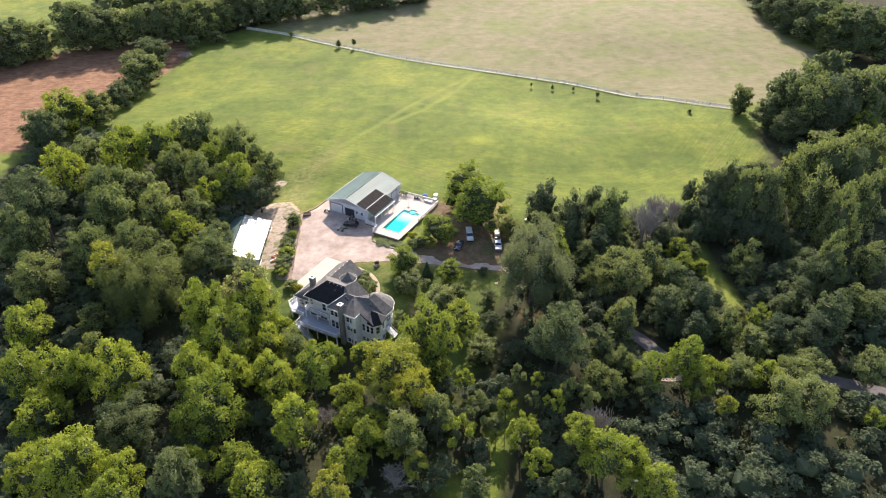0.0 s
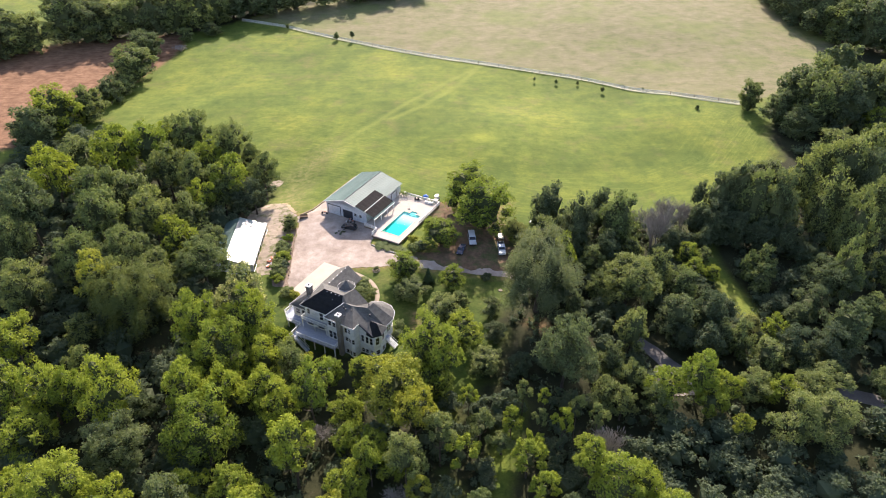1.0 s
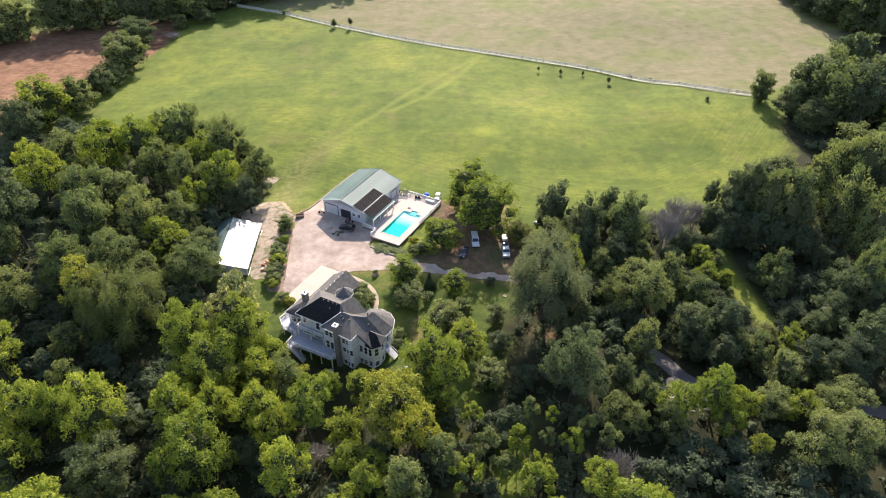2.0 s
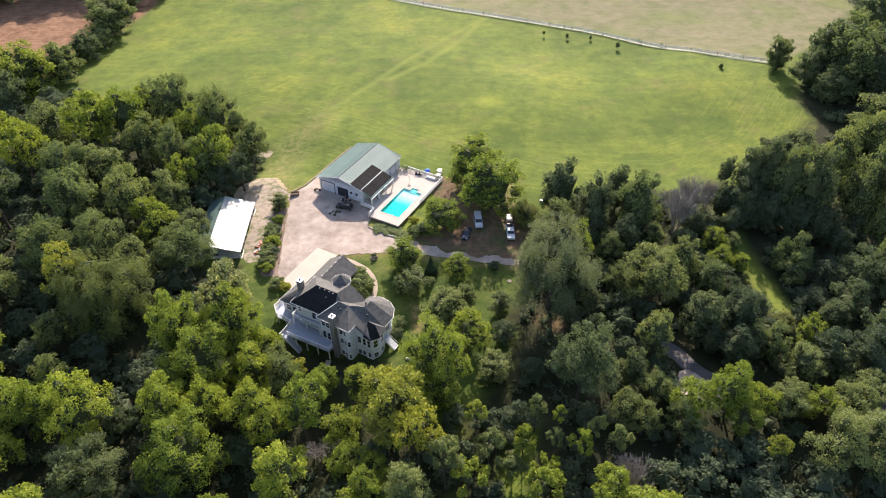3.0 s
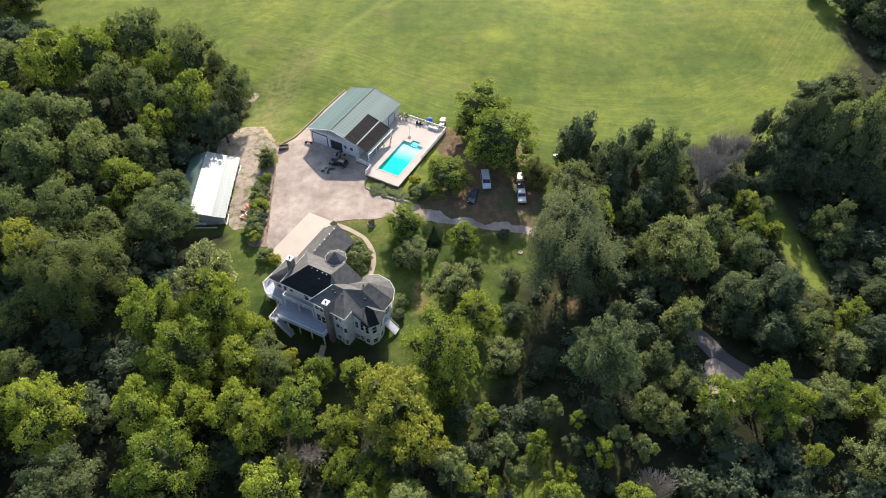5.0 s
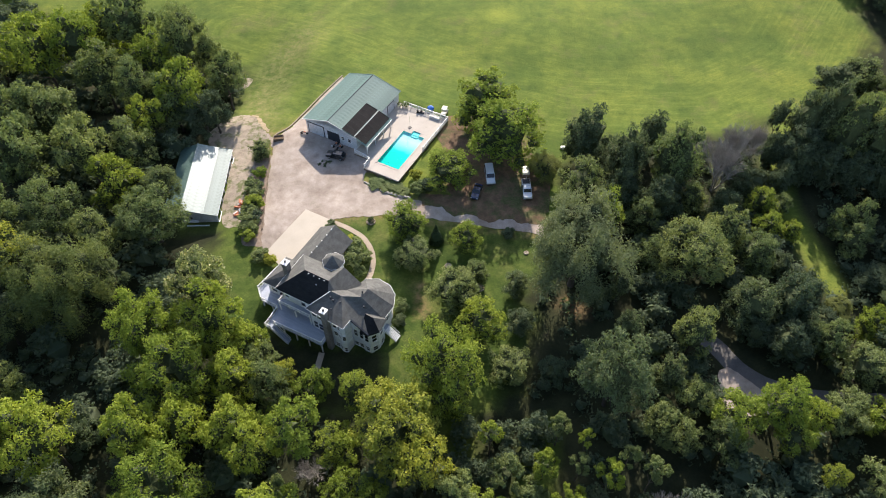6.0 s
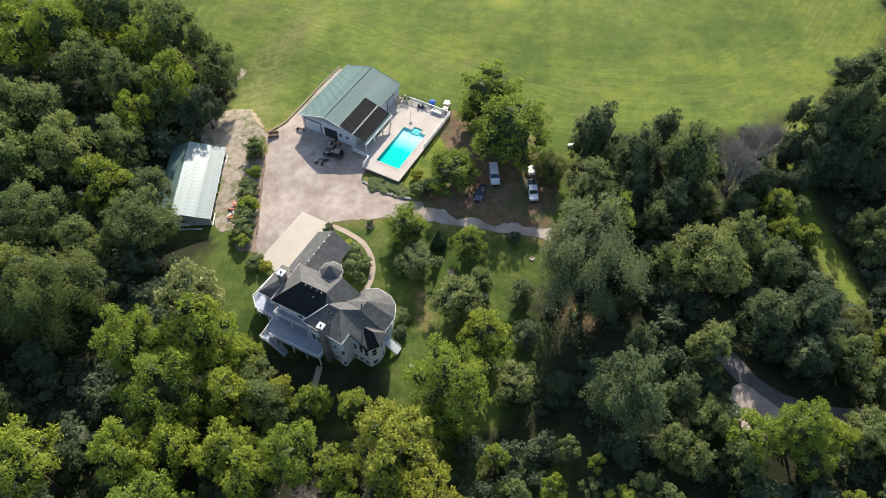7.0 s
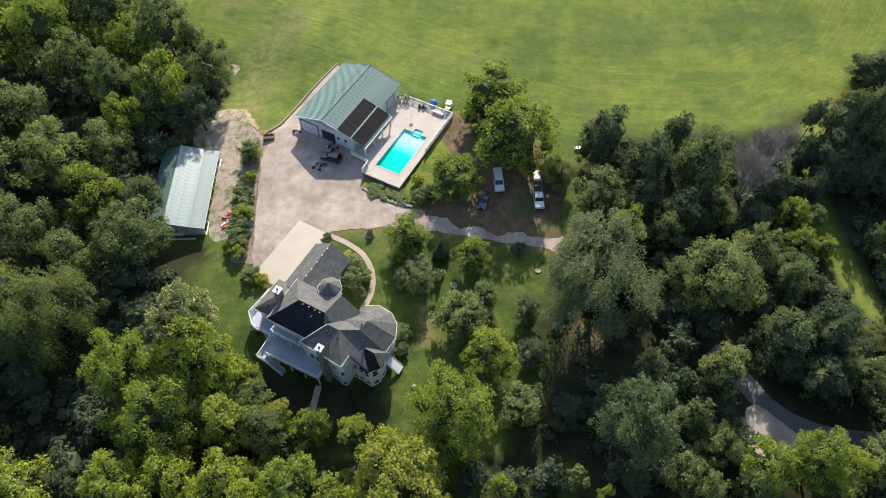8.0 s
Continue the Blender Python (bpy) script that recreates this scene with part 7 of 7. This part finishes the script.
for x, y, r, label in ((-0.1, 144.5, 0.55, "pale stone tree ring on the lawn"), (-16.6, 156.0, 0.85, "pale stone ring round a small shrub"), (16.0, 146.9, 0.4, "pale stone ring on the grass"), (6.0, 138.6, 0.9, "pale mulch ring under a small tree"), (-7.9, 150.6, 0.9, "pale mulch ring under a yard tree")):
    ring_ = new("tree_ring")
    ring_.matrix_world = Matrix.Translation((x, y, ground_z(x, y) + 0.02))
    for k in range(12):
        a = 6.283 * k / 12
        st = new("stone", link_mesh("stone", (BALL * np.array((0.2, 0.15, 0.12)) * (0.8 + 0.4 * r) + np.array((r * math.cos(a), r * math.sin(a), 0.05))).tolist(), BALL_FACES, [PATHWAY], True))
        st.parent = ring_
    bm = bmesh.new()
    pole(bm, (0, 0, -0.2), (0, 0, 0.06), r, r * 0.95, 16)
    part("mulch", bm, DIRT, ring_)
    tagged(ring_, label, "tree ring")
boulder = new("boulder", link_mesh("boulder", (BALL * np.array((0.5, 0.36, 0.22)) * (1 + 0.12 * np.random.default_rng(8).normal(size=(len(BALL), 1)))).tolist(), BALL_FACES, [ROCK], True))
boulder.matrix_world = Matrix.Translation((-7.3, 123.8, ground_z(-7.3, 123.8) + 0.15))
tagged(boulder, "single pale boulder lying on the lawn", "boulder")
for k in range(24):
    x, y = -45.6 + rng_small.gauss(0, 0.5), 160.8 + rng_small.uniform(-2.2, 2.0)
    bm = bmesh.new()
    s = rng_small.uniform(0.6, 1.3)
    box(bm, -s / 2, s / 2, -0.14, 0.14, 0, rng_small.uniform(0.15, 0.4), bevel=0.04)
    block_ = new("scrap_block", mesh_of("scrap_block", bm, PAINT_RED if k % 4 else TRIM))
    block_.matrix_world = Matrix.Translation((x, y, ground_z(x, y) + 0.02)) @ Matrix.Rotation(rng_small.uniform(0, 3), 4, "Z")
    tagged(block_, "orange-red painted scrap piece lying beside the hedge" if k % 4 else "white scrap piece lying beside the hedge", "scrap", "scrap pile")
jug = new("water_tank", mesh_of("water_tank", boxes((-0.3, 0.3, -0.3, 0.3, 0, 0.7), bevel=0.15), TRIM))
jug.matrix_world = Matrix.Translation((-44.6, 166.0, ground_z(-44.6, 166.0)))
tagged(jug, "small white plastic water tank by the hedge", "tank")
bin_ = thing("timber_bin", "dark open timber bin at the end of the retaining wall", "timber bin", Matrix.Translation((-40.3, 182.6, ground_z(-40.3, 182.6))) @ Matrix.Rotation(radians(8), 4, "Z"))
for u0_, u1_, v0_, v1_ in ((-1.2, 1.2, -0.75, -0.6), (-1.2, 1.2, 0.6, 0.75), (-1.2, -1.05, -0.6, 0.6), (1.05, 1.2, -0.6, 0.6)):
    part("plank_wall", boxes((u0_, u1_, v0_, v1_, -0.2, 0.75), bevel=0.02), TIMBER, bin_)
part("fill", boxes((-1.05, 1.05, -0.6, 0.6, -0.2, 0.5), bevel=0.08), SHADE_DIRT, bin_, "brown soil fill")
tarp = new("blue_tarpaulin", mesh_of("blue_tarpaulin", boxes((-1.2, 1.2, -0.9, 0.9, 0, 1.1), bevel=0.3), PLASTIC_BLUE))
tarp.matrix_world = Matrix.Translation((-62.6, 218.5, ground_z(-62.6, 218.5)))
tagged(tarp, "heap under a blue tarpaulin at the wood's edge", "tarpaulin")
crate = new("white_crate", mesh_of("white_crate", boxes((-0.7, 0.7, -0.4, 0.4, 0, 0.6), bevel=0.08), TRIM))
crate.matrix_world = Matrix.Translation((27.2, 178.3, ground_z(27.2, 178.3)))
tagged(crate, "white crate at the edge of the wood", "crate")

# ---- the meadow fence and its saplings ----
fence = thing("meadow_fence", "long pale weathered post and rail fence across the meadow", "fence", Matrix.Identity(4))
run = []
for (ax, ay), (bx_, by_) in zip(FENCE_LINE, FENCE_LINE[1:]):
    n = max(1, round(math.hypot(bx_ - ax, by_ - ay) / 3.2))
    run += [(ax + (bx_ - ax) * k / n, ay + (by_ - ay) * k / n) for k in range(n)]
run.append(FENCE_LINE[-1])
post_me = mesh_of("post", boxes((-0.1, 0.1, -0.1, 0.1, -0.3, 1.45), bevel=0.02), FENCE_WOOD)
dark_post_me = mesh_of("post", boxes((-0.09, 0.09, -0.09, 0.09, -0.3, 1.4), bevel=0.02), TIMBER)
for k, (x, y) in enumerate(run):
    ob = new("post", dark_post_me if k % 3 == 0 else post_me)
    ob.parent = fence
    ob.location = (x, y, ground_z(x, y))
for (ax, ay), (bx_, by_) in zip(run, run[1:]):
    bm = bmesh.new()
    za, zb = ground_z(ax, ay), ground_z(bx_, by_)
    for h in (0.4, 0.8, 1.2):
        beam(bm, (ax, ay, za + h), (bx_, by_, zb + h), 0.06, 0.22)
    part("rail", bm, FENCE_WOOD, fence)
draped("fence_strip", ribbon(FENCE_LINE, 0.9), 0.04, PALE_GRASS, "pale mown strip under the meadow fence", rounded=False, rag=0.3, cell=3.0)
for x, y, h, r, kind in ((-79.3, 369, 5, 1.8, "g"), (-51.7, 352, 6, 2.6, "s"), (-43.7, 350.5, 7, 2.1, "d"), (40.8, 293, 3.4, 1.1, "g"), (49.6, 290, 3.6, 1.4, "g"), (58.4, 288, 3.0, 1.2, "s"), (67.3, 279.4, 4.2, 1.5, "s"), (77, 285, 2.4, 0.9, "d"), (99.8, 258, 2.6, 1.5, "g"), (84.5, 281, 2.2, 0.8, "d")):
    tree(x, y, h * 0.7, r * 0.55, kind, True, "young sapling standing in the mown meadow", "meadow saplings")
